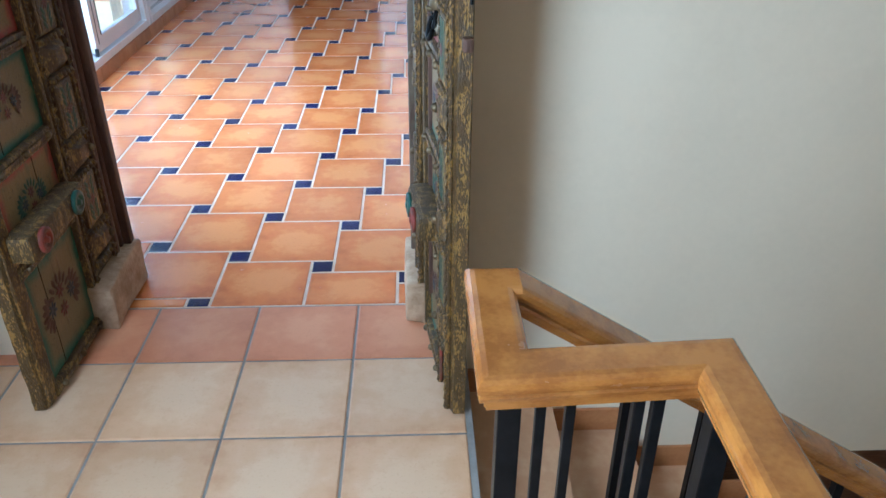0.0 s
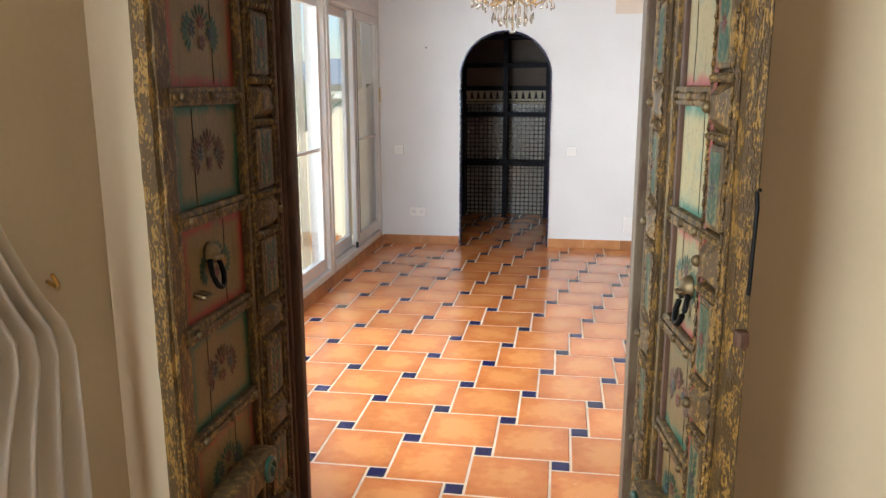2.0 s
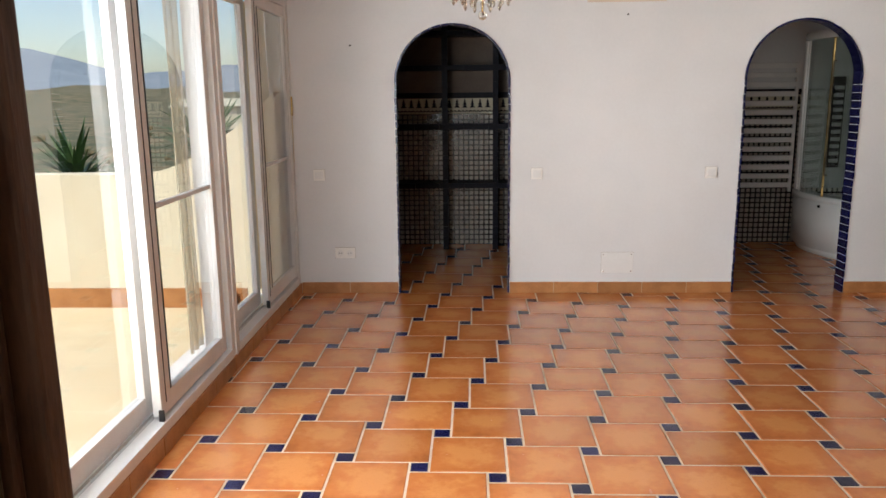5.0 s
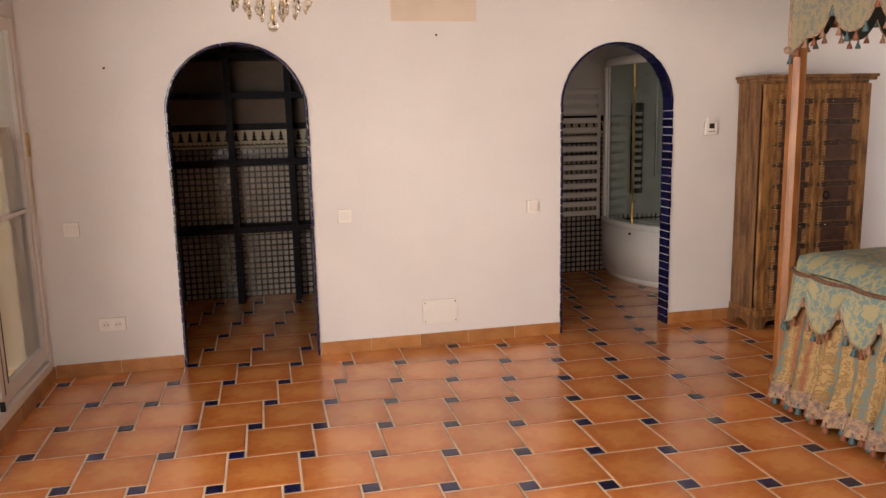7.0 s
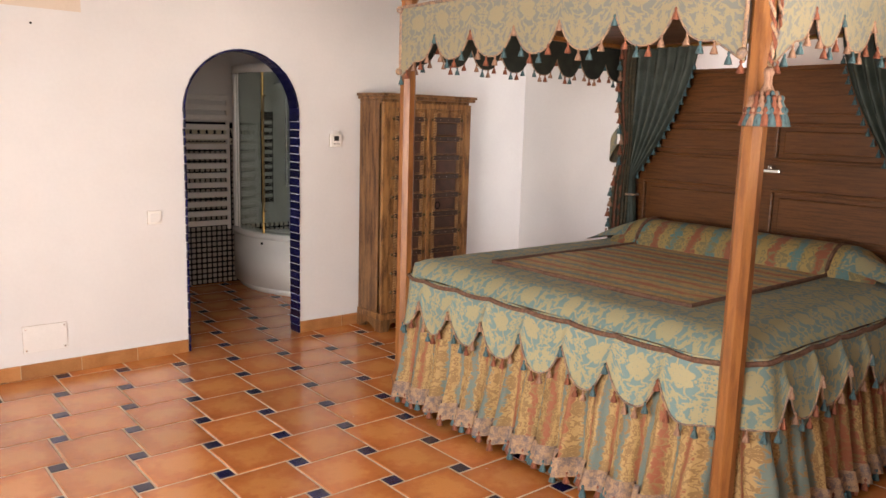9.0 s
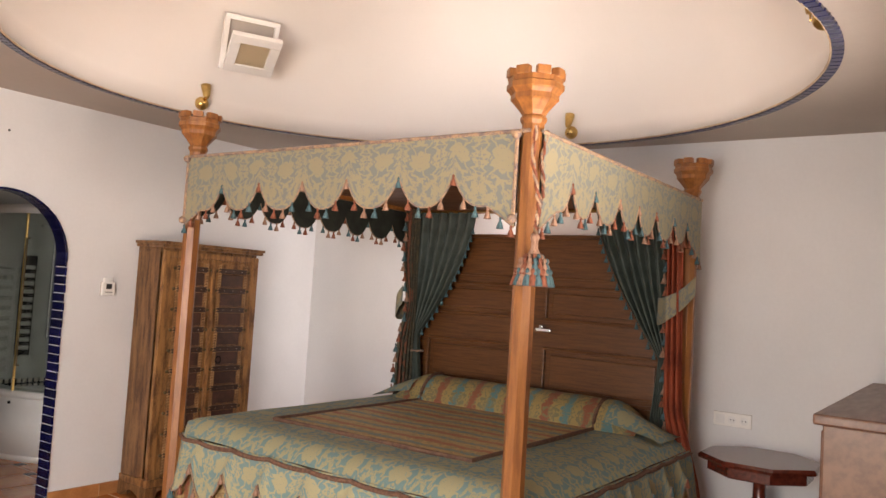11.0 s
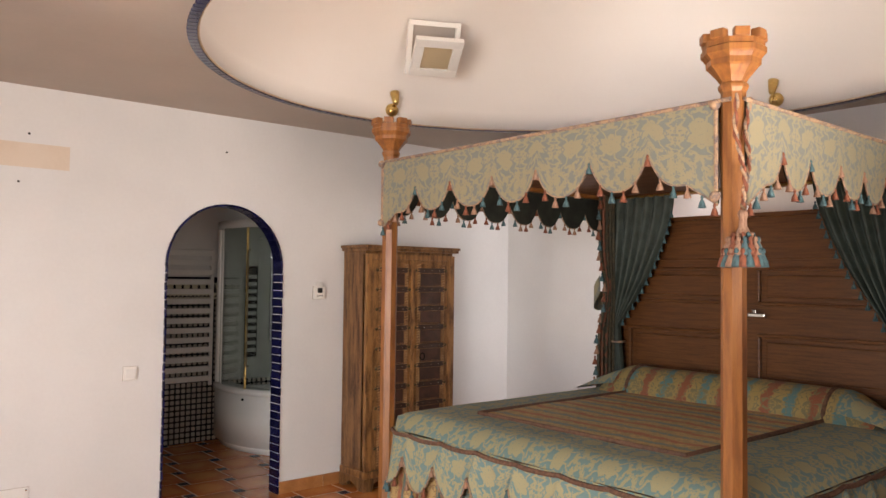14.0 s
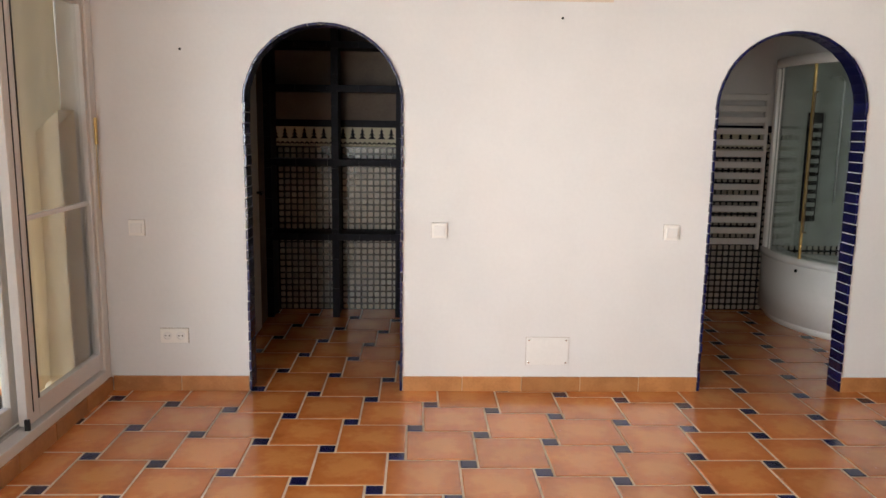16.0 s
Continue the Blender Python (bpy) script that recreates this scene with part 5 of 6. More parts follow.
def topfn(u, v):
    x, y = SX0 + (SX1 - SX0) * u, SY0 + (SY1 - SY0) * v
    e = min(x - SX0, y - SY0, SY1 - y)
    near = 0.13 - (x - SX0) - min(y - SY0, SY1 - y)
    if near > 0:
        x += 0.5 * near
        y += 0.5 * near * (1 if y < (SY0 + SY1) / 2 else -1)
    z = ST - 0.085 * (1 - min(1.0, e / 0.16)) ** 2.2 + 0.006 * noise.noise(Vector((x * 3, y * 3, 0)))
    return (x, y, z)


part("top_cover", sheet(bmesh.new(), topfn, 60, 60, SX1 - SX0, SY1 - SY0), BROC, spread)
SIDES = (((SX0, SY1), (SX0, SY0), (-1, 0), 8), ((SX0, SY0), (SX1, SY0), (0, -1), 8), ((SX1, SY1), (SX0, SY1), (0, 1), 8))
for a, b, out, n in SIDES:
    va, vb, vo = Vector((*a, 0)), Vector((*b, 0)), Vector((*out, 0))
    run = (vb - va).normalized() * -0.03
    va, vb = va - run, vb + run
    L = (vb - va).length
    cols = n * 16

    def tuck(u, L=L, a=a, b=b):
        """How far the cloth stands out: it draws in beside the foot posts."""
        e = min(u * L if a[0] == SX0 else 9.0, (1 - u) * L if b[0] == SX0 else 9.0)
        return min(1.0, e / 0.14) ** 0.7

    def hem(u, v, va=va, vb=vb, vo=vo, L=L, n=n, tuck=tuck):
        zl = scallop(u * L, L, n, 0.455, 0.605, 0.46)
        z = 0.717 + (zl - 0.717) * v
        return va + (vb - va) * u + vo * ((0.012 + 0.055 * v ** 0.8 + 0.008 * math.sin(u * 37) * v) * tuck(u) - 0.075 * (1 - tuck(u))) + Vector((0, 0, z + 0.006 * noise.noise(Vector((u * 9, 0, v)))))

    w = part("hem", thicken(sheet(bmesh.new(), hem, cols, 8, L, 0.25), 0.004), BROC, spread)
    part("braid", tube(bmesh.new(), [hem(i / cols, 0.06) + vo * 0.006 for i in range(cols + 1)], 0.011, 6), TRIM, w)
    part("hem_cord", tube(bmesh.new(), [hem(i / cols, 1.0) + vo * 0.004 for i in range(cols + 1)], 0.0045, 5), CORD, w)
    for i in range(n * 5 + 1):
        u = min(0.995, max(0.005, i / (n * 5)))
        piece("tassel", TASSELS[(i * 5 + i // 3) % 3], w, Matrix.Translation(hem(u, 1.0) + vo * 0.012))
    folds = 15

    def skirt(u, v, va=va, vb=vb, vo=vo, L=L, tuck=tuck):
        ph = u * folds * 6.283 + 2.4 * noise.noise(Vector((u * 7, vo.x * 3, 4))) + 0.5 * math.sin(v * 3 + u * 11)
        amp = (0.014 + 0.062 * v) * (0.75 + 0.6 * noise.noise(Vector((u * 11, vo.y * 5, 8))))
        fold = 0.75 * (1 - 2 * abs(math.sin(ph / 2)) ** 0.8) + 0.22 * math.sin(2.3 * ph + 1)
        lift = 0.018 * noise.noise(Vector((u * 6, vo.x, 2)))
        return va + (vb - va) * (u + 0.009 * math.sin(ph) * v) + vo * ((0.012 + 0.09 * v) * tuck(u) + amp * fold - 0.075 * (1 - tuck(u)) * (1 - 0.7 * v)) + Vector((0, 0, 0.60 - (0.535 - lift) * v))

    s = part("skirt", thicken(sheet(bmesh.new(), skirt, folds * 14, 12, L * 1.8, 0.55), 0.003), SKIRT, spread)
    net = lambda u, v, f=skirt, vo=vo: f(u, 0.86) + vo * (0.008 + 0.024 * v) + Vector((0, 0, -0.085 * v))
    part("fringe_net", thicken(sheet(bmesh.new(), net, folds * 14, 2), 0.004), CORD, s)
    m = folds * 5
    for i in range(m):
        u = (i + 0.5) / m
        piece("tassel", TASSELS[(i * 4 + i // 2) % 3], s, Matrix.Translation(net(u, 0.85) + Vector((0, 0, 0.012))) @ Matrix.Scale(1.15, 4))
RX0, RX1, RY0, RY1 = 3.33, 4.74, 6.86, 8.11
rug = part("centre_panel", thicken(sheet(bmesh.new(), lambda u, v: (RX0 + (RX1 - RX0) * u, RY0 + (RY1 - RY0) * v, ST + 0.007 + 0.005 * noise.noise(Vector((u * 4, v * 4, 1)))), 30, 30, RX1 - RX0, RY1 - RY0), 0.004), RUG, spread, "striped rust and gold centre panel")
part("braid", tube(bmesh.new(), [(RX1, RY0, ST + 0.008), (RX0, RY0, ST + 0.008), (RX0, RY1, ST + 0.008), (RX1, RY1, ST + 0.008)], 0.012, 6), TRIM, rug)

bol = thing("bolster", (4.83, 7.48, 0.80), "striped brocade bolster with teal ends against the headboard", "pillow")


def bolf(u, v):
    a = math.pi * (1.12 * v - 0.06)
    y = 6.62 + 1.72 * u
    e = min(u, 1 - u) * 1.72
    k = 1.0 - 0.7 * max(0.0, 1 - e / 0.2) ** 2
    return (4.79 - 0.19 * math.cos(a) * (0.9 + 0.1 * k), y, ST - 0.02 + k * 0.185 * math.sin(a) + 0.006 * noise.noise(Vector((y * 4, v * 3, 2))))


part("cover", sheet(bmesh.new(), bolf, 60, 20, 1.72, 0.6), BOLST, bol)
for u in (0.14, 0.86):
    part("braid", tube(bmesh.new(), [Vector(bolf(u, i / 20)) + Vector((0, 0, 0.004)) for i in range(21)], 0.012, 6), TRIM, bol)
for sg, y in ((-1, 6.62), (1, 8.34)):
    part("end", sheet(bmesh.new(), lambda u, v, y=y, sg=sg: (4.58 + 0.42 * u, y + sg * (0.16 * v) - sg * 0.16 * (1 - v), ST - 0.01 + 0.16 * math.sin(math.pi * min(1, u + 0.15)) * (1 - v) ** 0.7), 16, 10, 0.4, 0.3), BROC, bol)

lamp = thing("reading_light", (4.99, 7.39, 1.32), "small polished metal reading light on the headboard", "lamp")
part("arm", box(4.95, 5.003, 7.40, 7.425, 1.335, 1.36, bevel=0.004), CHROME, lamp)
part("head", box(4.93, 4.965, 7.335, 7.445, 1.315, 1.34, bevel=0.006), CHROME, lamp)
part("lens", box(4.927, 4.931, 7.345, 7.435, 1.32, 1.335), PLASTIC, lamp)


def bed_curtain(yc, sg, label):
    """Head curtain of green damask, gathered and tied back; outer drape beside it."""
    t = thing("bed_curtain", (4.95, yc, 2.1), label, "curtain", "bed curtains")
    tie = 1.22

    def green(u, v):
        z = 2.10 - 1.32 * v
        k = min(1.0, v / ((2.10 - tie) / 1.32))
        w = (0.44 if sg < 0 else 0.36) * (1 - k ** 1.6) + 0.06 + (0.05 * max(0, v - 0.68) * 3)
        y = yc + sg * ((-0.05 if sg < 0 else 0.03 + 0.08 * (1 - k)) + w * (1 - u))
        return (4.93 + 0.02 * math.sin(u * 40 + v), y, z)

    part("inner_drape", thicken(sheet(bmesh.new(), green, 70, 24, 0.9, 1.3), 0.003), GREENC, t, "dark green damask")
    for i in range(14):
        p = Vector(green(0.0, 0.08 + 0.6 * i / 14))
        piece("tassel", TASSELS[1], t, Matrix.Translation(p + Vector((-0.015, 0, 0))))
    bm = tube(bmesh.new(), [(4.93 + 0.045 * math.cos(a), yc + sg * 0.0 + 0.05 * math.sin(a), tie - 0.12) for a in np.arange(0, 6.28, 0.4)], 0.008, 6, True)
    part("tie_cord", bm, CORD, t)
    outer_m = OLDSTR if sg < 0 else REDV
    wide = 0.17

    def outer_f(u, v):
        z = 2.12 - 2.06 * v
        if sg > 0:
            low = max(0.0, 0.95 - z) / 0.9
            y0 = yc + 0.06 - 0.05 * v - 0.05 * low
            y1 = yc - 0.03 - 0.09 * v - 0.10 * low
            fold = 0.022 * math.sin(u * 21 + 2.2 * v) + 0.012 * math.sin(u * 43 + 1)
            return (4.865 + fold + 0.17 * min(1.0, low * 2), y0 + (y1 - y0) * u, z)
        k = 1 - 0.45 * math.exp(-((z - 1.45) / 0.2) ** 2) + 0.25 * v
        x = 4.92 - wide * k * u if sg < 0 else 4.86 + 0.40 * u * k
        return (x, yc - sg * (0.03 + 0.02 * math.sin(u * 30 + v * 2)), z)

    o = part("outer_drape", thicken(sheet(bmesh.new(), outer_f, 50, 26, 0.6, 2.0), 0.003), outer_m, t)
    for i in range(26):
        p = Vector(outer_f(1.0 if sg < 0 else 0.0, 0.02 + 0.9 * i / 26))
        piece("tassel", TASSELS[i % 3], o, Matrix.Translation(p + Vector((-0.012, 0.01 * (i % 2), 0))) @ Matrix.Scale(1.3, 4))
    if sg < 0:
        part("red_backing", thicken(sheet(bmesh.new(), lambda u, v: (4.95 - 0.25 * u * v, yc + 0.07 + 0.01 * math.sin(20 * u), 1.4 - 1.35 * v), 20, 12), 0.003), REDV, t)

    def tieb(u, v):
        if sg > 0:
            return (4.80 + 0.16 * abs(u - 0.35), yc + 0.085 - 0.20 * u, 1.50 + 0.16 * u ** 2 + (v - 0.5) * (0.16 - 0.05 * u))
        a = -0.6 + 4.2 * u
        return (4.86 - 0.11 * math.cos(a), yc - sg * (0.06) + 0.05 * math.sin(a), 1.50 - 0.12 * math.sin(math.pi * u) + (v - 0.5) * 0.13)

    part("tieback", thicken(sheet(bmesh.new(), tieb, 20, 4, 0.5, 0.14), 0.006), VALC, t)
    return t


bed_curtain(8.40, -1, "green and striped bed curtain tied back with tassel edging")
bed_curtain(6.52, 1, "green and rust velvet bed curtain tied back with tassel edging")
rod = part("curtain_rod", tube(bmesh.new(), [(4.93, 6.5, 2.105), (4.93, 8.45, 2.105)], 0.008, 8), BRASS, bed)


# ---- wardrobe ----
CARVED = mat("pale carved teak", (0.44, 0.26, 0.115), (0.20, 0.10, 0.04), 0.5, 14, 80, 0.3)
STRAP = mat("dark iron-bound strap", (0.055, 0.026, 0.017), (0.028, 0.014, 0.010), 0.4, 12, 70, 0.4)
bm = bmesh.new()
bmesh.ops.create_icosphere(bm, subdivisions=1, radius=0.0055)
STUD = mesh_of("stud", bm, CHROME, True)
bm = bmesh.new()
bmesh.ops.create_icosphere(bm, subdivisions=2, radius=0.0125)
BOSS = mesh_of("boss", bm, OLD_BRASS, True)
CX0, CX1, CY0, CY1, CH = 3.638, 4.468, 9.625, 9.935, 1.75
ward = thing("wardrobe", (4.04, 9.78, 0.0), "worn carved teak wardrobe with studded dark panels", "wardrobe")
part("side_panel", box(CX0, CX0 + 0.025, CY0 + 0.03, CY1, 0.14, CH - 0.05, bevel=0.003), CABW, ward)
part("side_panel", box(CX1 - 0.025, CX1, CY0 + 0.03, CY1, 0.14, CH - 0.05, bevel=0.003), CABW, ward)
part("back_panel", box(CX0 + 0.025, CX1 - 0.025, CY1 - 0.02, CY1, 0.14, CH - 0.05), CABW, ward)
part("top_board", box(CX0, CX1, CY0 + 0.03, CY1, CH - 0.05, CH - 0.03), CABW, ward)
part("cornice", box(CX0 - 0.022, CX1 + 0.022, CY0 - 0.022, CY1, CH - 0.03, CH - 0.008, bevel=0.006), CABW, ward)
part("cornice_cap", box(CX0 - 0.032, CX1 + 0.032, CY0 - 0.032, CY1, CH - 0.008, CH + 0.012, bevel=0.004), CABW, ward)
for a in (CX0, CX1 - 0.06):
    part("corner_post", box(a, a + 0.06, CY0, CY0 + 0.06, 0.12, CH - 0.05, bevel=0.008), CABL, ward)
part("top_rail", box(CX0 + 0.06, CX1 - 0.06, CY0 + 0.004, CY0 + 0.04, CH - 0.09, CH - 0.05, bevel=0.003), CABL, ward)
part("bottom_rail", box(CX0 - 0.012, CX1 + 0.012, CY0 - 0.012, CY1, 0.09, 0.14, bevel=0.006), CABL, ward)
for k in range(2):
    x0 = CX0 + 0.062 + 0.354 * k
    x1 = x0 + 0.351
    d = part("door", box(x0, x1, CY0 + 0.008, CY0 + 0.035, 0.142, CH - 0.092, bevel=0.003), CABL, ward)
    for r in range(10):
        z0 = 0.175 + 0.143 * r
        part("panel", box(x0 + 0.075, x1 - 0.075, CY0 + 0.003, CY0 + 0.009, z0, z0 + 0.098, bevel=0.003), CABD, d)
        part("panel_bead", box(x0 + 0.08, x1 - 0.08, CY0 - 0.001, CY0 + 0.003, z0 + 0.006, z0 + 0.011, bevel=0.001), CABW, d)
        st = part("strap", box(x0 + 0.05, x1 - 0.05, CY0 - 0.007, CY0 + 0.009, z0 + 0.102, z0 + 0.139, bevel=0.004), STRAP, d)
        for q in range(3):
            piece("stud", STUD, st, Matrix.Translation((x0 + 0.10 + (x1 - x0 - 0.2) * q / 2, CY0 - 0.008, z0 + 0.12)))
        for xx in (x0 + 0.028, x1 - 0.028):
            piece("boss", BOSS, d, Matrix.Translation((xx, CY0 + 0.004, z0 + 0.12)))
    part("head_scroll", tube(bmesh.new(), [(x0 + 0.07 + (x1 - x0 - 0.14) * q / 16, CY0 + 0.004, CH - 0.118 + 0.010 * abs(math.sin(q * 0.59))) for q in range(17)], 0.008, 6), CABL, d)
    for sx in (x0 + 0.056, x1 - 0.056):
        bm = bmesh.new()
        for q in range(76):
            z = 0.17 + 0.0193 * q
            tube(bm, [(sx - 0.013, CY0 + 0.004, z), (sx - 0.004, CY0 - 0.004, z + 0.009), (sx + 0.006, CY0 - 0.004, z + 0.004), (sx + 0.013, CY0 + 0.004, z + 0.013)], 0.0045, 5)
        tagged(part("carved_strip", bm, CARVED, d), "carved leaf scroll worn pale")
        part("carved_fillet", box(sx - 0.003 + (0.018 if sx < x0 + 0.1 else -0.018), sx + 0.003 + (0.018 if sx < x0 + 0.1 else -0.018), CY0 + 0.001, CY0 + 0.009, 0.15, CH - 0.1, bevel=0.002), CABW, d)
part("astragal", box(CX0 + 0.397, CX0 + 0.433, CY0 - 0.010, CY0 + 0.009, 0.142, CH - 0.09, bevel=0.008), CABL, ward)
bm = tube(bmesh.new(), [(4.135 + 0.022 * math.sin(t), CY0 - 0.02, 0.935 + 0.026 * math.cos(t)) for t in np.arange(0, 6.28, 0.4)], 0.005, 6, True)
part("ring_handle", bm, BLACKM, ward)


def shaped_apron(n, at, thick, low, top):
    """Board on edge with a cut-out lower line: at(u) gives its foot, thick the way into the depth."""
    bm = bmesh.new()
    rows = []
    for i in range(n + 1):
        p = Vector((*at(i / n), 0))
        rows.append([bm.verts.new(p + q) for q in (Vector((0, 0, low(i / n))), Vector((0, 0, top)), Vector((*thick, top)), Vector((*thick, low(i / n))))])
    for a, b in zip(rows, rows[1:]):
        for k in range(4):
            bm.faces.new((a[k], a[(k + 1) % 4], b[(k + 1) % 4], b[k]))
    bm.faces.new(rows[0])
    bm.faces.new(rows[-1][::-1])
    return bm


part("plinth", shaped_apron(48, lambda u: (CX0 - 0.014 + 0.858 * u, CY0 - 0.014), (0, 0.024), lambda u: 0.0 if min(u, 1 - u) < 0.09 else 0.014 + 0.05 * abs(math.sin(3 * math.pi * u)), 0.09), CABW, ward)
part("plinth", shaped_apron(24, lambda u: (CX0 - 0.014, CY0 + 0.012 + 0.298 * u), (0.024, 0), lambda u: 0.0 if min(u, 1 - u) < 0.2 else 0.015 + 0.035 * math.sin(math.pi * (u - 0.2) / 0.6), 0.09), CABW, ward)
for x in (CX0 + 0.0, CX1 - 0.05):
    part("foot", box(x, x + 0.05, CY1 - 0.06, CY1 - 0.01, 0.0, 0.09), CABW, ward)


# ---- small table, chest ----
tab = thing("side_table", (5.05, 6.02, 0.0), "octagonal red mahogany pedestal side table", "table")
part("table_top", lathe(bmesh.new(), [(0.30, 0.69), (0.33, 0.695), (0.335, 0.71), (0.32, 0.725), (0.0, 0.725)], (5.06, 6.05, 0), 8, math.pi / 8), MAHOG, tab)
part("apron", lathe(bmesh.new(), [(0.27, 0.63), (0.28, 0.635), (0.28, 0.69)], (5.06, 6.05, 0), 8, math.pi / 8), MAHOG, tab)
part("column", lathe(bmesh.new(), [(0.05, 0.17), (0.055, 0.2), (0.04, 0.24), (0.05, 0.28), (0.055, 0.32), (0.038, 0.36), (0.05, 0.42), (0.055, 0.46), (0.035, 0.5), (0.033, 0.62), (0.06, 0.64)], (5.06, 6.05, 0), 20), MAHOG, tab, "", True)
for k in range(4):
    a = math.radians(45 + 90 * k)
    pts = [(5.06 + r * math.cos(a), 6.05 + r * math.sin(a), z) for r, z in ((0.03, 0.26), (0.09, 0.24), (0.16, 0.17), (0.24, 0.07), (0.31, 0.025))]
    part("leg", tube(bmesh.new(), pts, [0.03, 0.032, 0.028, 0.024, 0.022], 8), MAHOG, tab)

chest = thing("chest", (4.5, 5.2, 0.0), "tall dark walnut chest with flat top", "chest")
part("body", box(3.60, 5.36, 4.93, 5.52, 0.06, 1.14, bevel=0.006), CHESTW, chest)
part("top", box(3.57, 5.39, 4.90, 5.55, 1.14, 1.18, bevel=0.008), CHESTW, chest)
part("base", box(3.58, 5.38, 4.91, 5.54, 0.0, 0.06, bevel=0.004), CHESTW, chest)
for k in range(3):
    dr = part("drawer", box(3.66, 5.30, 5.52, 5.534, 0.1 + 0.345 * k, 0.42 + 0.345 * k, bevel=0.004), CHESTW, chest)
    for x in (4.0, 4.95):
        bm = bmesh.new()
        bmesh.ops.create_uvsphere(bm, u_segments=12, v_segments=8, radius=0.015, matrix=Matrix.Translation((x, 5.545, 0.26 + 0.345 * k)))
        part("knob", bm, BRASS, dr, "", True)


# ---- chandelier ----
HX, HY, HB = 0.39, 7.81, 1.84
ch = thing("chandelier", (HX, HY, 2.62), "crystal chandelier with curved arms and hanging drops", "chandelier")
part("rod", tube(bmesh.new(), [(HX, HY, CZ), (HX, HY, 2.3)], 0.006, 8), BRASS, ch)
part("canopy", lathe(bmesh.new(), [(0.05, 0.0), (0.045, -0.02), (0.015, -0.035)], (HX, HY, CZ), 20), BRASS, ch, "", True)
part("stem", lathe(bmesh.new(), [(0.01, 0.32), (0.03, 0.3), (0.015, 0.26), (0.022, 0.2), (0.04, 0.15), (0.018, 0.1), (0.03, 0.06), (0.01, 0.0)], (HX, HY, 2.02), 16), CRYSTAL, ch, "", True)
drop = mesh_of("crystal_drop", lathe(bmesh.new(), [(0.001, 0.0), (0.003, -0.006), (0.008, -0.022), (0.0095, -0.03), (0.006, -0.042), (0.001, -0.05)], (0, 0, 0), 6), CRYSTAL)
bead = mesh_of("crystal_bead", lathe(bmesh.new(), [(0.001, 0.006), (0.005, 0.003), (0.005, -0.003), (0.001, -0.006)], (0, 0, 0), 6), CRYSTAL)
rnd = random.Random(4)
for k in range(8):
    a = 2 * math.pi * k / 8 + 0.2
    c, s = math.cos(a), math.sin(a)
    pts = [(HX + r * c, HY + r * s, z) for r, z in ((0.02, 2.12), (0.08, 2.05), (0.15, 2.02), (0.215, 2.05), (0.245, 2.11))]
    arm = part("arm", tube(bmesh.new(), pts, 0.007, 8), BRASS, ch, "", True)
    part("cup", lathe(bmesh.new(), [(0.005, 0.0), (0.03, 0.006), (0.033, 0.012), (0.012, 0.012), (0.011, 0.06), (0.004, 0.085)], (HX + 0.245 * c, HY + 0.245 * s, 2.11), 12), PLASTIC, arm, "", True)
    for q in range(5):
        b = a + 0.16 * (q - 2)
        r = 0.245 + 0.015 * (q % 2)
        for i in range(rnd.randrange(2, 6)):
            piece("crystal_bead", bead, arm, Matrix.Translation((HX + r * math.cos(b), HY + r * math.sin(b), 2.105 - 0.014 * i)))
        piece("crystal_drop", drop, arm, Matrix.Translation((HX + r * math.cos(b), HY + r * math.sin(b), 2.10 - 0.014 * (i + 0.6))) @ Matrix.Rotation(rnd.uniform(0, 3), 4, "Z"))
for rr, cnt, z in ((0.05, 8, 2.00), (0.09, 12, 2.01), (0.13, 14, 2.03)):
    for k in range(cnt):
        b = 2 * math.pi * k / cnt
        for i in range(4):
            piece("crystal_bead", bead, ch, Matrix.Translation((HX + rr * math.cos(b), HY + rr * math.sin(b), z - 0.014 * i)))
        piece("crystal_drop", drop, ch, Matrix.Translation((HX + rr * math.cos(b), HY + rr * math.sin(b), z - 0.055 - 0.02 * (k % 2))))
bm = bmesh.new()
bmesh.ops.create_uvsphere(bm, u_segments=16, v_segments=10, radius=0.02, matrix=Matrix.Translation((HX, HY, HB + 0.02)))
part("ball", bm, CRYSTAL, ch, "", True)
part("ball_link", tube(bmesh.new(), [(HX, HY, 2.03), (HX, HY, HB + 0.035)], 0.003, 6), BRASS, ch)


# ---- wall fittings ----
def switch(x, z):
    t = thing("light_switch", (x, YN, z), "white plastic light switch on the plaster", "switch", "light switches")
    # thin darker rim drawn round the plate in place of its shadow edge
    part("shadow_gap", box(x - 0.0432, x + 0.0432, YN - 0.004, YN, z - 0.0432, z + 0.0432), SHADED_PLASTER, t)
    part("plate", box(x - 0.042, x + 0.042, YN - 0.016, YN - 0.004, z - 0.042, z + 0.042, bevel=0.003), PLASTIC, t)
    part("rocker", box(x - 0.030, x + 0.030, YN - 0.024, YN - 0.016, z - 0.027, z + 0.027, bevel=0.002), WHITE_PAINT, t)


for x in (-0.816, 0.818, 2.10):
    switch(x, 0.917)


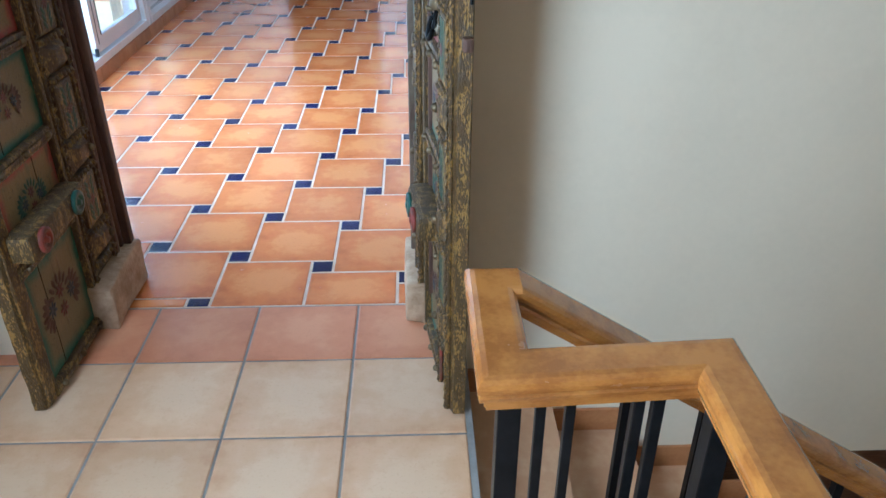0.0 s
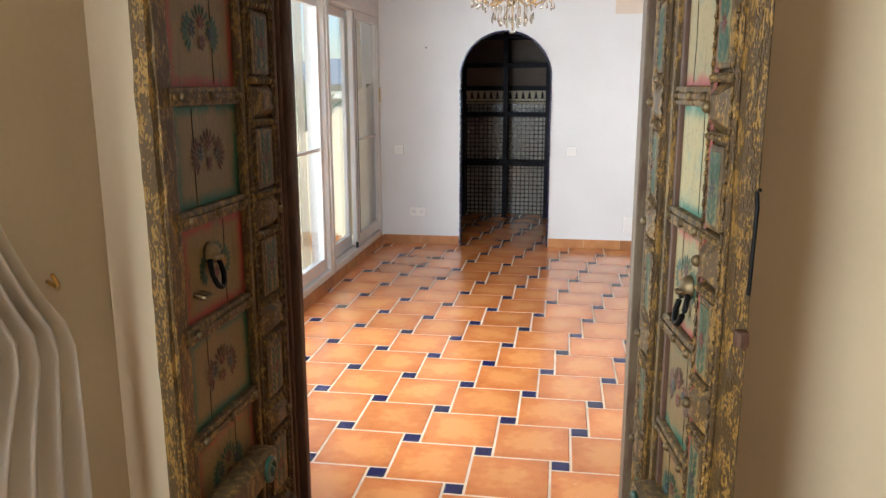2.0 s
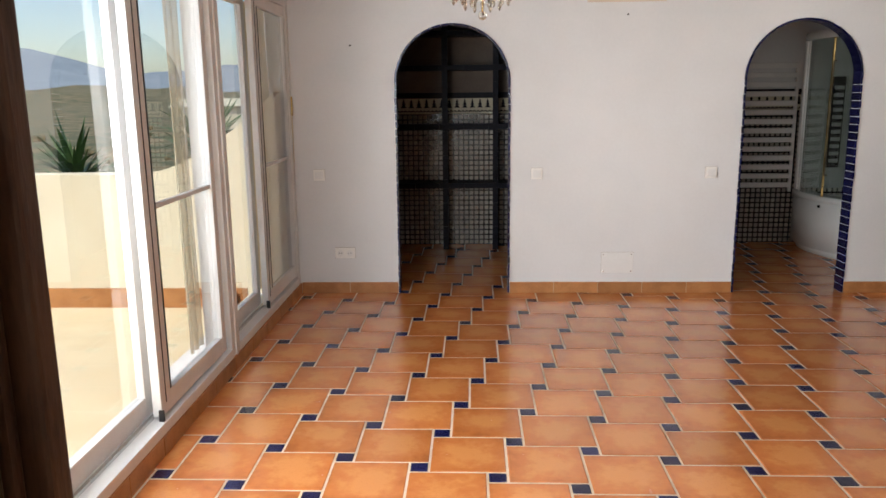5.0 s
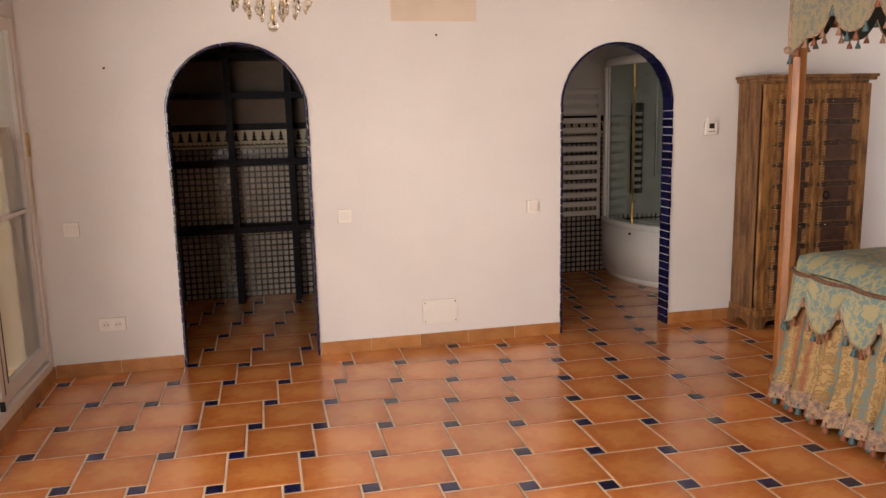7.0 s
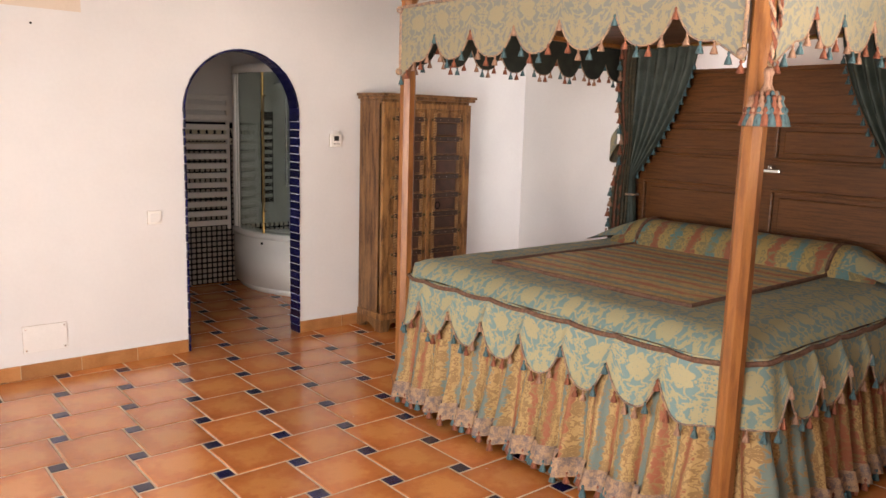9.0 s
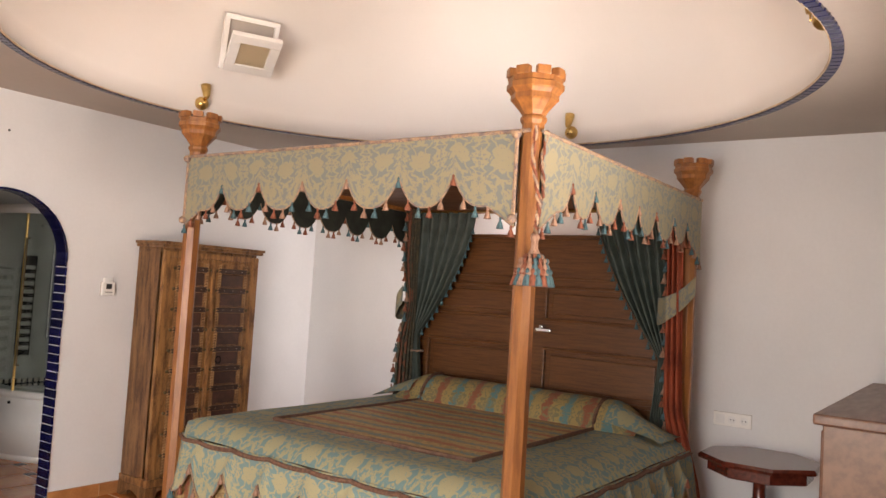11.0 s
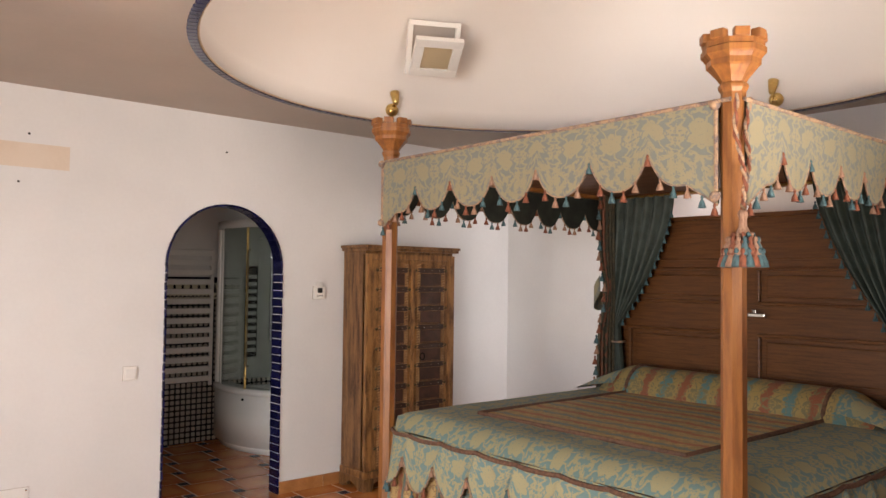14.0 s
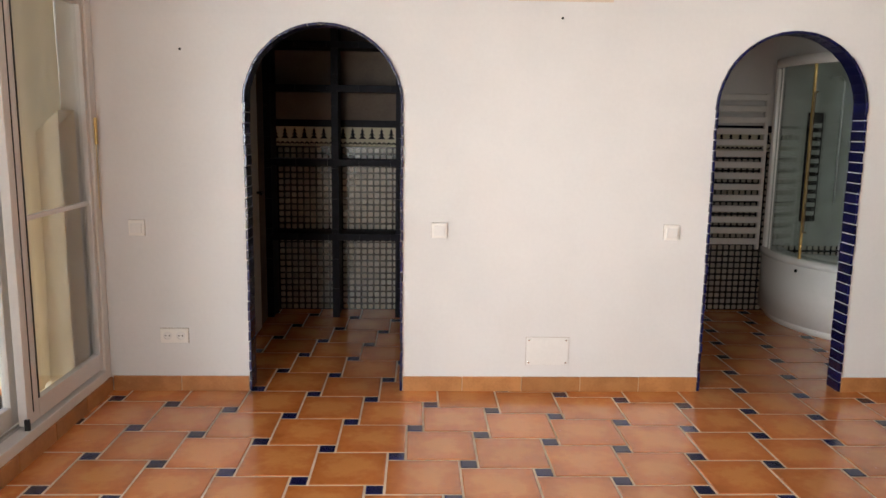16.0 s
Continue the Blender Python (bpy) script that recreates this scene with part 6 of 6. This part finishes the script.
def socket(name, at, axis, n, label, blank=0):
    """Row of round sockets in a frame along a wall; axis 'x' on the north wall, 'y' on the east wall."""
    t = thing(name, at, label, "socket")
    x, y, z = at
    w = 0.071 * n + 0.012

    def lay(bm):
        if axis == "x":
            bm.transform(Matrix.Translation((x, y, z)))
        else:
            bm.transform(Matrix.Translation((x, y, z)) @ Matrix.Rotation(math.radians(-90), 4, "Z"))
        return bm

    # darker rim stands in for the shadow line round the socket plate
    part("shadow_gap", lay(box(-w / 2 - 0.0015, w / 2 + 0.0015, -0.003, 0, -0.0425, 0.0425)), SHADED_PLASTER, t)
    part("plate", lay(box(-w / 2, w / 2, -0.012, -0.003, -0.041, 0.041, bevel=0.005)), PLASTIC, t)
    for k in range(n):
        c = -w / 2 + 0.006 + 0.071 * (k + 0.5)
        if k < blank:
            part("blank", lay(box(c - 0.027, c + 0.027, -0.015, -0.012, -0.027, 0.027)), WHITE_PAINT, t)
            continue
        bm = lathe(bmesh.new(), [(0.024, 0.0), (0.024, 0.003), (0.020, 0.003), (0.019, 0.0005)], (0, 0, 0), 20)
        bm.transform(Matrix.Translation((c, -0.012, 0)) @ Matrix.Rotation(math.radians(90), 4, "X"))
        s = part("socket_ring", lay(bm), WHITE_PAINT, t)
        bm = bmesh.new()
        for q in (-0.0095, 0.0095):
            bx(bm, c + q - 0.003, c + q + 0.003, -0.0145, -0.0120, -0.003, 0.003)
        part("pin_holes", lay(bm), RUBBER, s)


socket("power_socket", (-0.64, YN, 0.317), "x", 2, "white double power socket low on the wall")
socket("power_socket", (XE, 6.30, 0.86), "y", 3, "white triple socket strip above the side table", 1)

th = thing("thermostat", (3.43, YN, 1.41), "white thermostat with small dark display", "thermostat")
# darker rim stands in for the thermostat's shadow line
part("shadow_gap", box(3.3835, 3.4765, YN - 0.004, YN, 1.3635, 1.4565), SHADED_PLASTER, th)
part("body", box(3.385, 3.475, YN - 0.028, YN - 0.004, 1.365, 1.455, bevel=0.005), PLASTIC, th)
part("display", box(3.41, 3.45, YN - 0.030, YN - 0.028, 1.41, 1.445), RUBBER, th)
part("top_tab", box(3.40, 3.46, YN - 0.02, YN, 1.455, 1.485, bevel=0.003), WHITE_PAINT, th)
bm = bmesh.new()
for k in range(4):
    bx(bm, 3.405 + 0.014 * k, 3.413 + 0.014 * k, YN - 0.030, YN - 0.028, 1.385, 1.391)
part("buttons", bm, RUBBER, th)

ap = thing("access_panel", (1.44, YN, 0.24), "white painted access panel with corner screws", "panel")
# shadow line round the cover drawn as a darker rim
part("shadow_gap", box(1.3135, 1.5565, YN - 0.003, YN, 0.1535, 0.3165), SHADED_PLASTER, ap)
part("cover", box(1.315, 1.555, YN - 0.009, YN - 0.003, 0.155, 0.315, bevel=0.002), WHITE_PAINT, ap)
for x in (1.33, 1.54):
    for z in (0.17, 0.30):
        bm = lathe(bmesh.new(), [(0.005, 0.0), (0.005, 0.002), (0.001, 0.003)], (0, 0, 0), 10)
        bm.transform(Matrix.Translation((x, YN - 0.009, z)) @ Matrix.Rotation(math.radians(90), 4, "X"))
        part("screw", bm, CHROME, ap)
solid("paint_patch", box(1.163, 1.719, YN - 0.003, YN, 2.135, 2.275), PATCH, "peach unpainted patch left by a removed unit", "wall patch", "structure")
for x, z in ((1.453, 2.05), (2.70, 2.358), (-0.55, 1.86), (1.50, 2.33)):
    t = thing("wall_plug", (x, YN, z), "small dark screw hole in the plaster", "wall plug", "wall plugs")
    bm = lathe(bmesh.new(), [(0.007, 0.0), (0.007, 0.004), (0.003, 0.005)], (0, 0, 0), 10)
    bm.transform(Matrix.Translation((x, YN, z)) @ Matrix.Rotation(math.radians(90), 4, "X"))
    part("plug", bm, RUBBER, t)


# ---- dome fittings ----
def spot(a, label):
    x, y, z = DC[0] + (rim(a) - 0.05) * math.cos(a), DC[1] + (rim(a) - 0.05) * math.sin(a), CZ + 0.075
    t = thing("wall_spot", (x, y, z), label, "spotlight", "dome spotlights")
    inw = Vector((-math.cos(a), -math.sin(a), 0))
    bm = bmesh.new()
    bmesh.ops.create_uvsphere(bm, u_segments=16, v_segments=10, radius=0.045, matrix=Matrix.Translation((x, y, z)))
    part("rose", bm, BRASS, t, "", True)
    p = Vector((x, y, z)) + inw * 0.05
    part("arm", tube(bmesh.new(), [Vector((x, y, z)), p, p + Vector((0, 0, 0.03))], 0.007, 8), BRASS, t)
    bm = lathe(bmesh.new(), [(0.012, -0.02), (0.022, 0.0), (0.03, 0.05), (0.033, 0.075), (0.026, 0.075), (0.02, 0.03)], (0, 0, 0), 16)
    bm.transform(Matrix.Translation(p + Vector((0, 0, 0.045))) @ (Vector((0, 0, 1)) - inw * 0.25).to_track_quat("Z", "Y").to_matrix().to_4x4())
    part("shade", bm, BRASS, t, "", True)


for deg in (85, -2, -84, 176):
    spot(math.radians(deg), "small brass spotlight on the dome wall")
hatch = thing("dome_hatch", (3.4, 8.9, 3.2), "small white tilting hatch window open in the dome", "hatch")
hm = look((3.70, 9.00, 3.06), (4.14, 9.84, 3.42)) @ Matrix.Scale(1.25, 4)
for nm, bm, m_ in (("frame", bmesh.new(), PLASTIC), ("reveal", bmesh.new(), SHADED_PLASTER)):
    if nm == "frame":
        for q in ((-0.14, 0.14, -0.14, -0.115), (-0.14, 0.14, 0.115, 0.14), (-0.14, -0.115, -0.115, 0.115), (0.115, 0.14, -0.115, 0.115)):
            bx(bm, q[0], q[1], q[2], q[3], -0.01, 0.03, bevel=0.003)
    else:
        bx(bm, -0.115, 0.115, -0.115, 0.115, -0.006, 0.0)
    bm.transform(hm)
    part(nm, bm, m_, hatch)
sash_m = hm @ Matrix.Translation((0, -0.125, 0.03)) @ Matrix.Rotation(radians(38), 4, "X") @ Matrix.Translation((0, 0.125, 0))
bm = bmesh.new()
for q in ((-0.125, 0.125, -0.125, -0.075), (-0.125, 0.125, 0.075, 0.125), (-0.125, -0.075, -0.075, 0.075), (0.075, 0.125, -0.075, 0.075)):
    bx(bm, q[0], q[1], q[2], q[3], 0.0, 0.03, bevel=0.004)
bm.transform(sash_m)
sash = part("sash", bm, PLASTIC, hatch)
bm = box(-0.075, 0.075, -0.075, 0.075, 0.01, 0.018)
bm.transform(sash_m)
part("pane", bm, TAN, sash)


# ---- dressing room ----
shelf = thing("shelving", (0.4, 11.7, 0.0), "built-in shelving edged with dark navy tiles", "shelves")
for z in (0.606, 1.170, 1.716, 2.030):
    part("shelf", box(-0.45, 1.2, 11.60, 11.868, z, z + 0.045, bevel=0.003), SHELFW, shelf)
    for k in range(7):
        x0 = -0.45 + 0.2357 * k
        part("edge_tile", box(x0 + 0.001, x0 + 0.2347, 11.588, 11.6, z - 0.003, z + 0.048, bevel=0.002), NAVY, shelf)
for x in (-0.425, 0.077, 0.557, 1.03):
    part("upright", box(x - 0.02, x + 0.02, 11.606, 11.866, 0.0, 2.3), SHELFW, shelf)
    for k in range(10):
        part("edge_tile", box(x - 0.027, x + 0.027, 11.592, 11.604, 0.23 * k + 0.001, 0.23 * k + 0.229, bevel=0.002), NAVY, shelf)


def tiled(name, x0, x1, y, label):
    """Tiled wall field: pattern below, zigzag frieze and dark cap on top."""
    t = thing(name, ((x0 + x1) / 2, y, 0), label, "wall tiles", kind="structure")
    n = max(1, round((x1 - x0) / 0.2))
    w = (x1 - x0) / n
    for i in range(n):
        for j in range(6):
            bm = bmesh.new()
            uvl = bm.loops.layers.uv.verify()
            bx(bm, x0 + w * i + 0.0006, x0 + w * (i + 1) - 0.0006, y - 0.010, y, 0.2175 * j + 0.0006, 0.2175 * (j + 1) - 0.0006)
            for f in bm.faces:
                for lp in f.loops:
                    lp[uvl].uv = (lp.vert.co.x, lp.vert.co.z)
            part("tile", bm, AZUL, t)
    part("frieze_ground", box(x0, x1, y - 0.010, y, 1.307, 1.455), SHED, t)
    m = round((x1 - x0) / 0.075)
    bm = bmesh.new()
    for k in range(m):
        c = x0 + (x1 - x0) * (k + 0.5) / m
        for zz, hw in ((1.365, 0.03), (1.392, 0.022), (1.418, 0.014)):
            v = [bm.verts.new(q) for q in ((c - hw, y - 0.012, zz), (c + hw, y - 0.012, zz), (c, y - 0.012, zz + 0.034), (c - hw, y - 0.0095, zz), (c + hw, y - 0.0095, zz), (c, y - 0.0095, zz + 0.034))]
            bm.faces.new(v[:3])
            bm.faces.new((v[0], v[3], v[4], v[1]))
            bm.faces.new((v[1], v[4], v[5], v[2]))
            bm.faces.new((v[2], v[5], v[3], v[0]))
    part("frieze_figures", bm, NAVY, t)
    bm = bmesh.new()
    for k in range(m * 2):
        c = x0 + (x1 - x0) * (k + 0.5) / (m * 2)
        b2 = [(c - 0.016, 1.318), (c, 1.330), (c + 0.016, 1.318), (c + 0.016, 1.332), (c, 1.344), (c - 0.016, 1.332)]
        bm.faces.new([bm.verts.new((x, y - 0.0125, z)) for x, z in b2])
    part("zigzag", bm, NAVY, t)
    part("cap", box(x0, x1, y - 0.014, y, 1.455, 1.51, bevel=0.003), NAVY, t)


tiled("dressing_wall_tiles", -0.45, 1.2, 11.87, "black and white patterned wall tiles with a dark frieze")
tiled("bathroom_wall_tiles", 2.1, 4.75, 11.93, "black and white patterned bathroom wall tiles with a dark frieze")
dd = thing("door_3", (-0.445, 10.9, 0.0), "white panelled door inside the dressing room", "door", kind="structure")
part("leaf", box(-0.45, -0.425, 10.5, 11.25, 0.01, 2.02, bevel=0.004), WHITE_PAINT, dd)
for z0, z1 in ((0.15, 0.8), (0.95, 1.9)):
    part("panel", box(-0.425, -0.419, 10.6, 11.15, z0, z1, bevel=0.003), WHITE_PAINT, dd)
part("lever", tube(bmesh.new(), [(-0.425, 11.18, 1.0), (-0.38, 11.18, 1.0), (-0.375, 11.08, 1.0)], 0.009, 8), BLACKM, dd)

# ---- bathroom ----
rad = thing("towel_radiator", (3.2, 11.87, 0.5), "white ladder towel radiator on patterned tiles", "radiator")
for x in (2.95, 3.455):
    part("upright", box(x - 0.014, x + 0.014, 11.86, 11.89, 0.52, 1.76, bevel=0.005), WHITE_PAINT, rad)
for k in range(14):
    z = 0.56 + 0.088 * k
    part("bar", box(2.964, 3.441, 11.848, 11.872, z, z + 0.05, bevel=0.006), WHITE_PAINT, rad)
for x in (2.95, 3.455):
    part("bracket", box(x - 0.01, x + 0.01, 11.89, 11.92, 1.6, 1.63), CHROME, rad)

cab = thing("shower_cabin", (4.4, 11.6, 0.0), "white corner shower cabin with curved glass and deep tray", "shower")
QX, QY, QR = 4.455, 11.537, 1.008


def quarter(r, a):
    return (QX - r * math.cos(a), QY - r * math.sin(a))


def curved(r0, r1, z0, z1, a0=-0.37, a1=1.5, n=32):
    bm = bmesh.new()
    rows = []
    for i in range(n + 1):
        a = a0 + (a1 - a0) * i / n
        o, q = quarter(r0, a), quarter(r1, a)
        rows.append([bm.verts.new((*o, z0)), bm.verts.new((*o, z1)), bm.verts.new((*q, z1)), bm.verts.new((*q, z0))])
    for a, b in zip(rows, rows[1:]):
        for k in range(4):
            bm.faces.new((a[k], a[(k + 1) % 4], b[(k + 1) % 4], b[k]))
    bm.faces.new(rows[0])
    bm.faces.new(rows[-1][::-1])
    return bm


part("tray", curved(QR, 0.05, 0.06, 0.50), TUBW, cab, "", True)
part("tray_foot", curved(QR - 0.05, 0.05, 0.0, 0.06), TUBW, cab, "", True)
part("tray_rim", curved(QR + 0.015, 0.85, 0.50, 0.545), TUBW, cab, "", True)
g = part("glass_screen", curved(QR - 0.03, QR - 0.036, 0.545, 1.95), SHOWER_GLASS, cab)
g.visible_shadow = False
part("head_rail", curved(QR, QR - 0.06, 1.95, 2.02), TUBW, cab, "", True)
for a in (-0.34, -0.2, 0.27, 1.2):
    x, y = quarter(QR - 0.03, a)
    part("mullion", tube(bmesh.new(), [(x, y, 0.545), (x, y, 1.95)], {-0.34: 0.034, 0.27: 0.012}.get(a, 0.009), 8), BRASS if a == 0.27 else TUBW if a < 0 else CHROME, cab)
x, y = quarter(QR + 0.03, 0.34)
part("door_handle", tube(bmesh.new(), [(x + 0.03, y + 0.02, 0.75), (x, y, 0.75), (x, y, 1.75), (x + 0.03, y + 0.02, 1.75)], 0.008, 8), OLD_BRASS, cab)
part("back_wall", box(3.53, 4.7, 11.905, 11.918, 0.545, 2.02), CABGREY, cab)
part("jet_panel", box(3.80, 3.92, 11.875, 11.905, 0.75, 1.62, bevel=0.006), SHELFW, cab)
for k in range(11):
    part("jet", box(3.815, 3.905, 11.868, 11.875, 0.80 + 0.07 * k, 0.835 + 0.07 * k, bevel=0.003), CABGREY, cab)
part("shower_pole", tube(bmesh.new(), [(4.05, 11.86, 0.9), (4.05, 11.86, 1.86), (3.98, 11.80, 1.9), (3.86, 11.72, 1.88)], 0.011, 8), CHROME, cab)
bm = lathe(bmesh.new(), [(0.012, 0), (0.012, 0.008), (0.006, 0.01)], (0, 0, 0), 12)
x, y = quarter(QR + 0.004, 0.28)
bm.transform(Matrix.Translation((x, y, 0.46)) @ Matrix.Rotation(radians(90), 4, "X"))
part("overflow_cap", bm, BLACKM, cab)


# ---- floor tiles, last ----
TA, TB = 0.3237, 0.0823
TO = (-0.6883, 8.0411)


def slab(w, h, t=0.012, bev=0.004):
    """Thin tile with eased top edges, its corner at the origin."""
    bm = bmesh.new()
    lo = [bm.verts.new(c) for c in ((0, 0, -t), (w, 0, -t), (w, h, -t), (0, h, -t))]
    md = [bm.verts.new(c) for c in ((0, 0, -bev * 0.5), (w, 0, -bev * 0.5), (w, h, -bev * 0.5), (0, h, -bev * 0.5))]
    tp = [bm.verts.new(c) for c in ((bev, bev, 0), (w - bev, bev, 0), (w - bev, h - bev, 0), (bev, h - bev, 0))]
    for a, b in ((lo, md), (md, tp)):
        for k in range(4):
            bm.faces.new((a[k], a[(k + 1) % 4], b[(k + 1) % 4], b[k]))
    bm.faces.new(tp)
    uvl = bm.loops.layers.uv.verify()
    for f in bm.faces:
        for lp in f.loops:
            lp[uvl].uv = (lp.vert.co.x / w, lp.vert.co.y / h)
    return bm


JG = 0.0052
big = mesh_of("tile", slab(TA - 2 * JG, TA - 2 * JG), TERRA)
small = mesh_of("inset", slab(TB - 2 * JG, TB - 2 * JG), BLUE)
rnd = random.Random(11)
rest = {"tile": bmesh.new(), "inset": bmesh.new()}
for bm in rest.values():
    bm.loops.layers.uv.verify()


def lay(nm, me, x0, y0, w, region, count):
    rx0, rx1, ry0, ry1 = region
    a0, a1, b0, b1 = max(x0, rx0), min(x0 + w, rx1), max(y0, ry0), min(y0 + w, ry1)
    if a1 - a0 < 0.012 or b1 - b0 < 0.012:
        return
    z = rnd.uniform(-0.0006, 0.0006)
    full = (a1 - a0) > w - 1e-4 and (b1 - b0) > w - 1e-4
    keep = full and -0.9 < x0 < 4.2 and 4.6 < y0 < 9.96
    if keep:
        piece(nm, me, floor, pose(x0, y0, z))
    else:
        bm = slab(a1 - a0, b1 - b0)
        for v in bm.verts:
            v.co += Vector((a0, b0, z))
        tmp = bpy.data.meshes.new("tmp")
        bm.to_mesh(tmp)
        bm.free()
        rest[nm].from_mesh(tmp)
        bpy.data.meshes.remove(tmp)


for i in range(-22, 40):
    for j in range(-22, 40):
        ix, iy = TO[0] + i * TA + j * TB, TO[1] - i * TB + j * TA
        tx, ty = ix - TB / 2 - TA, iy + TB / 2 - TA
        for nm, me, x0, y0, w in (("tile", big, tx + JG, ty + JG, TA - 2 * JG), ("inset", small, ix - TB / 2 + JG, iy - TB / 2 + JG, TB - 2 * JG)):
            if y0 < YN:
                lay(nm, me, x0, y0, w, (XW, XE, 4.705, 20), 0)
            elif -0.6 < x0 + w and x0 < 1.2:
                lay(nm, me, x0, y0, w, (-0.45, 1.2, 4.7, 11.87), 0)
            elif 2.0 < x0 + w and x0 < 4.75:
                lay(nm, me, x0, y0, w, (2.1, 4.75, 4.7, 11.93), 0)
for nm, m_ in (("tile", TERRA), ("inset", BLUE)):
    tagged(part("far_" + nm + "s", rest[nm], m_, floor), kind="stuff")

LP, LO = 0.338, (0.408, 4.397)
sand = mesh_of("tile", slab(LP - 0.008, LP - 0.008), LAND_TILE)
red = mesh_of("threshold_tile", slab(LP - 0.008, 0.292), RED_TILE)
for i in range(-3, 3):
    x0 = LO[0] + LP * i
    if i < 2:
        piece("threshold_tile", red, landing_floor, pose(x0 + 0.004, LO[1] + 0.004, 0))
    for j in range(1, 13):
        if x0 + LP < 1.13:
            piece("tile", sand, landing_floor, pose(x0 + 0.004, LO[1] - LP * j + 0.004, rnd.uniform(-0.0005, 0.0005)))
